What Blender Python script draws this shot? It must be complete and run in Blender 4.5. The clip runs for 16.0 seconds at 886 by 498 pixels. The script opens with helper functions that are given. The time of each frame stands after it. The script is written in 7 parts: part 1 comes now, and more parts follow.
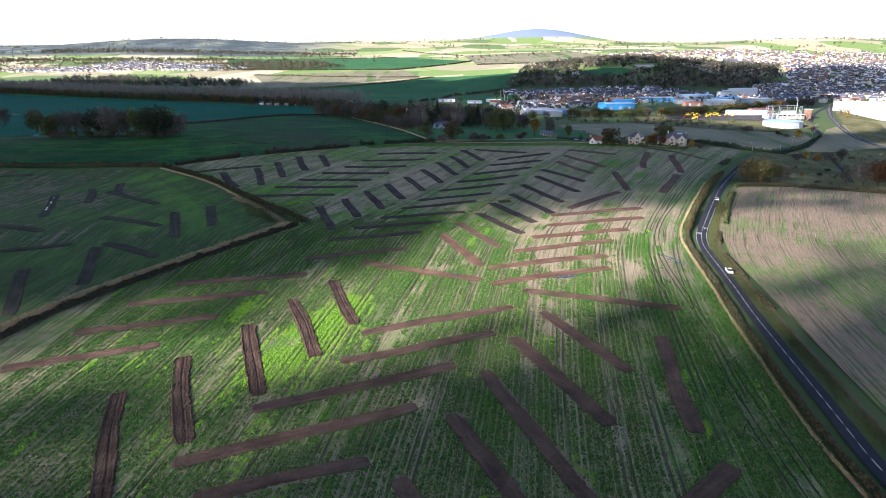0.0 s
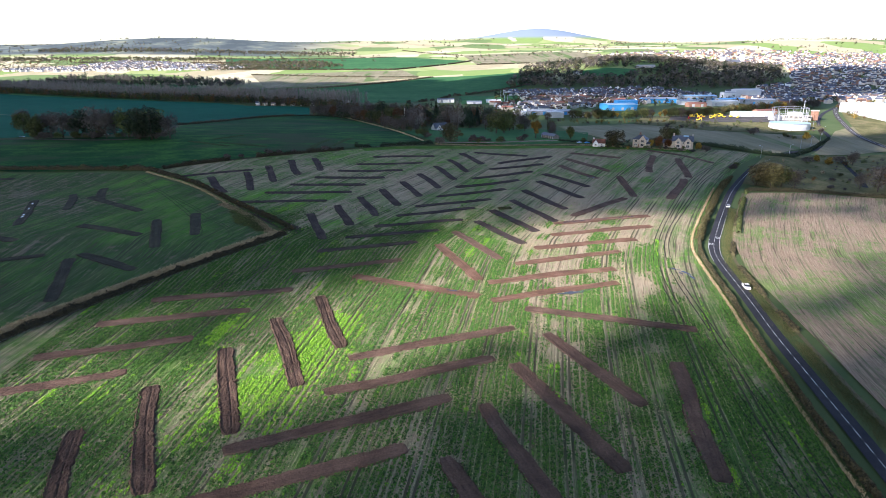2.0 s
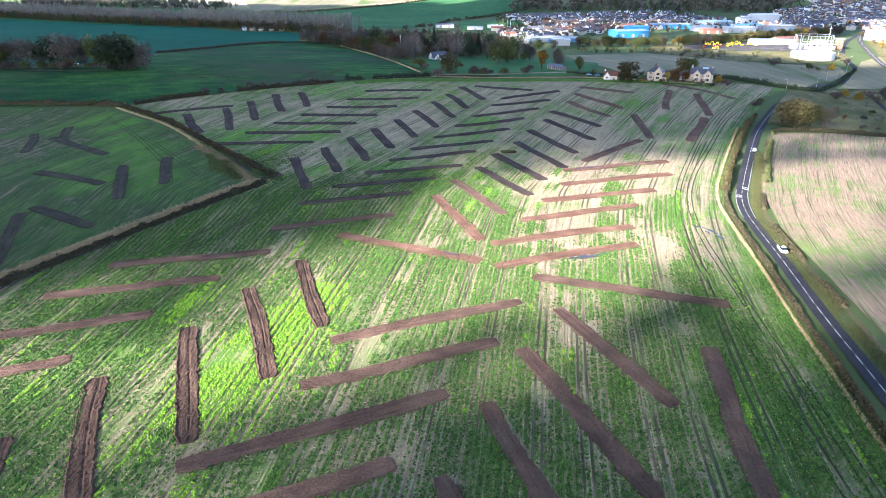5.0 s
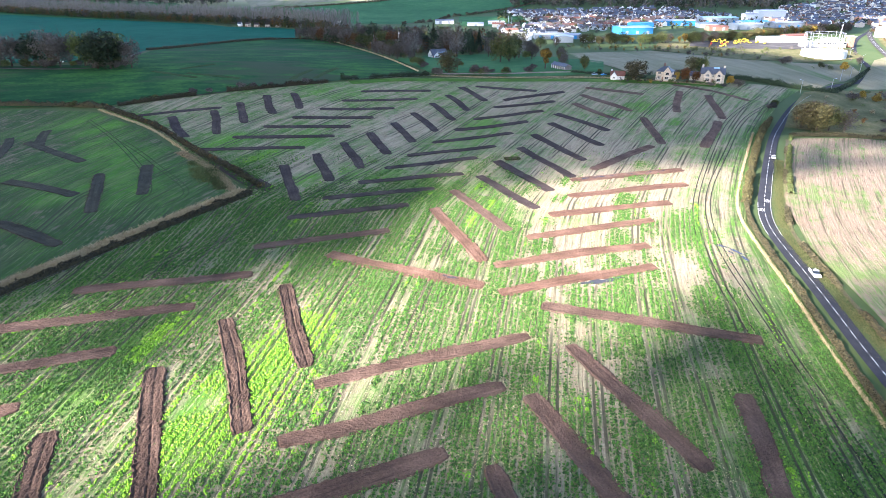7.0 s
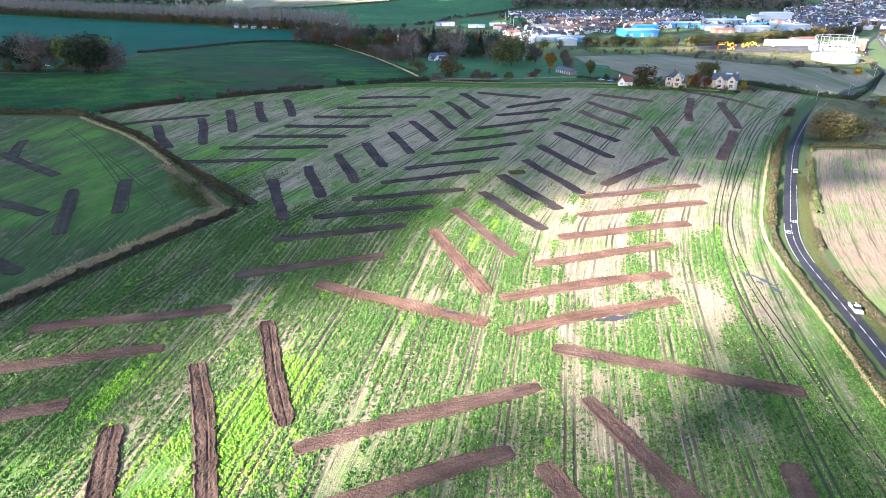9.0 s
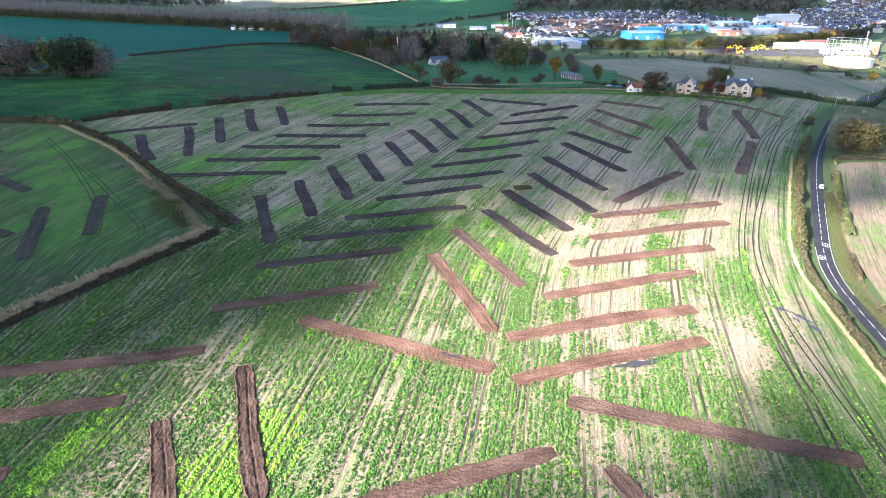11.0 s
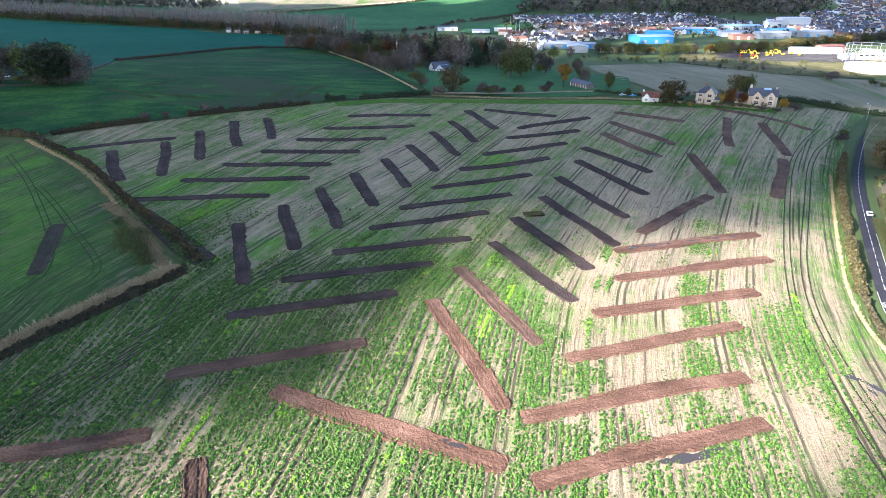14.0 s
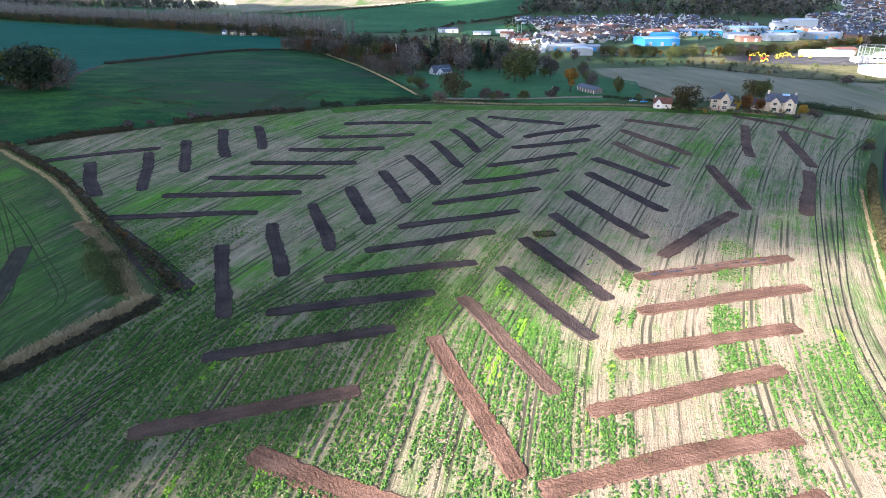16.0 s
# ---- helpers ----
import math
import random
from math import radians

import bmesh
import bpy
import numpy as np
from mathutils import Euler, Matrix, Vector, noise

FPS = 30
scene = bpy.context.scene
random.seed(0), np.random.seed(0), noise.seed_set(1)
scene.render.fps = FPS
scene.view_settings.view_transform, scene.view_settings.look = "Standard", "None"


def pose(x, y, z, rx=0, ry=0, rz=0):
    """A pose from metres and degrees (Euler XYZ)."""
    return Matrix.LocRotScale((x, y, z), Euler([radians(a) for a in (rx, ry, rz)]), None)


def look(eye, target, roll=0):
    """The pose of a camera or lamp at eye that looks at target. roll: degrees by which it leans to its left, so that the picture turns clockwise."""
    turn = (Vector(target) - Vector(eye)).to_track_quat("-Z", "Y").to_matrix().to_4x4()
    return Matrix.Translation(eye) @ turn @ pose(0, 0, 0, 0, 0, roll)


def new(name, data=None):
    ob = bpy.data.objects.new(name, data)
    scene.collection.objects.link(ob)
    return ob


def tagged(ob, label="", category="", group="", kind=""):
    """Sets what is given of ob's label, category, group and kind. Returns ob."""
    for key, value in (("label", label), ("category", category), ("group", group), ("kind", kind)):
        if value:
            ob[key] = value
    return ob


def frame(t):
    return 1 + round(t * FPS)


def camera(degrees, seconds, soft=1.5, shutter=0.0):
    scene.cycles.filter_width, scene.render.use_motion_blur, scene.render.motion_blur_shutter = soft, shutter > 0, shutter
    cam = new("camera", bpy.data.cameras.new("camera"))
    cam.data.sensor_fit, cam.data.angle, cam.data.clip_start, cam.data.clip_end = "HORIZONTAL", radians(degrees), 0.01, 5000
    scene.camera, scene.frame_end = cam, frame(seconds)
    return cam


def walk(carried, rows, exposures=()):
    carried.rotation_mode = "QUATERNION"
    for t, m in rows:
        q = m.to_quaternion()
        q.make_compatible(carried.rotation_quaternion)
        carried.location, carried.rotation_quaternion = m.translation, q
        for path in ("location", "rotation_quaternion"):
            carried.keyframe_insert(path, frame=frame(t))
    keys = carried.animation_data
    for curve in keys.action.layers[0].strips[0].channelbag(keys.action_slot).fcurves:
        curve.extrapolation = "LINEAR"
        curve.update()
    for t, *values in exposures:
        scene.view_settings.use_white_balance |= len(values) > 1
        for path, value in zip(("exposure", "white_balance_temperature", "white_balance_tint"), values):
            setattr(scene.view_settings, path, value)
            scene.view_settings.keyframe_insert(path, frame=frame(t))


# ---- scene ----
cam = camera(72.0, 16.0, soft=0.6)
PATH = [
    (0, pose(-0.12, 0.00, 85.41, 72.830, 0, -0.089) @ pose(0, 0, 0, 0, 0, -0.351)),
    (0.5, pose(0.35, 4.52, 85.36, 72.852, 0, -0.089) @ pose(0, 0, 0, 0, 0, -0.333)),
    (1, pose(0.74, 9.04, 85.33, 72.834, 0, -0.096) @ pose(0, 0, 0, 0, 0, -0.314)),
    (1.5, pose(1.06, 13.62, 85.32, 72.863, 0, -0.106) @ pose(0, 0, 0, 0, 0, -0.293)),
    (2, pose(1.33, 18.27, 85.33, 72.818, 0, -0.121) @ pose(0, 0, 0, 0, 0, -0.271)),
    (2.5, pose(1.54, 23.02, 85.35, 72.289, 0, -0.137) @ pose(0, 0, 0, 0, 0, -0.248)),
    (3, pose(1.71, 27.92, 85.39, 71.036, 0, -0.155) @ pose(0, 0, 0, 0, 0, -0.224)),
    (3.5, pose(1.85, 32.91, 85.44, 69.533, 0, -0.174) @ pose(0, 0, 0, 0, 0, -0.200)),
    (4, pose(1.96, 37.97, 85.49, 68.064, 0, -0.192) @ pose(0, 0, 0, 0, 0, -0.175)),
    (4.5, pose(2.03, 43.11, 85.56, 66.980, 0, -0.205) @ pose(0, 0, 0, 0, 0, -0.149)),
    (5, pose(2.10, 48.25, 85.63, 66.280, 0, -0.217) @ pose(0, 0, 0, 0, 0, -0.123)),
    (5.5, pose(2.17, 53.39, 85.70, 65.950, 0, -0.230) @ pose(0, 0, 0, 0, 0, -0.097)),
    (6, pose(2.24, 58.53, 85.77, 65.850, 0, -0.243) @ pose(0, 0, 0, 0, 0, -0.071)),
    (6.5, pose(2.30, 63.67, 85.84, 65.853, 0, -0.256) @ pose(0, 0, 0, 0, 0, -0.045)),
    (7, pose(2.36, 68.87, 85.91, 65.867, 0, -0.261) @ pose(0, 0, 0, 0, 0, -0.019)),
    (7.5, pose(2.41, 74.10, 85.98, 65.883, 0, -0.262) @ pose(0, 0, 0, 0, 0, 0.006)),
    (8, pose(2.47, 79.33, 86.04, 65.899, 0, -0.260) @ pose(0, 0, 0, 0, 0, 0.031)),
    (8.5, pose(2.53, 84.51, 86.09, 65.916, 0, -0.254) @ pose(0, 0, 0, 0, 0, 0.055)),
    (9, pose(2.59, 89.67, 86.14, 65.933, 0, -0.246) @ pose(0, 0, 0, 0, 0, 0.078)),
    (11.5, pose(2.87, 115.71, 86.19, 66.035, 0, -0.167) @ pose(0, 0, 0, 0, 0, 0.177)),
    (12, pose(2.90, 120.92, 86.16, 66.057, 0, -0.148) @ pose(0, 0, 0, 0, 0, 0.192)),
    (12.5, pose(2.91, 126.16, 86.10, 66.081, 0, -0.129) @ pose(0, 0, 0, 0, 0, 0.205)),
    (13, pose(2.90, 131.43, 86.03, 66.105, 0, -0.111) @ pose(0, 0, 0, 0, 0, 0.216)),
    (13.5, pose(2.85, 136.69, 85.95, 66.130, 0, -0.096) @ pose(0, 0, 0, 0, 0, 0.225)),
    (14, pose(2.77, 141.89, 85.83, 66.156, 0, -0.084) @ pose(0, 0, 0, 0, 0, 0.232)),
    (14.5, pose(2.64, 147.02, 85.70, 66.183, 0, -0.076) @ pose(0, 0, 0, 0, 0, 0.236)),
    (15, pose(2.45, 152.12, 85.55, 66.211, 0, -0.075) @ pose(0, 0, 0, 0, 0, 0.238)),
    (15.5, pose(2.19, 157.22, 85.37, 66.239, 0, -0.080) @ pose(0, 0, 0, 0, 0, 0.237)),
    (16, pose(1.87, 162.31, 85.17, 66.268, 0, -0.095) @ pose(0, 0, 0, 0, 0, 0.233)),
]


walk(cam, PATH, exposures=[(0.0, 1.48, 5850, 22), (2.0, 1.58, 5850, 22), (4.2, 2.24, 5850, 22), (6.3, 2.68, 5850, 22), (9.0, 2.6, 5850, 22), (11.5, 2.48, 5850, 22), (16.0, 2.25, 5850, 22)])

# ---- light: low sun through broken cloud, sky ----
SUN_EL, SUN_AZ = radians(25), math.atan2(-0.82, -0.57)
TO_SUN = Vector((math.sin(SUN_AZ) * math.cos(SUN_EL), math.cos(SUN_AZ) * math.cos(SUN_EL), math.sin(SUN_EL)))
world = bpy.data.worlds.new("sky")
world.use_nodes = True
scene.world = world
wn = world.node_tree.nodes
sky = wn.new("ShaderNodeTexSky")
sky.sky_type, sky.sun_disc, sky.sun_elevation, sky.sun_rotation = "NISHITA", False, SUN_EL, SUN_AZ
sky.dust_density, sky.air_density = 0.6, 1.0
wn["Background"].inputs["Strength"].default_value = 0.10
world.node_tree.links.new(sky.outputs["Color"], wn["Background"].inputs["Color"])
sun_data = bpy.data.lights.new("sun", "SUN")
sun_data.energy, sun_data.angle, sun_data.color = 5.0, radians(0.53), (1.0, 0.93, 0.82)
sun = new("sun", sun_data)
sun.matrix_world = look(TO_SUN * 3000, (0, 0, 0))

# ---- lie of the land ----
FAR_Y, FAR_Z = (-400, 0, 600, 1400, 2000, 2500, 3000, 4200, 5200), (-1, -1, 11, 13, 52, 84, 116, 200, 210)
SWELLS = np.array([
    (-300, 130, 110, -0.7), (-300, 270, 110, -0.7), (-300, 410, 110, -9.0), (-180, 130, 110, -1.2), (-180, 270, 110, 2.1),
    (-180, 410, 110, 3.0), (-70, 130, 110, -2.2), (-70, 270, 110, -2.9), (-70, 410, 110, -2.7), (40, 130, 110, -2.3),
    (40, 270, 110, 0.4), (40, 410, 110, -3.0), (150, 130, 110, -1.0), (150, 270, 110, -1.8), (150, 410, 110, 0.9),
    (280, 130, 110, -0.9), (280, 270, 110, -3.3), (280, 410, 110, -10.0), (-330, 570, 150, 8.1), (-150, 570, 150, 8.4),
    (40, 570, 150, 4.2), (220, 570, 150, 9.6), (420, 570, 150, -14.7), (-200, 780, 200, 1.9), (120, 780, 200, -5.7),
])
FAR_HILLS = ((700, 4600, 420, 330, 95), (-1500, 3700, 700, 300, 40), (1900, 3300, 800, 500, 30), (420, 1800, 330, 260, 26), (600, 1790, 250, 190, 22), (1150, 1750, 420, 300, 18))


def land(x, y):
    """Height of the ground."""
    x, y = np.asarray(x, float), np.asarray(y, float)
    z = sum(np.interp(y + o, FAR_Y, FAR_Z) for o in (-120, -60, 0, 60, 120)) / 5
    for cx, cy, s, a in SWELLS:
        z = z + a * np.exp(-((x - cx) ** 2 + (y - cy) ** 2) / s**2)
    for cx, cy, sx, sy, a in FAR_HILLS:
        z = z + a * np.exp(-((x - cx) / sx) ** 2 - ((y - cy) / sy) ** 2)
    return z + 5 * np.sin(x / 330 + y / 510) * np.clip((y - 1700) / 900, 0, 1) + 9 * np.sin(x / 610 - y / 420) * np.clip((y - 2000) / 1200, 0, 1)


rng = np.random.default_rng(7)


def wave_noise(x, y, size, seed):
    """Smooth noise from -1 to 1 with features of about the given size."""
    g = np.random.default_rng(seed)
    out = 0
    for a in range(7):
        d, p, k = g.uniform(0, 2 * np.pi), g.uniform(0, 6.28), 2 * np.pi / size * g.uniform(0.5, 1.2)
        out = out + np.sin((x * np.cos(d) + y * np.sin(d)) * k + p)
    return out / 3.2


# ---- materials ----
def shader(name, rough=0.9, spec=0.3):
    m = bpy.data.materials.new(name)
    m.use_nodes = True
    b = m.node_tree.nodes["Principled BSDF"]
    b.inputs["Roughness"].default_value, b.inputs["Specular IOR Level"].default_value = rough, spec
    return m, m.node_tree.nodes, m.node_tree.links, b


def noise_at(nodes, links, where, scale, detail=4, rough=0.55):
    n = nodes.new("ShaderNodeTexNoise")
    n.inputs["Scale"].default_value, n.inputs["Detail"].default_value, n.inputs["Roughness"].default_value = scale, detail, rough
    links.new(where, n.inputs["Vector"])
    return n.outputs["Fac"]


def ramp(nodes, links, fac, stops):
    r = nodes.new("ShaderNodeValToRGB")
    e = r.color_ramp.elements
    while len(e) < len(stops):
        e.new(0.5)
    for s, (p, c) in zip(e, stops):
        s.position, s.color = p, (*c, 1)
    links.new(fac, r.inputs["Fac"])
    return r.outputs["Color"]


def mixed(nodes, links, fac, a, b, how="MIX"):
    n = nodes.new("ShaderNodeMix")
    n.data_type, n.blend_type = "RGBA", how
    for s, v in ((n.inputs[0], fac), (n.inputs[6], a), (n.inputs[7], b)):
        if isinstance(v, (int, float)):
            s.default_value = v
        elif isinstance(v, tuple):
            s.default_value = (*v, 1)
        else:
            links.new(v, s)
    return n.outputs[2]


def math_node(nodes, links, op, a, b=0.0, c=0.0):
    n = nodes.new("ShaderNodeMath")
    n.operation = op
    for s, v in zip(n.inputs, (a, b, c)):
        if isinstance(v, (int, float)):
            s.default_value = v
        else:
            links.new(v, s)
    return n.outputs[0]


def span(nodes, links, v, a, b, lo=0.0, hi=1.0):
    n = nodes.new("ShaderNodeMapRange")
    n.interpolation_type = "SMOOTHSTEP"
    links.new(v, n.inputs["Value"])
    for k, x in zip((1, 2, 3, 4), (a, b, lo, hi)):
        n.inputs[k].default_value = x
    return n.outputs[0]


def place(nodes, links, scale=(1, 1, 1), turn=0.0):
    g, m = nodes.new("ShaderNodeNewGeometry"), nodes.new("ShaderNodeMapping")
    m.inputs["Scale"].default_value, m.inputs["Rotation"].default_value = scale, (0, 0, turn)
    links.new(g.outputs["Position"], m.inputs["Vector"])
    return m.outputs["Vector"]


def bumped(nodes, links, b, height, strength=0.5, distance=0.1):
    n = nodes.new("ShaderNodeBump")
    n.inputs["Strength"].default_value, n.inputs["Distance"].default_value = strength, distance
    links.new(height, n.inputs["Height"])
    links.new(n.outputs["Normal"], b.inputs["Normal"])


def ground_like(name, dark, mid, light, big=0.02, small=1.5, bump=0.3, rough=0.95, stretch=(1, 1, 1), turn=0.0, spots=None):
    """Soil, grass or stubble: colours varied by broad patches and fine grain."""
    m, n, l, b = shader(name, rough, 0.04)
    p, q = place(n, l), place(n, l, stretch, turn)
    f1, f2, f3 = noise_at(n, l, p, big, 5), noise_at(n, l, q, small, 4, 0.65), noise_at(n, l, q, small * 0.14, 3)
    f = math_node(n, l, "ADD", math_node(n, l, "MULTIPLY", f1, 0.4), math_node(n, l, "ADD", math_node(n, l, "MULTIPLY", f2, 0.3), math_node(n, l, "MULTIPLY", f3, 0.3)))
    c = ramp(n, l, f, ((0.36, dark), (0.5, mid), (0.64, light)))
    if spots:
        c = mixed(n, l, span(n, l, noise_at(n, l, q, big * 2.3, 3), 0.52, 0.66), c, spots)
    l.new(c, b.inputs["Base Color"])
    bumped(n, l, b, f2, bump, 0.15)
    return m


def leafy(name, a, b_, c, rough=0.75):
    """Foliage of many small pieces, each with its own shade."""
    m, n, l, b = shader(name, rough, 0.2)
    g = n.new("ShaderNodeNewGeometry")
    o = n.new("ShaderNodeObjectInfo")
    col = ramp(n, l, g.outputs["Random Per Island"], ((0.0, a), (0.5, b_), (1.0, c)))
    h = n.new("ShaderNodeHueSaturation")
    l.new(col, h.inputs["Color"])
    l.new(span(n, l, o.outputs["Random"], 0, 1, 0.7, 1.25), h.inputs["Value"])
    l.new(span(n, l, o.outputs["Random"], 0, 1, 0.492, 0.508), h.inputs["Hue"])
    l.new(h.outputs["Color"], b.inputs["Base Color"])
    return m


def plain(name, col, rough=0.7, metal=0.0, vary=0.12, scale=0.6):
    m, n, l, b = shader(name, rough, 0.4)
    b.inputs["Metallic"].default_value = metal
    f = noise_at(n, l, place(n, l), scale, 5, 0.6)
    lo, hi = tuple(max(v * (1 - 2 * vary), 0) for v in col), tuple(min(v * (1 + vary), 1) for v in col)
    o = n.new("ShaderNodeObjectInfo")
    c = ramp(n, l, f, ((0.3, lo), (0.62, hi)))
    h = n.new("ShaderNodeHueSaturation")
    l.new(c, h.inputs["Color"])
    l.new(span(n, l, o.outputs["Random"], 0, 1, 0.85, 1.12), h.inputs["Value"])
    l.new(h.outputs["Color"], b.inputs["Base Color"])
    return m


def drilled_field(name, straw_stops, green_stops, lo, hi, wheel_col=(0.05, 0.05, 0.03), lime_col=(0.10, 0.25, 0.02), pale_line=(0.36, 0.34, 0.19)):
    """Stubble or bare drilled ground with green growth in rows that follow the road, thicker in some stretches than in others."""
    m, n, l, b = shader(name, 0.95, 0.12)
    p = place(n, l)
    at = n.new("ShaderNodeAttribute")
    at.attribute_name = "rows"
    sep = n.new("ShaderNodeSeparateXYZ")
    l.new(at.outputs["Vector"], sep.inputs[0])
    u, v, lush = sep.outputs["X"], sep.outputs["Y"], sep.outputs["Z"]
    add = lambda x, y: math_node(n, l, "ADD", x, y)
    mul = lambda x, y: math_node(n, l, "MULTIPLY", x, y)
    at2 = n.new("ShaderNodeAttribute")
    at2.attribute_name = "fresh"
    wob = mul(math_node(n, l, "SUBTRACT", noise_at(n, l, p, 0.05, 2), 0.5), 1.6)
    cmb = n.new("ShaderNodeCombineXYZ")
    l.new(add(u, wob), cmb.inputs["X"])
    l.new(mul(v, 0.028), cmb.inputs["Y"])
    q = cmb.outputs[0]
    rows, fine = noise_at(n, l, q, 0.34, 4, 0.7), noise_at(n, l, q, 1.5, 3, 0.75)
    broad, grain, clump = noise_at(n, l, p, 0.02, 6, 0.62), noise_at(n, l, p, 1.6, 6, 0.8), noise_at(n, l, p, 0.22, 6, 0.7)
    amount = add(add(mul(rows, 0.5), mul(broad, 0.6)), add(add(mul(clump, 0.45), mul(fine, 0.3)), lush))
    straw = ramp(n, l, add(add(mul(grain, 0.4), mul(fine, 0.35)), mul(clump, 0.25)), straw_stops)
    green = ramp(n, l, add(add(mul(grain, 0.35), mul(broad, 0.4)), mul(fine, 0.25)), green_stops)
    green = mixed(n, l, mul(at2.outputs["Fac"], span(n, l, add(mul(clump, 0.6), mul(fine, 0.4)), 0.30, 0.54)), green, lime_col)
    c = mixed(n, l, span(n, l, amount, lo, hi), straw, green)
    band = n.new("ShaderNodeTexWhiteNoise")
    band.noise_dimensions = "1D"
    l.new(math_node(n, l, "FLOOR", mul(add(u, wob), 0.62)), band.inputs["W"])
    c = mixed(n, l, span(n, l, band.outputs["Value"], 0.3, 1.0, 0.0, 0.28), c, tuple(v * 0.6 for v in pale_line))
    lines = noise_at(n, l, q, 2.3, 2, 0.8)
    c = mixed(n, l, span(n, l, lines, 0.54, 0.68, 0, 0.62), c, pale_line)
    c = mixed(n, l, span(n, l, lines, 0.46, 0.32, 0, 0.6), c, (0.035, 0.04, 0.02))
    c = mixed(n, l, span(n, l, noise_at(n, l, q, 0.7, 2), 0.60, 0.70, 0, 0.6), c, (0.05, 0.042, 0.026))
    d = math_node(n, l, "ABSOLUTE", math_node(n, l, "SUBTRACT", math_node(n, l, "PINGPONG", u, 12.0), 5.0))
    wheel = math_node(n, l, "ABSOLUTE", math_node(n, l, "SUBTRACT", d, 0.95))
    broken = span(n, l, noise_at(n, l, p, 0.03, 2), 0.42, 0.58, 0.2, 0.85)
    c = mixed(n, l, mul(span(n, l, wheel, 0.44, 0.24), broken), c, wheel_col)
    l.new(c, b.inputs["Base Color"])
    bumped(n, l, b, add(add(grain, fine), clump), 1.0, 0.35)
    return m


def patchwork():
    """Distant farmland: irregular fields of stubble, pasture and plough, with moor on the heights tinted blue-grey for
    haze.
    """
    m, n, l, b = shader("patchwork_farmland", 0.95, 0.12)
    p = place(n, l)
    w = n.new("ShaderNodeTexNoise")
    w.inputs["Scale"].default_value = 0.004
    l.new(p, w.inputs["Vector"])
    vm = n.new("ShaderNodeVectorMath")
    vm.operation = "MULTIPLY_ADD"
    l.new(w.outputs["Color"], vm.inputs[0])
    vm.inputs[1].default_value = (160, 160, 0)
    l.new(p, vm.inputs[2])
    v = n.new("ShaderNodeTexVoronoi")
    v.inputs["Scale"].default_value = 0.0050
    l.new(vm.outputs[0], v.inputs["Vector"])
    s = n.new("ShaderNodeSeparateColor")
    l.new(v.outputs["Color"], s.inputs[0])
    r = n.new("ShaderNodeValToRGB")
    r.color_ramp.interpolation = "CONSTANT"
    e = r.color_ramp.elements
    stops = ((0.0, (0.46, 0.41, 0.24)), (0.2, (0.20, 0.29, 0.075)), (0.38, (0.56, 0.51, 0.32)), (0.52, (0.13, 0.20, 0.06)), (0.66, (0.31, 0.36, 0.13)), (0.82, (0.40, 0.34, 0.20)))
    while len(e) < len(stops):
        e.new(0.5)
    for x, (pos, c) in zip(e, stops):
        x.position, x.color = pos, (*c, 1)
    l.new(s.outputs[0], r.inputs["Fac"])
    g = noise_at(n, l, p, 0.03, 5, 0.7)
    c = mixed(n, l, span(n, l, g, 0.3, 0.7, 0.0, 0.3), r.outputs["Color"], (0.14, 0.16, 0.07))
    xyz = n.new("ShaderNodeSeparateXYZ")
    l.new(p, xyz.inputs[0])
    near = span(n, l, xyz.outputs["Y"], 1500, 1750)
    c = mixed(n, l, near, mixed(n, l, g, (0.045, 0.085, 0.025), (0.10, 0.125, 0.05)), c)
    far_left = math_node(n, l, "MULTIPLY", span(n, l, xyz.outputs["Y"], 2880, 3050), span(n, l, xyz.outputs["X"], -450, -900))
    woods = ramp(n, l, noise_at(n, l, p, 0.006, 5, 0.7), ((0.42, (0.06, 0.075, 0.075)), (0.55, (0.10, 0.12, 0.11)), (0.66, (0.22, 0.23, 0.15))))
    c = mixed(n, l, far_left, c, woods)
    # moor heights: the blue-grey colour holds the distance haze
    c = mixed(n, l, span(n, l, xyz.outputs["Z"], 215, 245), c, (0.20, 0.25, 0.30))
    l.new(c, b.inputs["Base Color"])
    return m


def turned_soil(name, dark, mid, light):
    """Machine-turned soil, smeared and rutted along the strip, with clods, damp patches and a few weeds."""
    m, n, l, b = shader(name, 0.95, 0.12)
    p = place(n, l)
    at = n.new("ShaderNodeAttribute")
    at.attribute_name = "run"
    smear, rut = noise_at(n, l, at.outputs["Vector"], 0.7, 4, 0.6), noise_at(n, l, at.outputs["Vector"], 1.5, 2, 0.6)
    grain, patch = noise_at(n, l, p, 1.9, 5, 0.75), noise_at(n, l, p, 0.13, 4)
    add = lambda x, y: math_node(n, l, "ADD", x, y)
    mul = lambda x, y: math_node(n, l, "MULTIPLY", x, y)
    c = ramp(n, l, add(add(mul(smear, 0.26), mul(grain, 0.37)), mul(patch, 0.37)), ((0.37, dark), (0.5, mid), (0.63, light)))
    c = mixed(n, l, span(n, l, rut, 0.62, 0.72, 0, 0.5), c, tuple(v * 0.55 for v in dark))
    c = mixed(n, l, span(n, l, noise_at(n, l, p, 0.5, 5, 0.7), 0.64, 0.72, 0, 0.7), c, (0.05, 0.075, 0.02))
    l.new(c, b.inputs["Base Color"])
    bumped(n, l, b, add(mul(grain, 1.4), mul(add(smear, rut), 0.5)), 1.0, 0.3)
    return m


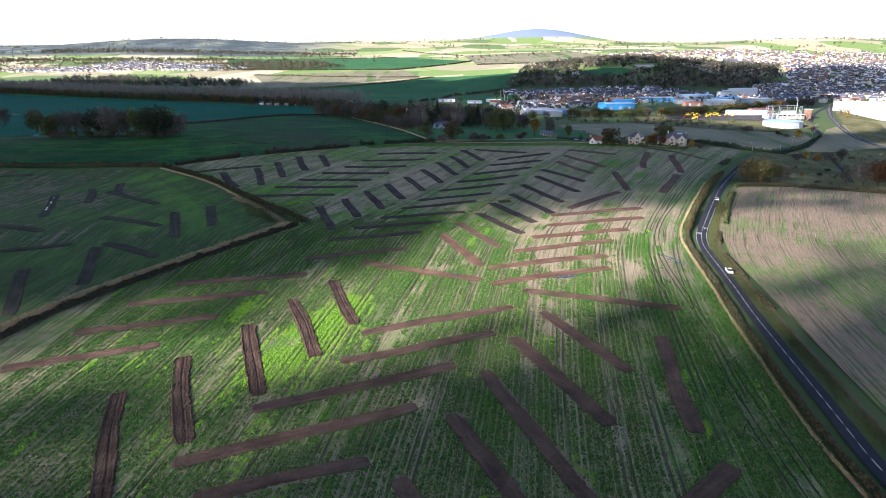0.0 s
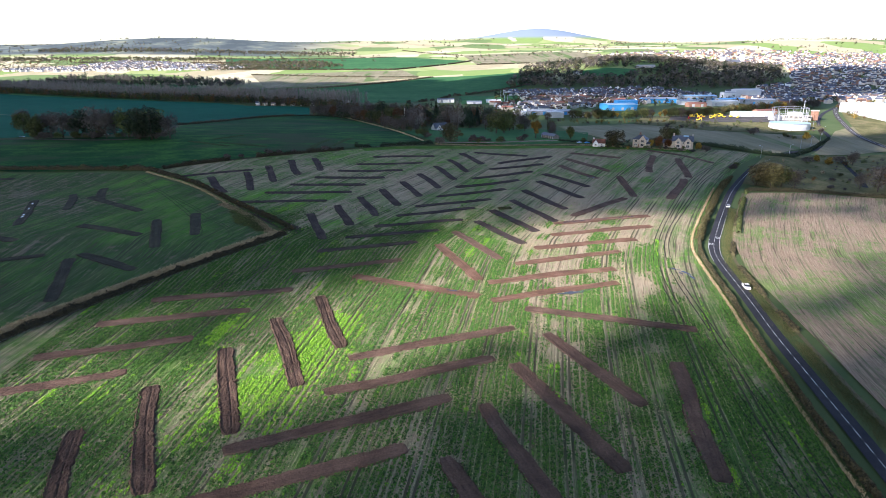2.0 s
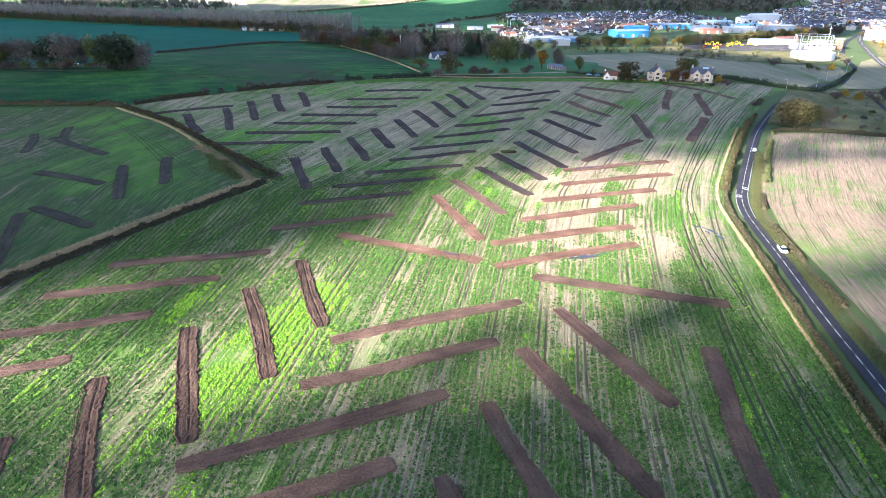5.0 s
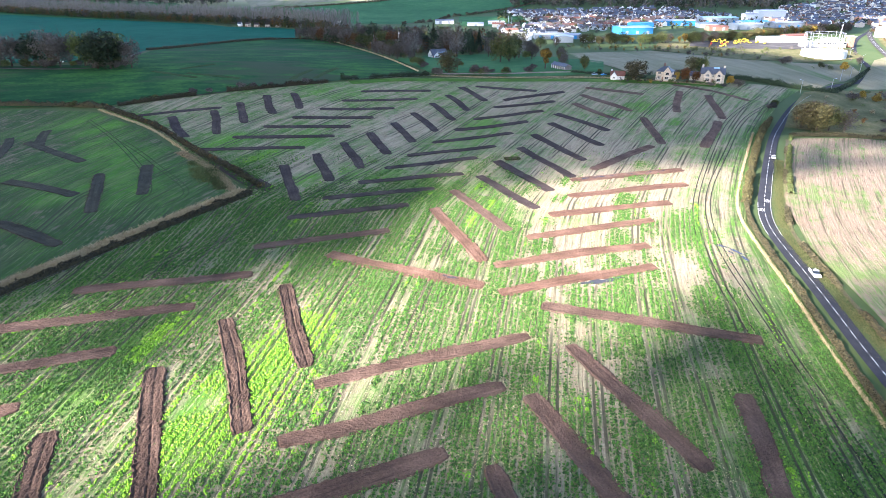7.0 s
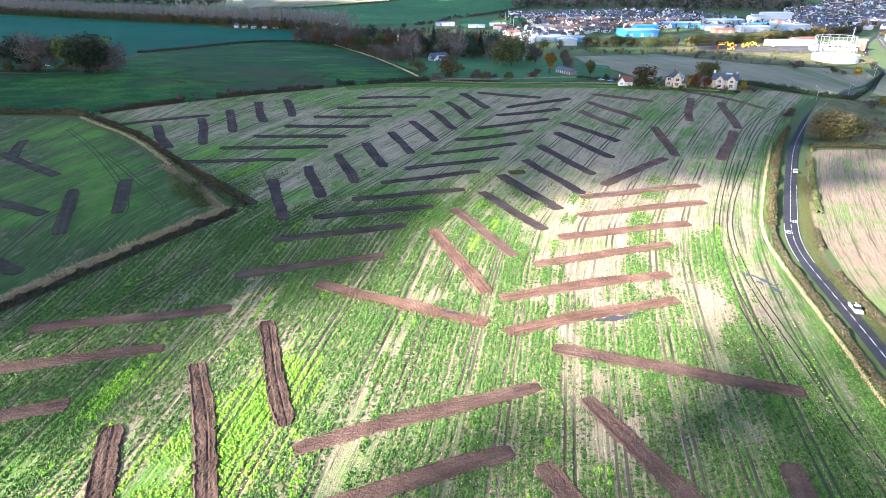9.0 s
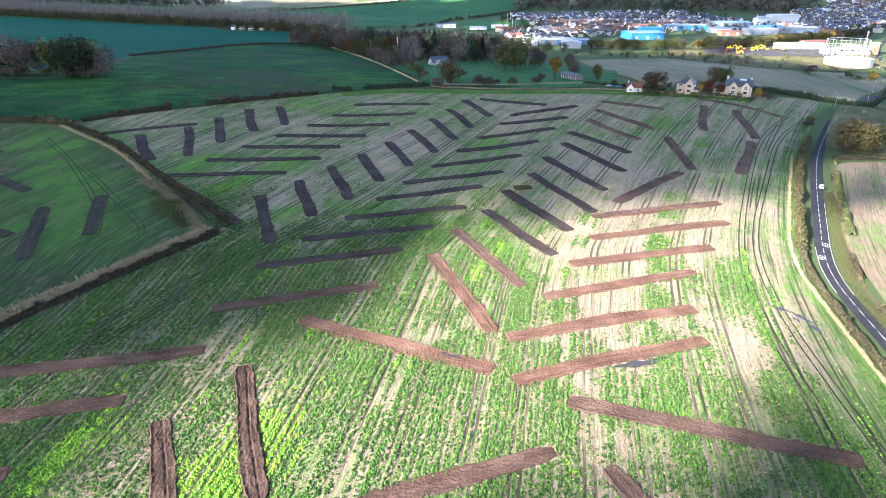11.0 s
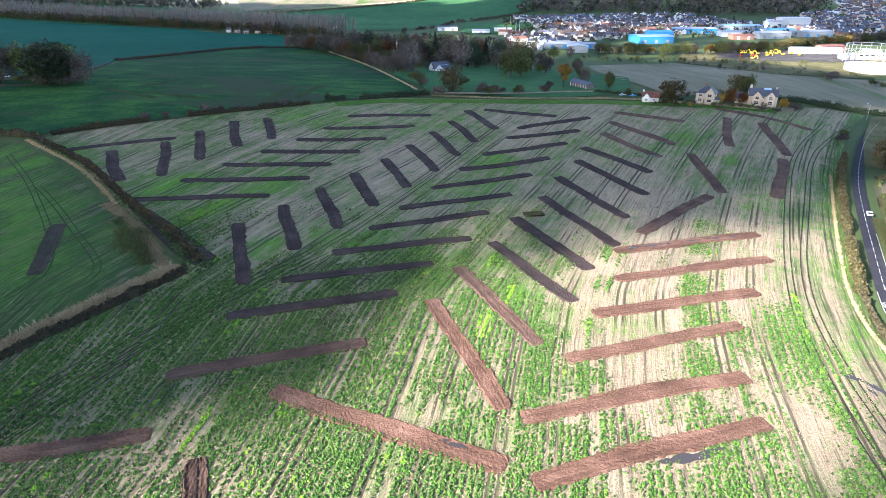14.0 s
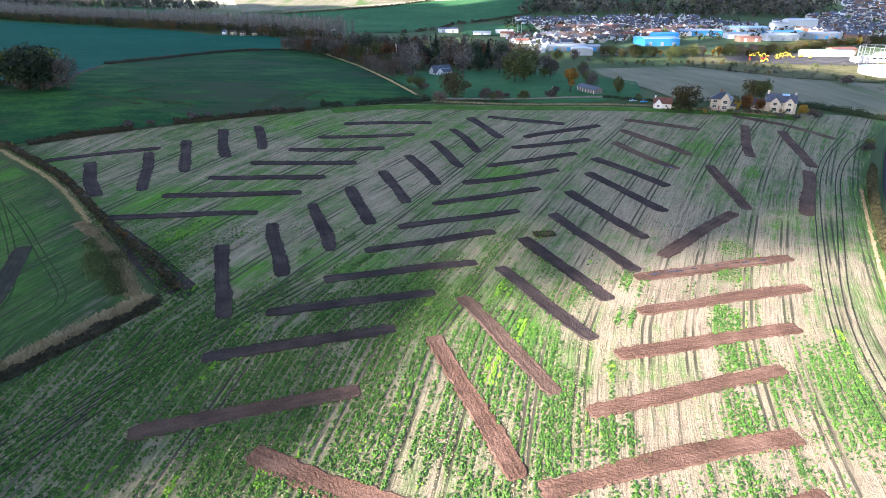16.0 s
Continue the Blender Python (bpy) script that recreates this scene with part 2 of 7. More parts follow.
M = {
    "stubble": drilled_field("stubble_and_crop", ((0.38, (0.155, 0.11, 0.07)), (0.5, (0.36, 0.28, 0.185)), (0.63, (0.53, 0.435, 0.30))), ((0.38, (0.034, 0.08, 0.02)), (0.5, (0.065, 0.14, 0.028)), (0.60, (0.12, 0.26, 0.03))), 0.84, 1.10),
    # greener left field; straw and green also darkened to carry its shade
    "shaded_green_stubble": drilled_field("greened_shaded_stubble", ((0.38, (0.075, 0.062, 0.042)), (0.5, (0.17, 0.142, 0.098)), (0.63, (0.32, 0.27, 0.185))), ((0.38, (0.014, 0.04, 0.012)), (0.5, (0.03, 0.078, 0.018)), (0.60, (0.075, 0.18, 0.024))), 0.88, 0.99, (0.04, 0.045, 0.025), (0.08, 0.22, 0.02), (0.20, 0.20, 0.11)),
    "tan_field": drilled_field("drilled_tan_soil", ((0.38, (0.16, 0.11, 0.072)), (0.5, (0.26, 0.19, 0.128)), (0.63, (0.35, 0.27, 0.185))), ((0.38, (0.07, 0.12, 0.035)), (0.5, (0.11, 0.17, 0.045)), (0.60, (0.16, 0.23, 0.06))), 0.95, 1.10, (0.12, 0.12, 0.06), (0.13, 0.22, 0.04), (0.36, 0.29, 0.19)),
    "faint_soil": ground_like("greened_soil", (0.026, 0.05, 0.018), (0.042, 0.068, 0.026), (0.06, 0.085, 0.035), 0.11, 1.9, 0.6),
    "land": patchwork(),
    # extra blue in wheat, pasture, pale stubble and bare twigs stands for haze
    "winter_wheat": ground_like("young_wheat", (0.009, 0.038, 0.017), (0.019, 0.072, 0.025), (0.06, 0.16, 0.032), 0.012, 0.9, 0.6, stretch=(0.35, 1, 1), turn=0.35, spots=(0.046, 0.068, 0.036)),
    "brassica": ground_like("blue_green_brassica", (0.004, 0.066, 0.040), (0.006, 0.088, 0.052), (0.012, 0.105, 0.060), 0.006, 0.4),
    "pasture": ground_like("grazed_pasture", (0.026, 0.088, 0.034), (0.042, 0.125, 0.047), (0.075, 0.17, 0.060), 0.01, 0.5),
    "pale_stubble": ground_like("pale_stubble", (0.14, 0.14, 0.075), (0.215, 0.195, 0.12), (0.285, 0.25, 0.165), 0.015, 0.6, stretch=(1, 0.07, 1), turn=0.5, spots=(0.10, 0.15, 0.05)),
    "grass": ground_like("rough_grass", (0.04, 0.09, 0.018), (0.075, 0.155, 0.025), (0.14, 0.22, 0.05), 0.06, 1.2),
    "scrub": ground_like("scrubby_ground", (0.07, 0.075, 0.03), (0.13, 0.125, 0.055), (0.22, 0.185, 0.095), 0.05, 0.6),
    "yard": ground_like("yard_gravel", (0.045, 0.043, 0.042), (0.075, 0.07, 0.066), (0.13, 0.12, 0.11), 0.05, 0.6),
    "soil": turned_soil("turned_soil", (0.05, 0.031, 0.022), (0.108, 0.066, 0.047), (0.19, 0.12, 0.085)),
    "soil_red": turned_soil("light_reddish_soil", (0.07, 0.038, 0.025), (0.15, 0.083, 0.054), (0.25, 0.146, 0.10)),
    "soil_rutted": turned_soil("dark_rutted_soil", (0.028, 0.018, 0.013), (0.07, 0.044, 0.031), (0.155, 0.098, 0.068)),
    # duller, greyer tones for the left-field strips and wheel tracks
    "soil_dim": turned_soil("dull_grey_brown_soil", (0.022, 0.024, 0.017), (0.044, 0.042, 0.03), (0.08, 0.072, 0.05)),
    "soil_dark": turned_soil("dark_turned_soil", (0.026, 0.019, 0.017), (0.054, 0.039, 0.034), (0.10, 0.074, 0.062)),
    "asphalt": ground_like("asphalt", (0.026, 0.027, 0.032), (0.036, 0.037, 0.043), (0.05, 0.051, 0.056), 0.08, 3.0, 0.1, 0.8),
    "paint": plain("road_paint", (0.72, 0.72, 0.68), 0.6),
    "bark": plain("bark", (0.07, 0.052, 0.038), 0.95, 0, 0.3, 3),
    "leaf_green": leafy("autumn_green_leaves", (0.038, 0.056, 0.020), (0.078, 0.098, 0.030), (0.14, 0.15, 0.046)),
    "leaf_rust": leafy("rust_leaves", (0.055, 0.03, 0.014), (0.115, 0.058, 0.02), (0.19, 0.095, 0.03)),
    "leaf_brown": leafy("bare_brown_twigs", (0.058, 0.05, 0.043), (0.098, 0.084, 0.071), (0.15, 0.128, 0.107)),
    "leaf_gold": leafy("golden_leaves", (0.13, 0.085, 0.015), (0.23, 0.15, 0.025), (0.32, 0.22, 0.05)),
    "leaf_dark": leafy("evergreen_needles", (0.014, 0.025, 0.014), (0.027, 0.044, 0.022), (0.046, 0.067, 0.03)),
    "leaf_grey": leafy("grey_bare_twigs", (0.145, 0.13, 0.118), (0.19, 0.172, 0.158), (0.24, 0.217, 0.20)),
    "leaf_far": leafy("olive_autumn_leaves", (0.055, 0.055, 0.034), (0.10, 0.09, 0.05), (0.16, 0.13, 0.068)),
    "leaf_orange": leafy("orange_autumn_leaves", (0.10, 0.045, 0.012), (0.19, 0.085, 0.02), (0.29, 0.14, 0.035)),
    "leaf_olive": leafy("olive_brown_leaves", (0.038, 0.036, 0.015), (0.076, 0.068, 0.026), (0.125, 0.106, 0.042)),
    "crop": leafy("leafy_green_crop", (0.020, 0.055, 0.011), (0.050, 0.128, 0.019), (0.108, 0.240, 0.029)),
    "crop_lime": leafy("yellow_green_new_growth", (0.08, 0.18, 0.010), (0.13, 0.26, 0.014), (0.20, 0.34, 0.022)),
    "verge": leafy("rough_verge_grass", (0.045, 0.06, 0.018), (0.085, 0.095, 0.03), (0.15, 0.14, 0.058)),
    "dead_grass": leafy("dead_pale_grass", (0.21, 0.155, 0.08), (0.42, 0.325, 0.175), (0.60, 0.49, 0.29)),
    "hedge": leafy("hawthorn_hedge", (0.026, 0.026, 0.014), (0.052, 0.046, 0.024), (0.095, 0.078, 0.038)),
    "clod": leafy("soil_clods", (0.05, 0.031, 0.021), (0.09, 0.056, 0.038), (0.16, 0.105, 0.075)),
    "sandstone": plain("cream_sandstone", (0.60, 0.52, 0.42), 0.9, 0, 0.15, 1.5),
    "grey_stone": plain("weathered_grey_stone", (0.20, 0.185, 0.165), 0.95, 0, 0.25, 1.5),
    "slate": plain("blue_grey_slate", (0.085, 0.095, 0.12), 0.55, 0, 0.15, 1.2),
    "white": plain("white_render", (0.74, 0.73, 0.70), 0.85, 0, 0.06),
    "cream": plain("cream_render", (0.58, 0.53, 0.44), 0.85, 0, 0.1),
    "brick": plain("red_brown_brick", (0.27, 0.15, 0.10), 0.9, 0, 0.15),
    "tile_brown": plain("brown_roof_tiles", (0.085, 0.062, 0.055), 0.85, 0, 0.15),
    "tile_red": plain("red_roof_tiles", (0.20, 0.085, 0.06), 0.85, 0, 0.15),
    "blue_sheet": plain("blue_sheet_metal", (0.05, 0.30, 0.62), 0.45, 0, 0.06),
    "pale_sheet": plain("pale_blue_sheet_metal", (0.36, 0.55, 0.68), 0.45, 0, 0.06),
    "grey_sheet": plain("grey_sheet_metal", (0.33, 0.35, 0.37), 0.5, 0, 0.1),
    "white_sheet": plain("white_sheet_metal", (0.58, 0.59, 0.59), 0.5, 0, 0.05),
    "steel": plain("galvanised_steel", (0.42, 0.43, 0.44), 0.45, 0.6, 0.1),
    "yellow": plain("yellow_plant_paint", (0.75, 0.55, 0.03), 0.5),
    "red": plain("red_paint", (0.5, 0.04, 0.03), 0.5),
    "rubber": plain("black_rubber", (0.02, 0.02, 0.02), 0.85),
    "cloud": plain("cloud", (0.9, 0.9, 0.9), 1.0, 0, 0.01),
}
glass_m, _, _, gb = shader("dark_window_glass", 0.08, 0.5)
gb.inputs["Base Color"].default_value = (0.02, 0.025, 0.03, 1)
M["glass"] = glass_m
water_m, _, _, wb = shader("muddy_puddle_water", 0.04, 0.6)
wb.inputs["Base Color"].default_value = (0.05, 0.042, 0.035, 1)
M["water"] = water_m


# ---- mesh helpers ----
def fast_mesh(name, v, f, mat, smooth=False):
    """A mesh from vertex and face arrays (all faces with the same number of corners)."""
    v, f = np.asarray(v, np.float32), np.asarray(f, np.int32)
    me = bpy.data.meshes.new(name)
    me.vertices.add(len(v))
    me.vertices.foreach_set("co", v.ravel())
    me.loops.add(f.size)
    me.loops.foreach_set("vertex_index", f.ravel())
    me.polygons.add(len(f))
    me.polygons.foreach_set("loop_start", np.arange(0, f.size, f.shape[1], dtype=np.int32))
    me.polygons.foreach_set("use_smooth", np.full(len(f), smooth))
    me.update(calc_edges=True)
    me.materials.append(M[mat])
    return me


def quads(c, size, flat=0.0, g=None, aspect=1.0):
    """Small leaf-like quads round the centres c, turned at random; flat draws them towards lying level."""
    g = g or rng
    n = len(c)
    size = np.broadcast_to(size, n)[:, None]
    nrm = g.normal(size=(n, 3))
    nrm[:, 2] = np.abs(nrm[:, 2]) + flat * 2
    nrm /= np.linalg.norm(nrm, axis=1, keepdims=True)
    a = np.cross(nrm, g.normal(size=(n, 3)))
    a /= np.linalg.norm(a, axis=1, keepdims=True)
    b = np.cross(nrm, a) * aspect
    k = g.uniform(0.6, 1.2, (n, 4, 1))
    v = np.stack([c + (-a - b) * size * 0.5 * k[:, 0], c + (a - b) * size * 0.5 * k[:, 1], c + (a + b) * size * 0.5 * k[:, 2], c + (b - a) * size * 0.5 * k[:, 3]], 1)
    return v.reshape(-1, 3), np.arange(4 * n).reshape(n, 4)


def tube(points, radii, sides=6):
    """A tapered tube along points, as vertices and quads."""
    p = np.asarray(points, float)
    v, f = [], []
    for i, (c, r) in enumerate(zip(p, radii)):
        d = p[min(i + 1, len(p) - 1)] - p[max(i - 1, 0)]
        d = d / (np.linalg.norm(d) + 1e-9)
        a = np.cross(d, (0.31, 0.95, 0.05) if abs(d[2]) > 0.8 else (0, 0, 1))
        a /= np.linalg.norm(a)
        b = np.cross(d, a)
        for k in range(sides):
            t = 2 * np.pi * k / sides
            v.append(c + r * (np.cos(t) * a + np.sin(t) * b))
            if i:
                j = (k + 1) % sides
                f.append(((i - 1) * sides + k, (i - 1) * sides + j, i * sides + j, i * sides + k))
    return np.array(v), np.array(f)


def joined(pieces):
    v, f, n = [], [], 0
    for a, b in pieces:
        v.append(a), f.append(b + n)
        n += len(a)
    return np.concatenate(v), np.concatenate(f)


def box(x0, y0, z0, x1, y1, z1):
    v = np.array([(x, y, z) for z in (z0, z1) for x, y in ((x0, y0), (x1, y0), (x1, y1), (x0, y1))], float)
    return v, np.array([(3, 2, 1, 0), (4, 5, 6, 7), (0, 1, 5, 4), (1, 2, 6, 5), (2, 3, 7, 6), (3, 0, 4, 7)])


def part(name, mesh, parent, label=""):
    ob = new(name, mesh)
    ob.parent = parent
    if label:
        ob["label"] = label
    return ob


def thing(name, x, y, label, category, group="", kind="", turn=0.0, size=1.0, dz=0.0):
    ob = new(name)
    ob.matrix_basis = Matrix.LocRotScale((x, y, float(land(x, y)) + dz), Euler((0, 0, turn)), (size,) * 3)
    return tagged(ob, label, category, group, kind)


def along(points, step):
    """Evenly spaced points on a line of points, smoothed, with the way's direction."""
    p = np.array(points, float)
    for _ in range(3):
        q = [p[0]]
        for a, b in zip(p[:-1], p[1:]):
            q += [0.75 * a + 0.25 * b, 0.25 * a + 0.75 * b]
        p = np.array(q + [p[-1]])
    d = np.r_[0, np.cumsum(np.hypot(*np.diff(p, axis=0).T))]
    s = np.arange(0, d[-1], step)
    q = np.c_[np.interp(s, d, p[:, 0]), np.interp(s, d, p[:, 1])]
    t = np.gradient(q, axis=0)
    return q, t / np.linalg.norm(t, axis=1, keepdims=True)


def inside(x, y, poly):
    """Which points lie in a polygon."""
    r = np.zeros(np.shape(x), bool)
    for (ax, ay), (bx, by) in zip(poly, poly[1:] + poly[:1]):
        r ^= ((ay > y) != (by > y)) & (x < (bx - ax) * (y - ay) / (by - ay + 1e-9) + ax)
    return r


def drape(name, poly, mat, lift, step=12.0, label="", kind="structure", category="ground"):
    """A field: a sheet over the ground within a boundary."""
    from mathutils.geometry import delaunay_2d_cdt
    ring = []
    for (ax, ay), (bx, by) in zip(poly, poly[1:] + poly[:1]):
        n = max(1, int(math.hypot(bx - ax, by - ay) / step))
        ring += [(ax + (bx - ax) * i / n, ay + (by - ay) * i / n) for i in range(n)]
    xs, ys = [p[0] for p in poly], [p[1] for p in poly]
    gx, gy = np.meshgrid(np.arange(min(xs), max(xs), step) + 0.31, np.arange(min(ys), max(ys), step) + 0.17)
    k = inside(gx, gy, poly)
    pts = [Vector(p) for p in ring] + [Vector(p) for p in zip(gx[k], gy[k])]
    v, _, f, *_ = delaunay_2d_cdt(pts, [], [list(range(len(ring)))], 1, 0.01)
    x, y = np.array([p[0] for p in v]), np.array([p[1] for p in v])
    me = fast_mesh(name, np.c_[x, y, land(x, y) + lift], np.array([list(t)[:3] for t in f]), mat, True)
    return tagged(new(name, me), label, category, "", kind)


def ribbon(name, line, half, mat, lift, step=3.0, parent=None, label="", kind="structure", category="road", crown=0.0):
    q, t = along(line, step)
    nrm = np.c_[t[:, 1], -t[:, 0]]
    cols = np.array([-1, -0.5, 0, 0.5, 1])
    v = np.concatenate([np.c_[q + nrm * half * c, land(*(q + nrm * half * c).T) + lift + crown * (1 - c * c)] for c in cols])
    n = len(q)
    f = [(j * n + i, (j + 1) * n + i, (j + 1) * n + i + 1, j * n + i + 1) for j in range(4) for i in range(n - 1)]
    ob = new(name, fast_mesh(name, v, f, mat, True))
    if parent:
        ob.parent = parent
        return ob
    return tagged(ob, label, category, "", kind)


# ---- ground and fields ----
def spaced(near, far_end, step, grow):
    out, s = [0.0], step
    while out[-1] < far_end:
        s = s if out[-1] < near else s * grow
        out.append(out[-1] + s)
    return out


xr = spaced(360, 3600, 9, 1.07)
xs_g = np.array([-v for v in xr[:0:-1]] + xr)
ys_g = np.array(spaced(760, 5200, 9, 1.035)) - 250
GX, GY = np.meshgrid(xs_g, ys_g)
gv = np.c_[GX.ravel(), GY.ravel(), land(GX.ravel(), GY.ravel()) - 0.35]
nx = len(xs_g)
gi = np.arange(len(ys_g) - 1)[:, None] * nx + np.arange(nx - 1)[None]
gf = np.stack([gi, gi + 1, gi + nx + 1, gi + nx], -1).reshape(-1, 4)
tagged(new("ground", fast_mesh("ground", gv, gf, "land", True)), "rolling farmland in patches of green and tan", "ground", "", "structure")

MAIN = [(-150, 160), (-137, 200), (-121, 231), (-100, 270), (-76, 313), (-95, 338), (-121, 362), (-152, 399), (-181, 424), (-203, 442), (-157, 467), (-101, 500), (-64, 522), (-30, 540), (20, 540), (92, 536), (150, 524), (210, 527), (248, 531), (268, 526), (232, 484), (203, 441), (180, 405), (154, 354), (129, 307), (116, 279), (110, 247), (104, 210), (99, 178), (93, 151), (88, 125), (84, 90), (80, 20), (78, -120), (-220, -120), (-190, 60)]
drape("field_main", MAIN, "stubble", 0.0, 5, "stubble field with a green catch crop in rows", category="field")
ROAD = [(92, -150), (94, 60), (96, 113), (100, 135.5), (104.6, 167), (109, 198), (112.7, 217), (116.6, 239), (119.6, 258), (123, 276), (129.6, 294), (144.7, 323), (163.6, 359), (186.6, 401), (210, 437), (240, 480), (284, 529), (330, 580), (361, 604), (413, 664), (431, 701), (446, 750), (530, 884), (640, 1020)]


ROW_Y = np.arange(-400.0, 900.0, 2.0)
ROW_TURN = np.radians(np.interp(ROW_Y, (60, 120, 200, 240, 270, 300, 350, 420, 520, 600), (7, 9, 11.5, 14, 19, 25, 28, 32, 38, 42)))
ROW_X = np.cumsum(np.tan(ROW_TURN)) * 2.0
ROW_X = ROW_X - np.interp(200, ROW_Y, ROW_X)


def row_coords(x, y):
    """Place across and along the drilled rows, which bend as the road does."""
    x, y = np.asarray(x, float), np.asarray(y, float)
    u = (110 - x + np.interp(y, ROW_Y, ROW_X)) * np.cos(np.interp(y, ROW_Y, ROW_TURN))
    return u + 0.0009 * np.clip(-x - 10, 0, 130) * (200 - y), y + 0.3 * x


def road_gap(x, y):
    """Distance from the road's middle, to the metre or so."""
    c, _ = along(ROAD[:17], 3.0)
    x, y = np.asarray(x, float), np.asarray(y, float)
    return np.concatenate([np.hypot(x[i : i + 4000, None] - c[None, :, 0], y[i : i + 4000, None] - c[None, :, 1]).min(1) for i in range(0, len(x), 4000)])


def lushness(x, y, u):
    """Where the catch crop stands thick and where the straw shows."""
    base = np.interp(y, (100, 210, 300, 350, 560), (0.10, 0.095, 0.07, 0.035, 0.03))
    straw = np.clip((x - 22 - (y - 225) * 0.12) / 10, 0, 1) * np.clip((y - 222) / 10, 0, 1) * np.clip((400 - y) / 60, 0, 1) * np.clip((118 - x + 0.3 * (y - 240)) / 14, 0, 1)
    edge = np.clip((15 - u) / 6, 0, 1) * 0.24
    return base - 0.062 * straw + edge + 0.05 * np.clip((-x - 70) / 30, 0, 1) + 0.05 * np.clip((u - 13) / 4, 0, 1) * np.clip((40 - u) / 8, 0, 1) * np.clip((340 - y) / 40, 0, 1)


FRESH = ((-112, 383, 9), (-89, 358, 10), (-60, 326, 6), (-69, 389, 8), (-81, 368, 8), (-176, 415, 8), (26, 432, 8), (32, 424, 7), (-35, 384, 6), (-6, 326, 5), (20, 320, 6), (25, 300, 5), (-57, 334, 6), (129, 453, 8), (139, 423, 7), (-105, 388, 8),
    (-202, 418, 12), (-186, 396, 11), (-172, 377, 10), (-158, 360, 10), (-146, 346, 10), (-136, 330, 9), (-124, 312, 8), (-152, 300, 9), (-176, 330, 8), (-44, 180, 11), (-51, 165, 9), (-38, 196, 8), (-33, 212, 6), (-72, 205, 8))


def fresh_growth(x, y):
    """Spots of yellow-green new growth, drawn out along the rows."""
    out = 0
    for cx, cy, r in FRESH:
        a, b = (x - cx) * 0.9 - (y - cy) * 0.43, (x - cx) * 0.43 + (y - cy) * 0.9
        out = out + np.exp(-((a / (0.7 * r)) ** 2) - (b / (1.5 * r)) ** 2)
    return np.clip(out, 0, 1)


def add_rows(ob, shift=0.0):
    n = len(ob.data.vertices)
    co = np.empty(n * 3, np.float32)
    ob.data.vertices.foreach_get("co", co)
    x, y = co[0::3], co[1::3]
    u, v = row_coords(x, y)
    gap = road_gap(x, y) if shift == 0 else 60.0 + 0 * x
    at = ob.data.attributes.new("rows", "FLOAT_VECTOR", "POINT")
    bare = np.interp(y, (38, 100, 270, 350), (0.0, 0.075, 0.075, 0.0)) if shift == 0 else 0.0
    fg = fresh_growth(x, y)
    at.data.foreach_set("vector", np.c_[u, v, lushness(x, y, gap) - bare + shift + 0.16 * fg].astype(np.float32).ravel())
    fresh = ob.data.attributes.new("fresh", "FLOAT", "POINT")
    fresh.data.foreach_set("value", fg.astype(np.float32))


add_rows(bpy.data.objects["field_main"])
drape("field_left", [(-153, 160), (-141, 200), (-125, 232), (-104, 271), (-82, 314), (-99, 337), (-125, 360), (-156, 396), (-185, 420), (-205, 438), (-262, 456), (-420, 470), (-520, 300), (-400, 60), (-200, 40)], "shaded_green_stubble", 0.0, 6, "stubble field greening over, its shade put into the colour", category="field")
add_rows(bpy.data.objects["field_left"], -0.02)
drape("field_right", [(108, 60), (112, 130), (119, 182), (124, 221), (129, 260), (144, 307), (169, 355), (198, 402), (243, 416), (281, 414), (330, 402), (420, 330), (420, 60)], "tan_field", 0.0, 10, "tan drilled field with faint green stripes", category="field")
add_rows(bpy.data.objects["field_right"], 0.005)
drape("field_hill", [(-205, 449), (-157, 471), (-101, 504), (-64, 527), (-30, 545), (-12, 562), (-35, 640), (-67, 726), (-100, 800), (-135, 868), (-180, 890), (-245, 845), (-290, 720), (-250, 575), (-330, 578), (-430, 590), (-460, 480), (-262, 460)], "winter_wheat", 0.1, 12, "dark green young wheat on a low hill", category="field")
drape("field_brassica", [(-185, 900), (-250, 855), (-300, 730), (-262, 590), (-340, 596), (-440, 610), (-700, 720), (-1150, 1150), (-1230, 1540), (-1030, 1462), (-687, 1300), (-403, 1162), (-330, 1092), (-247, 1072), (-215, 1040), (-205, 1000)], "brassica", 0.15, 20, "blue-green brassica crop in a broad field", category="field")
drape("field_park", [(-5, 560), (60, 545), (95, 545), (130, 560), (150, 640), (120, 720), (60, 760), (-10, 720), (-40, 650)], "pasture", 0.15, 14, "mown green parkland grass under trees", category="field")
drape("field_town_side", [(150, 545), (232, 552), (262, 545), (290, 540), (322, 579), (352, 607), (400, 662), (412, 698), (372, 700), (300, 708), (241, 790), (144, 775), (138, 640)], "pale_stubble", 0.15, 14, "pale stubble field before the yards", category="field")
drape("field_rail_side", [(330, 560), (420, 610), (520, 640), (640, 740), (560, 800), (450, 720), (390, 640)], "pale_stubble", 0.15, 16, "pale stubble field beside the lane", category="field")
drape("scrub_patch", [(205, 425), (232, 470), (268, 520), (330, 556), (420, 600), (500, 600), (480, 430), (330, 415), (281, 420), (243, 421)], "scrub", 0.12, 12, "rough scrubby ground with dead grass", category="ground")
drape("rough_ground", [(245, 800), (300, 712), (375, 706), (450, 735), (480, 850), (420, 900), (280, 880)], "scrub", 0.2, 16, "rough grass and scrub round the works", category="ground")
drape("yard", [(300, 830), (345, 800), (430, 790), (470, 840), (430, 890), (320, 880)], "yard", 0.35, 16, "dark gravel works yard", category="ground")
drape("sports_pitch", [(30, 1110), (150, 1110), (165, 1330), (40, 1330)], "pasture", 0.25, 24, "mown green sports pitch", category="field")
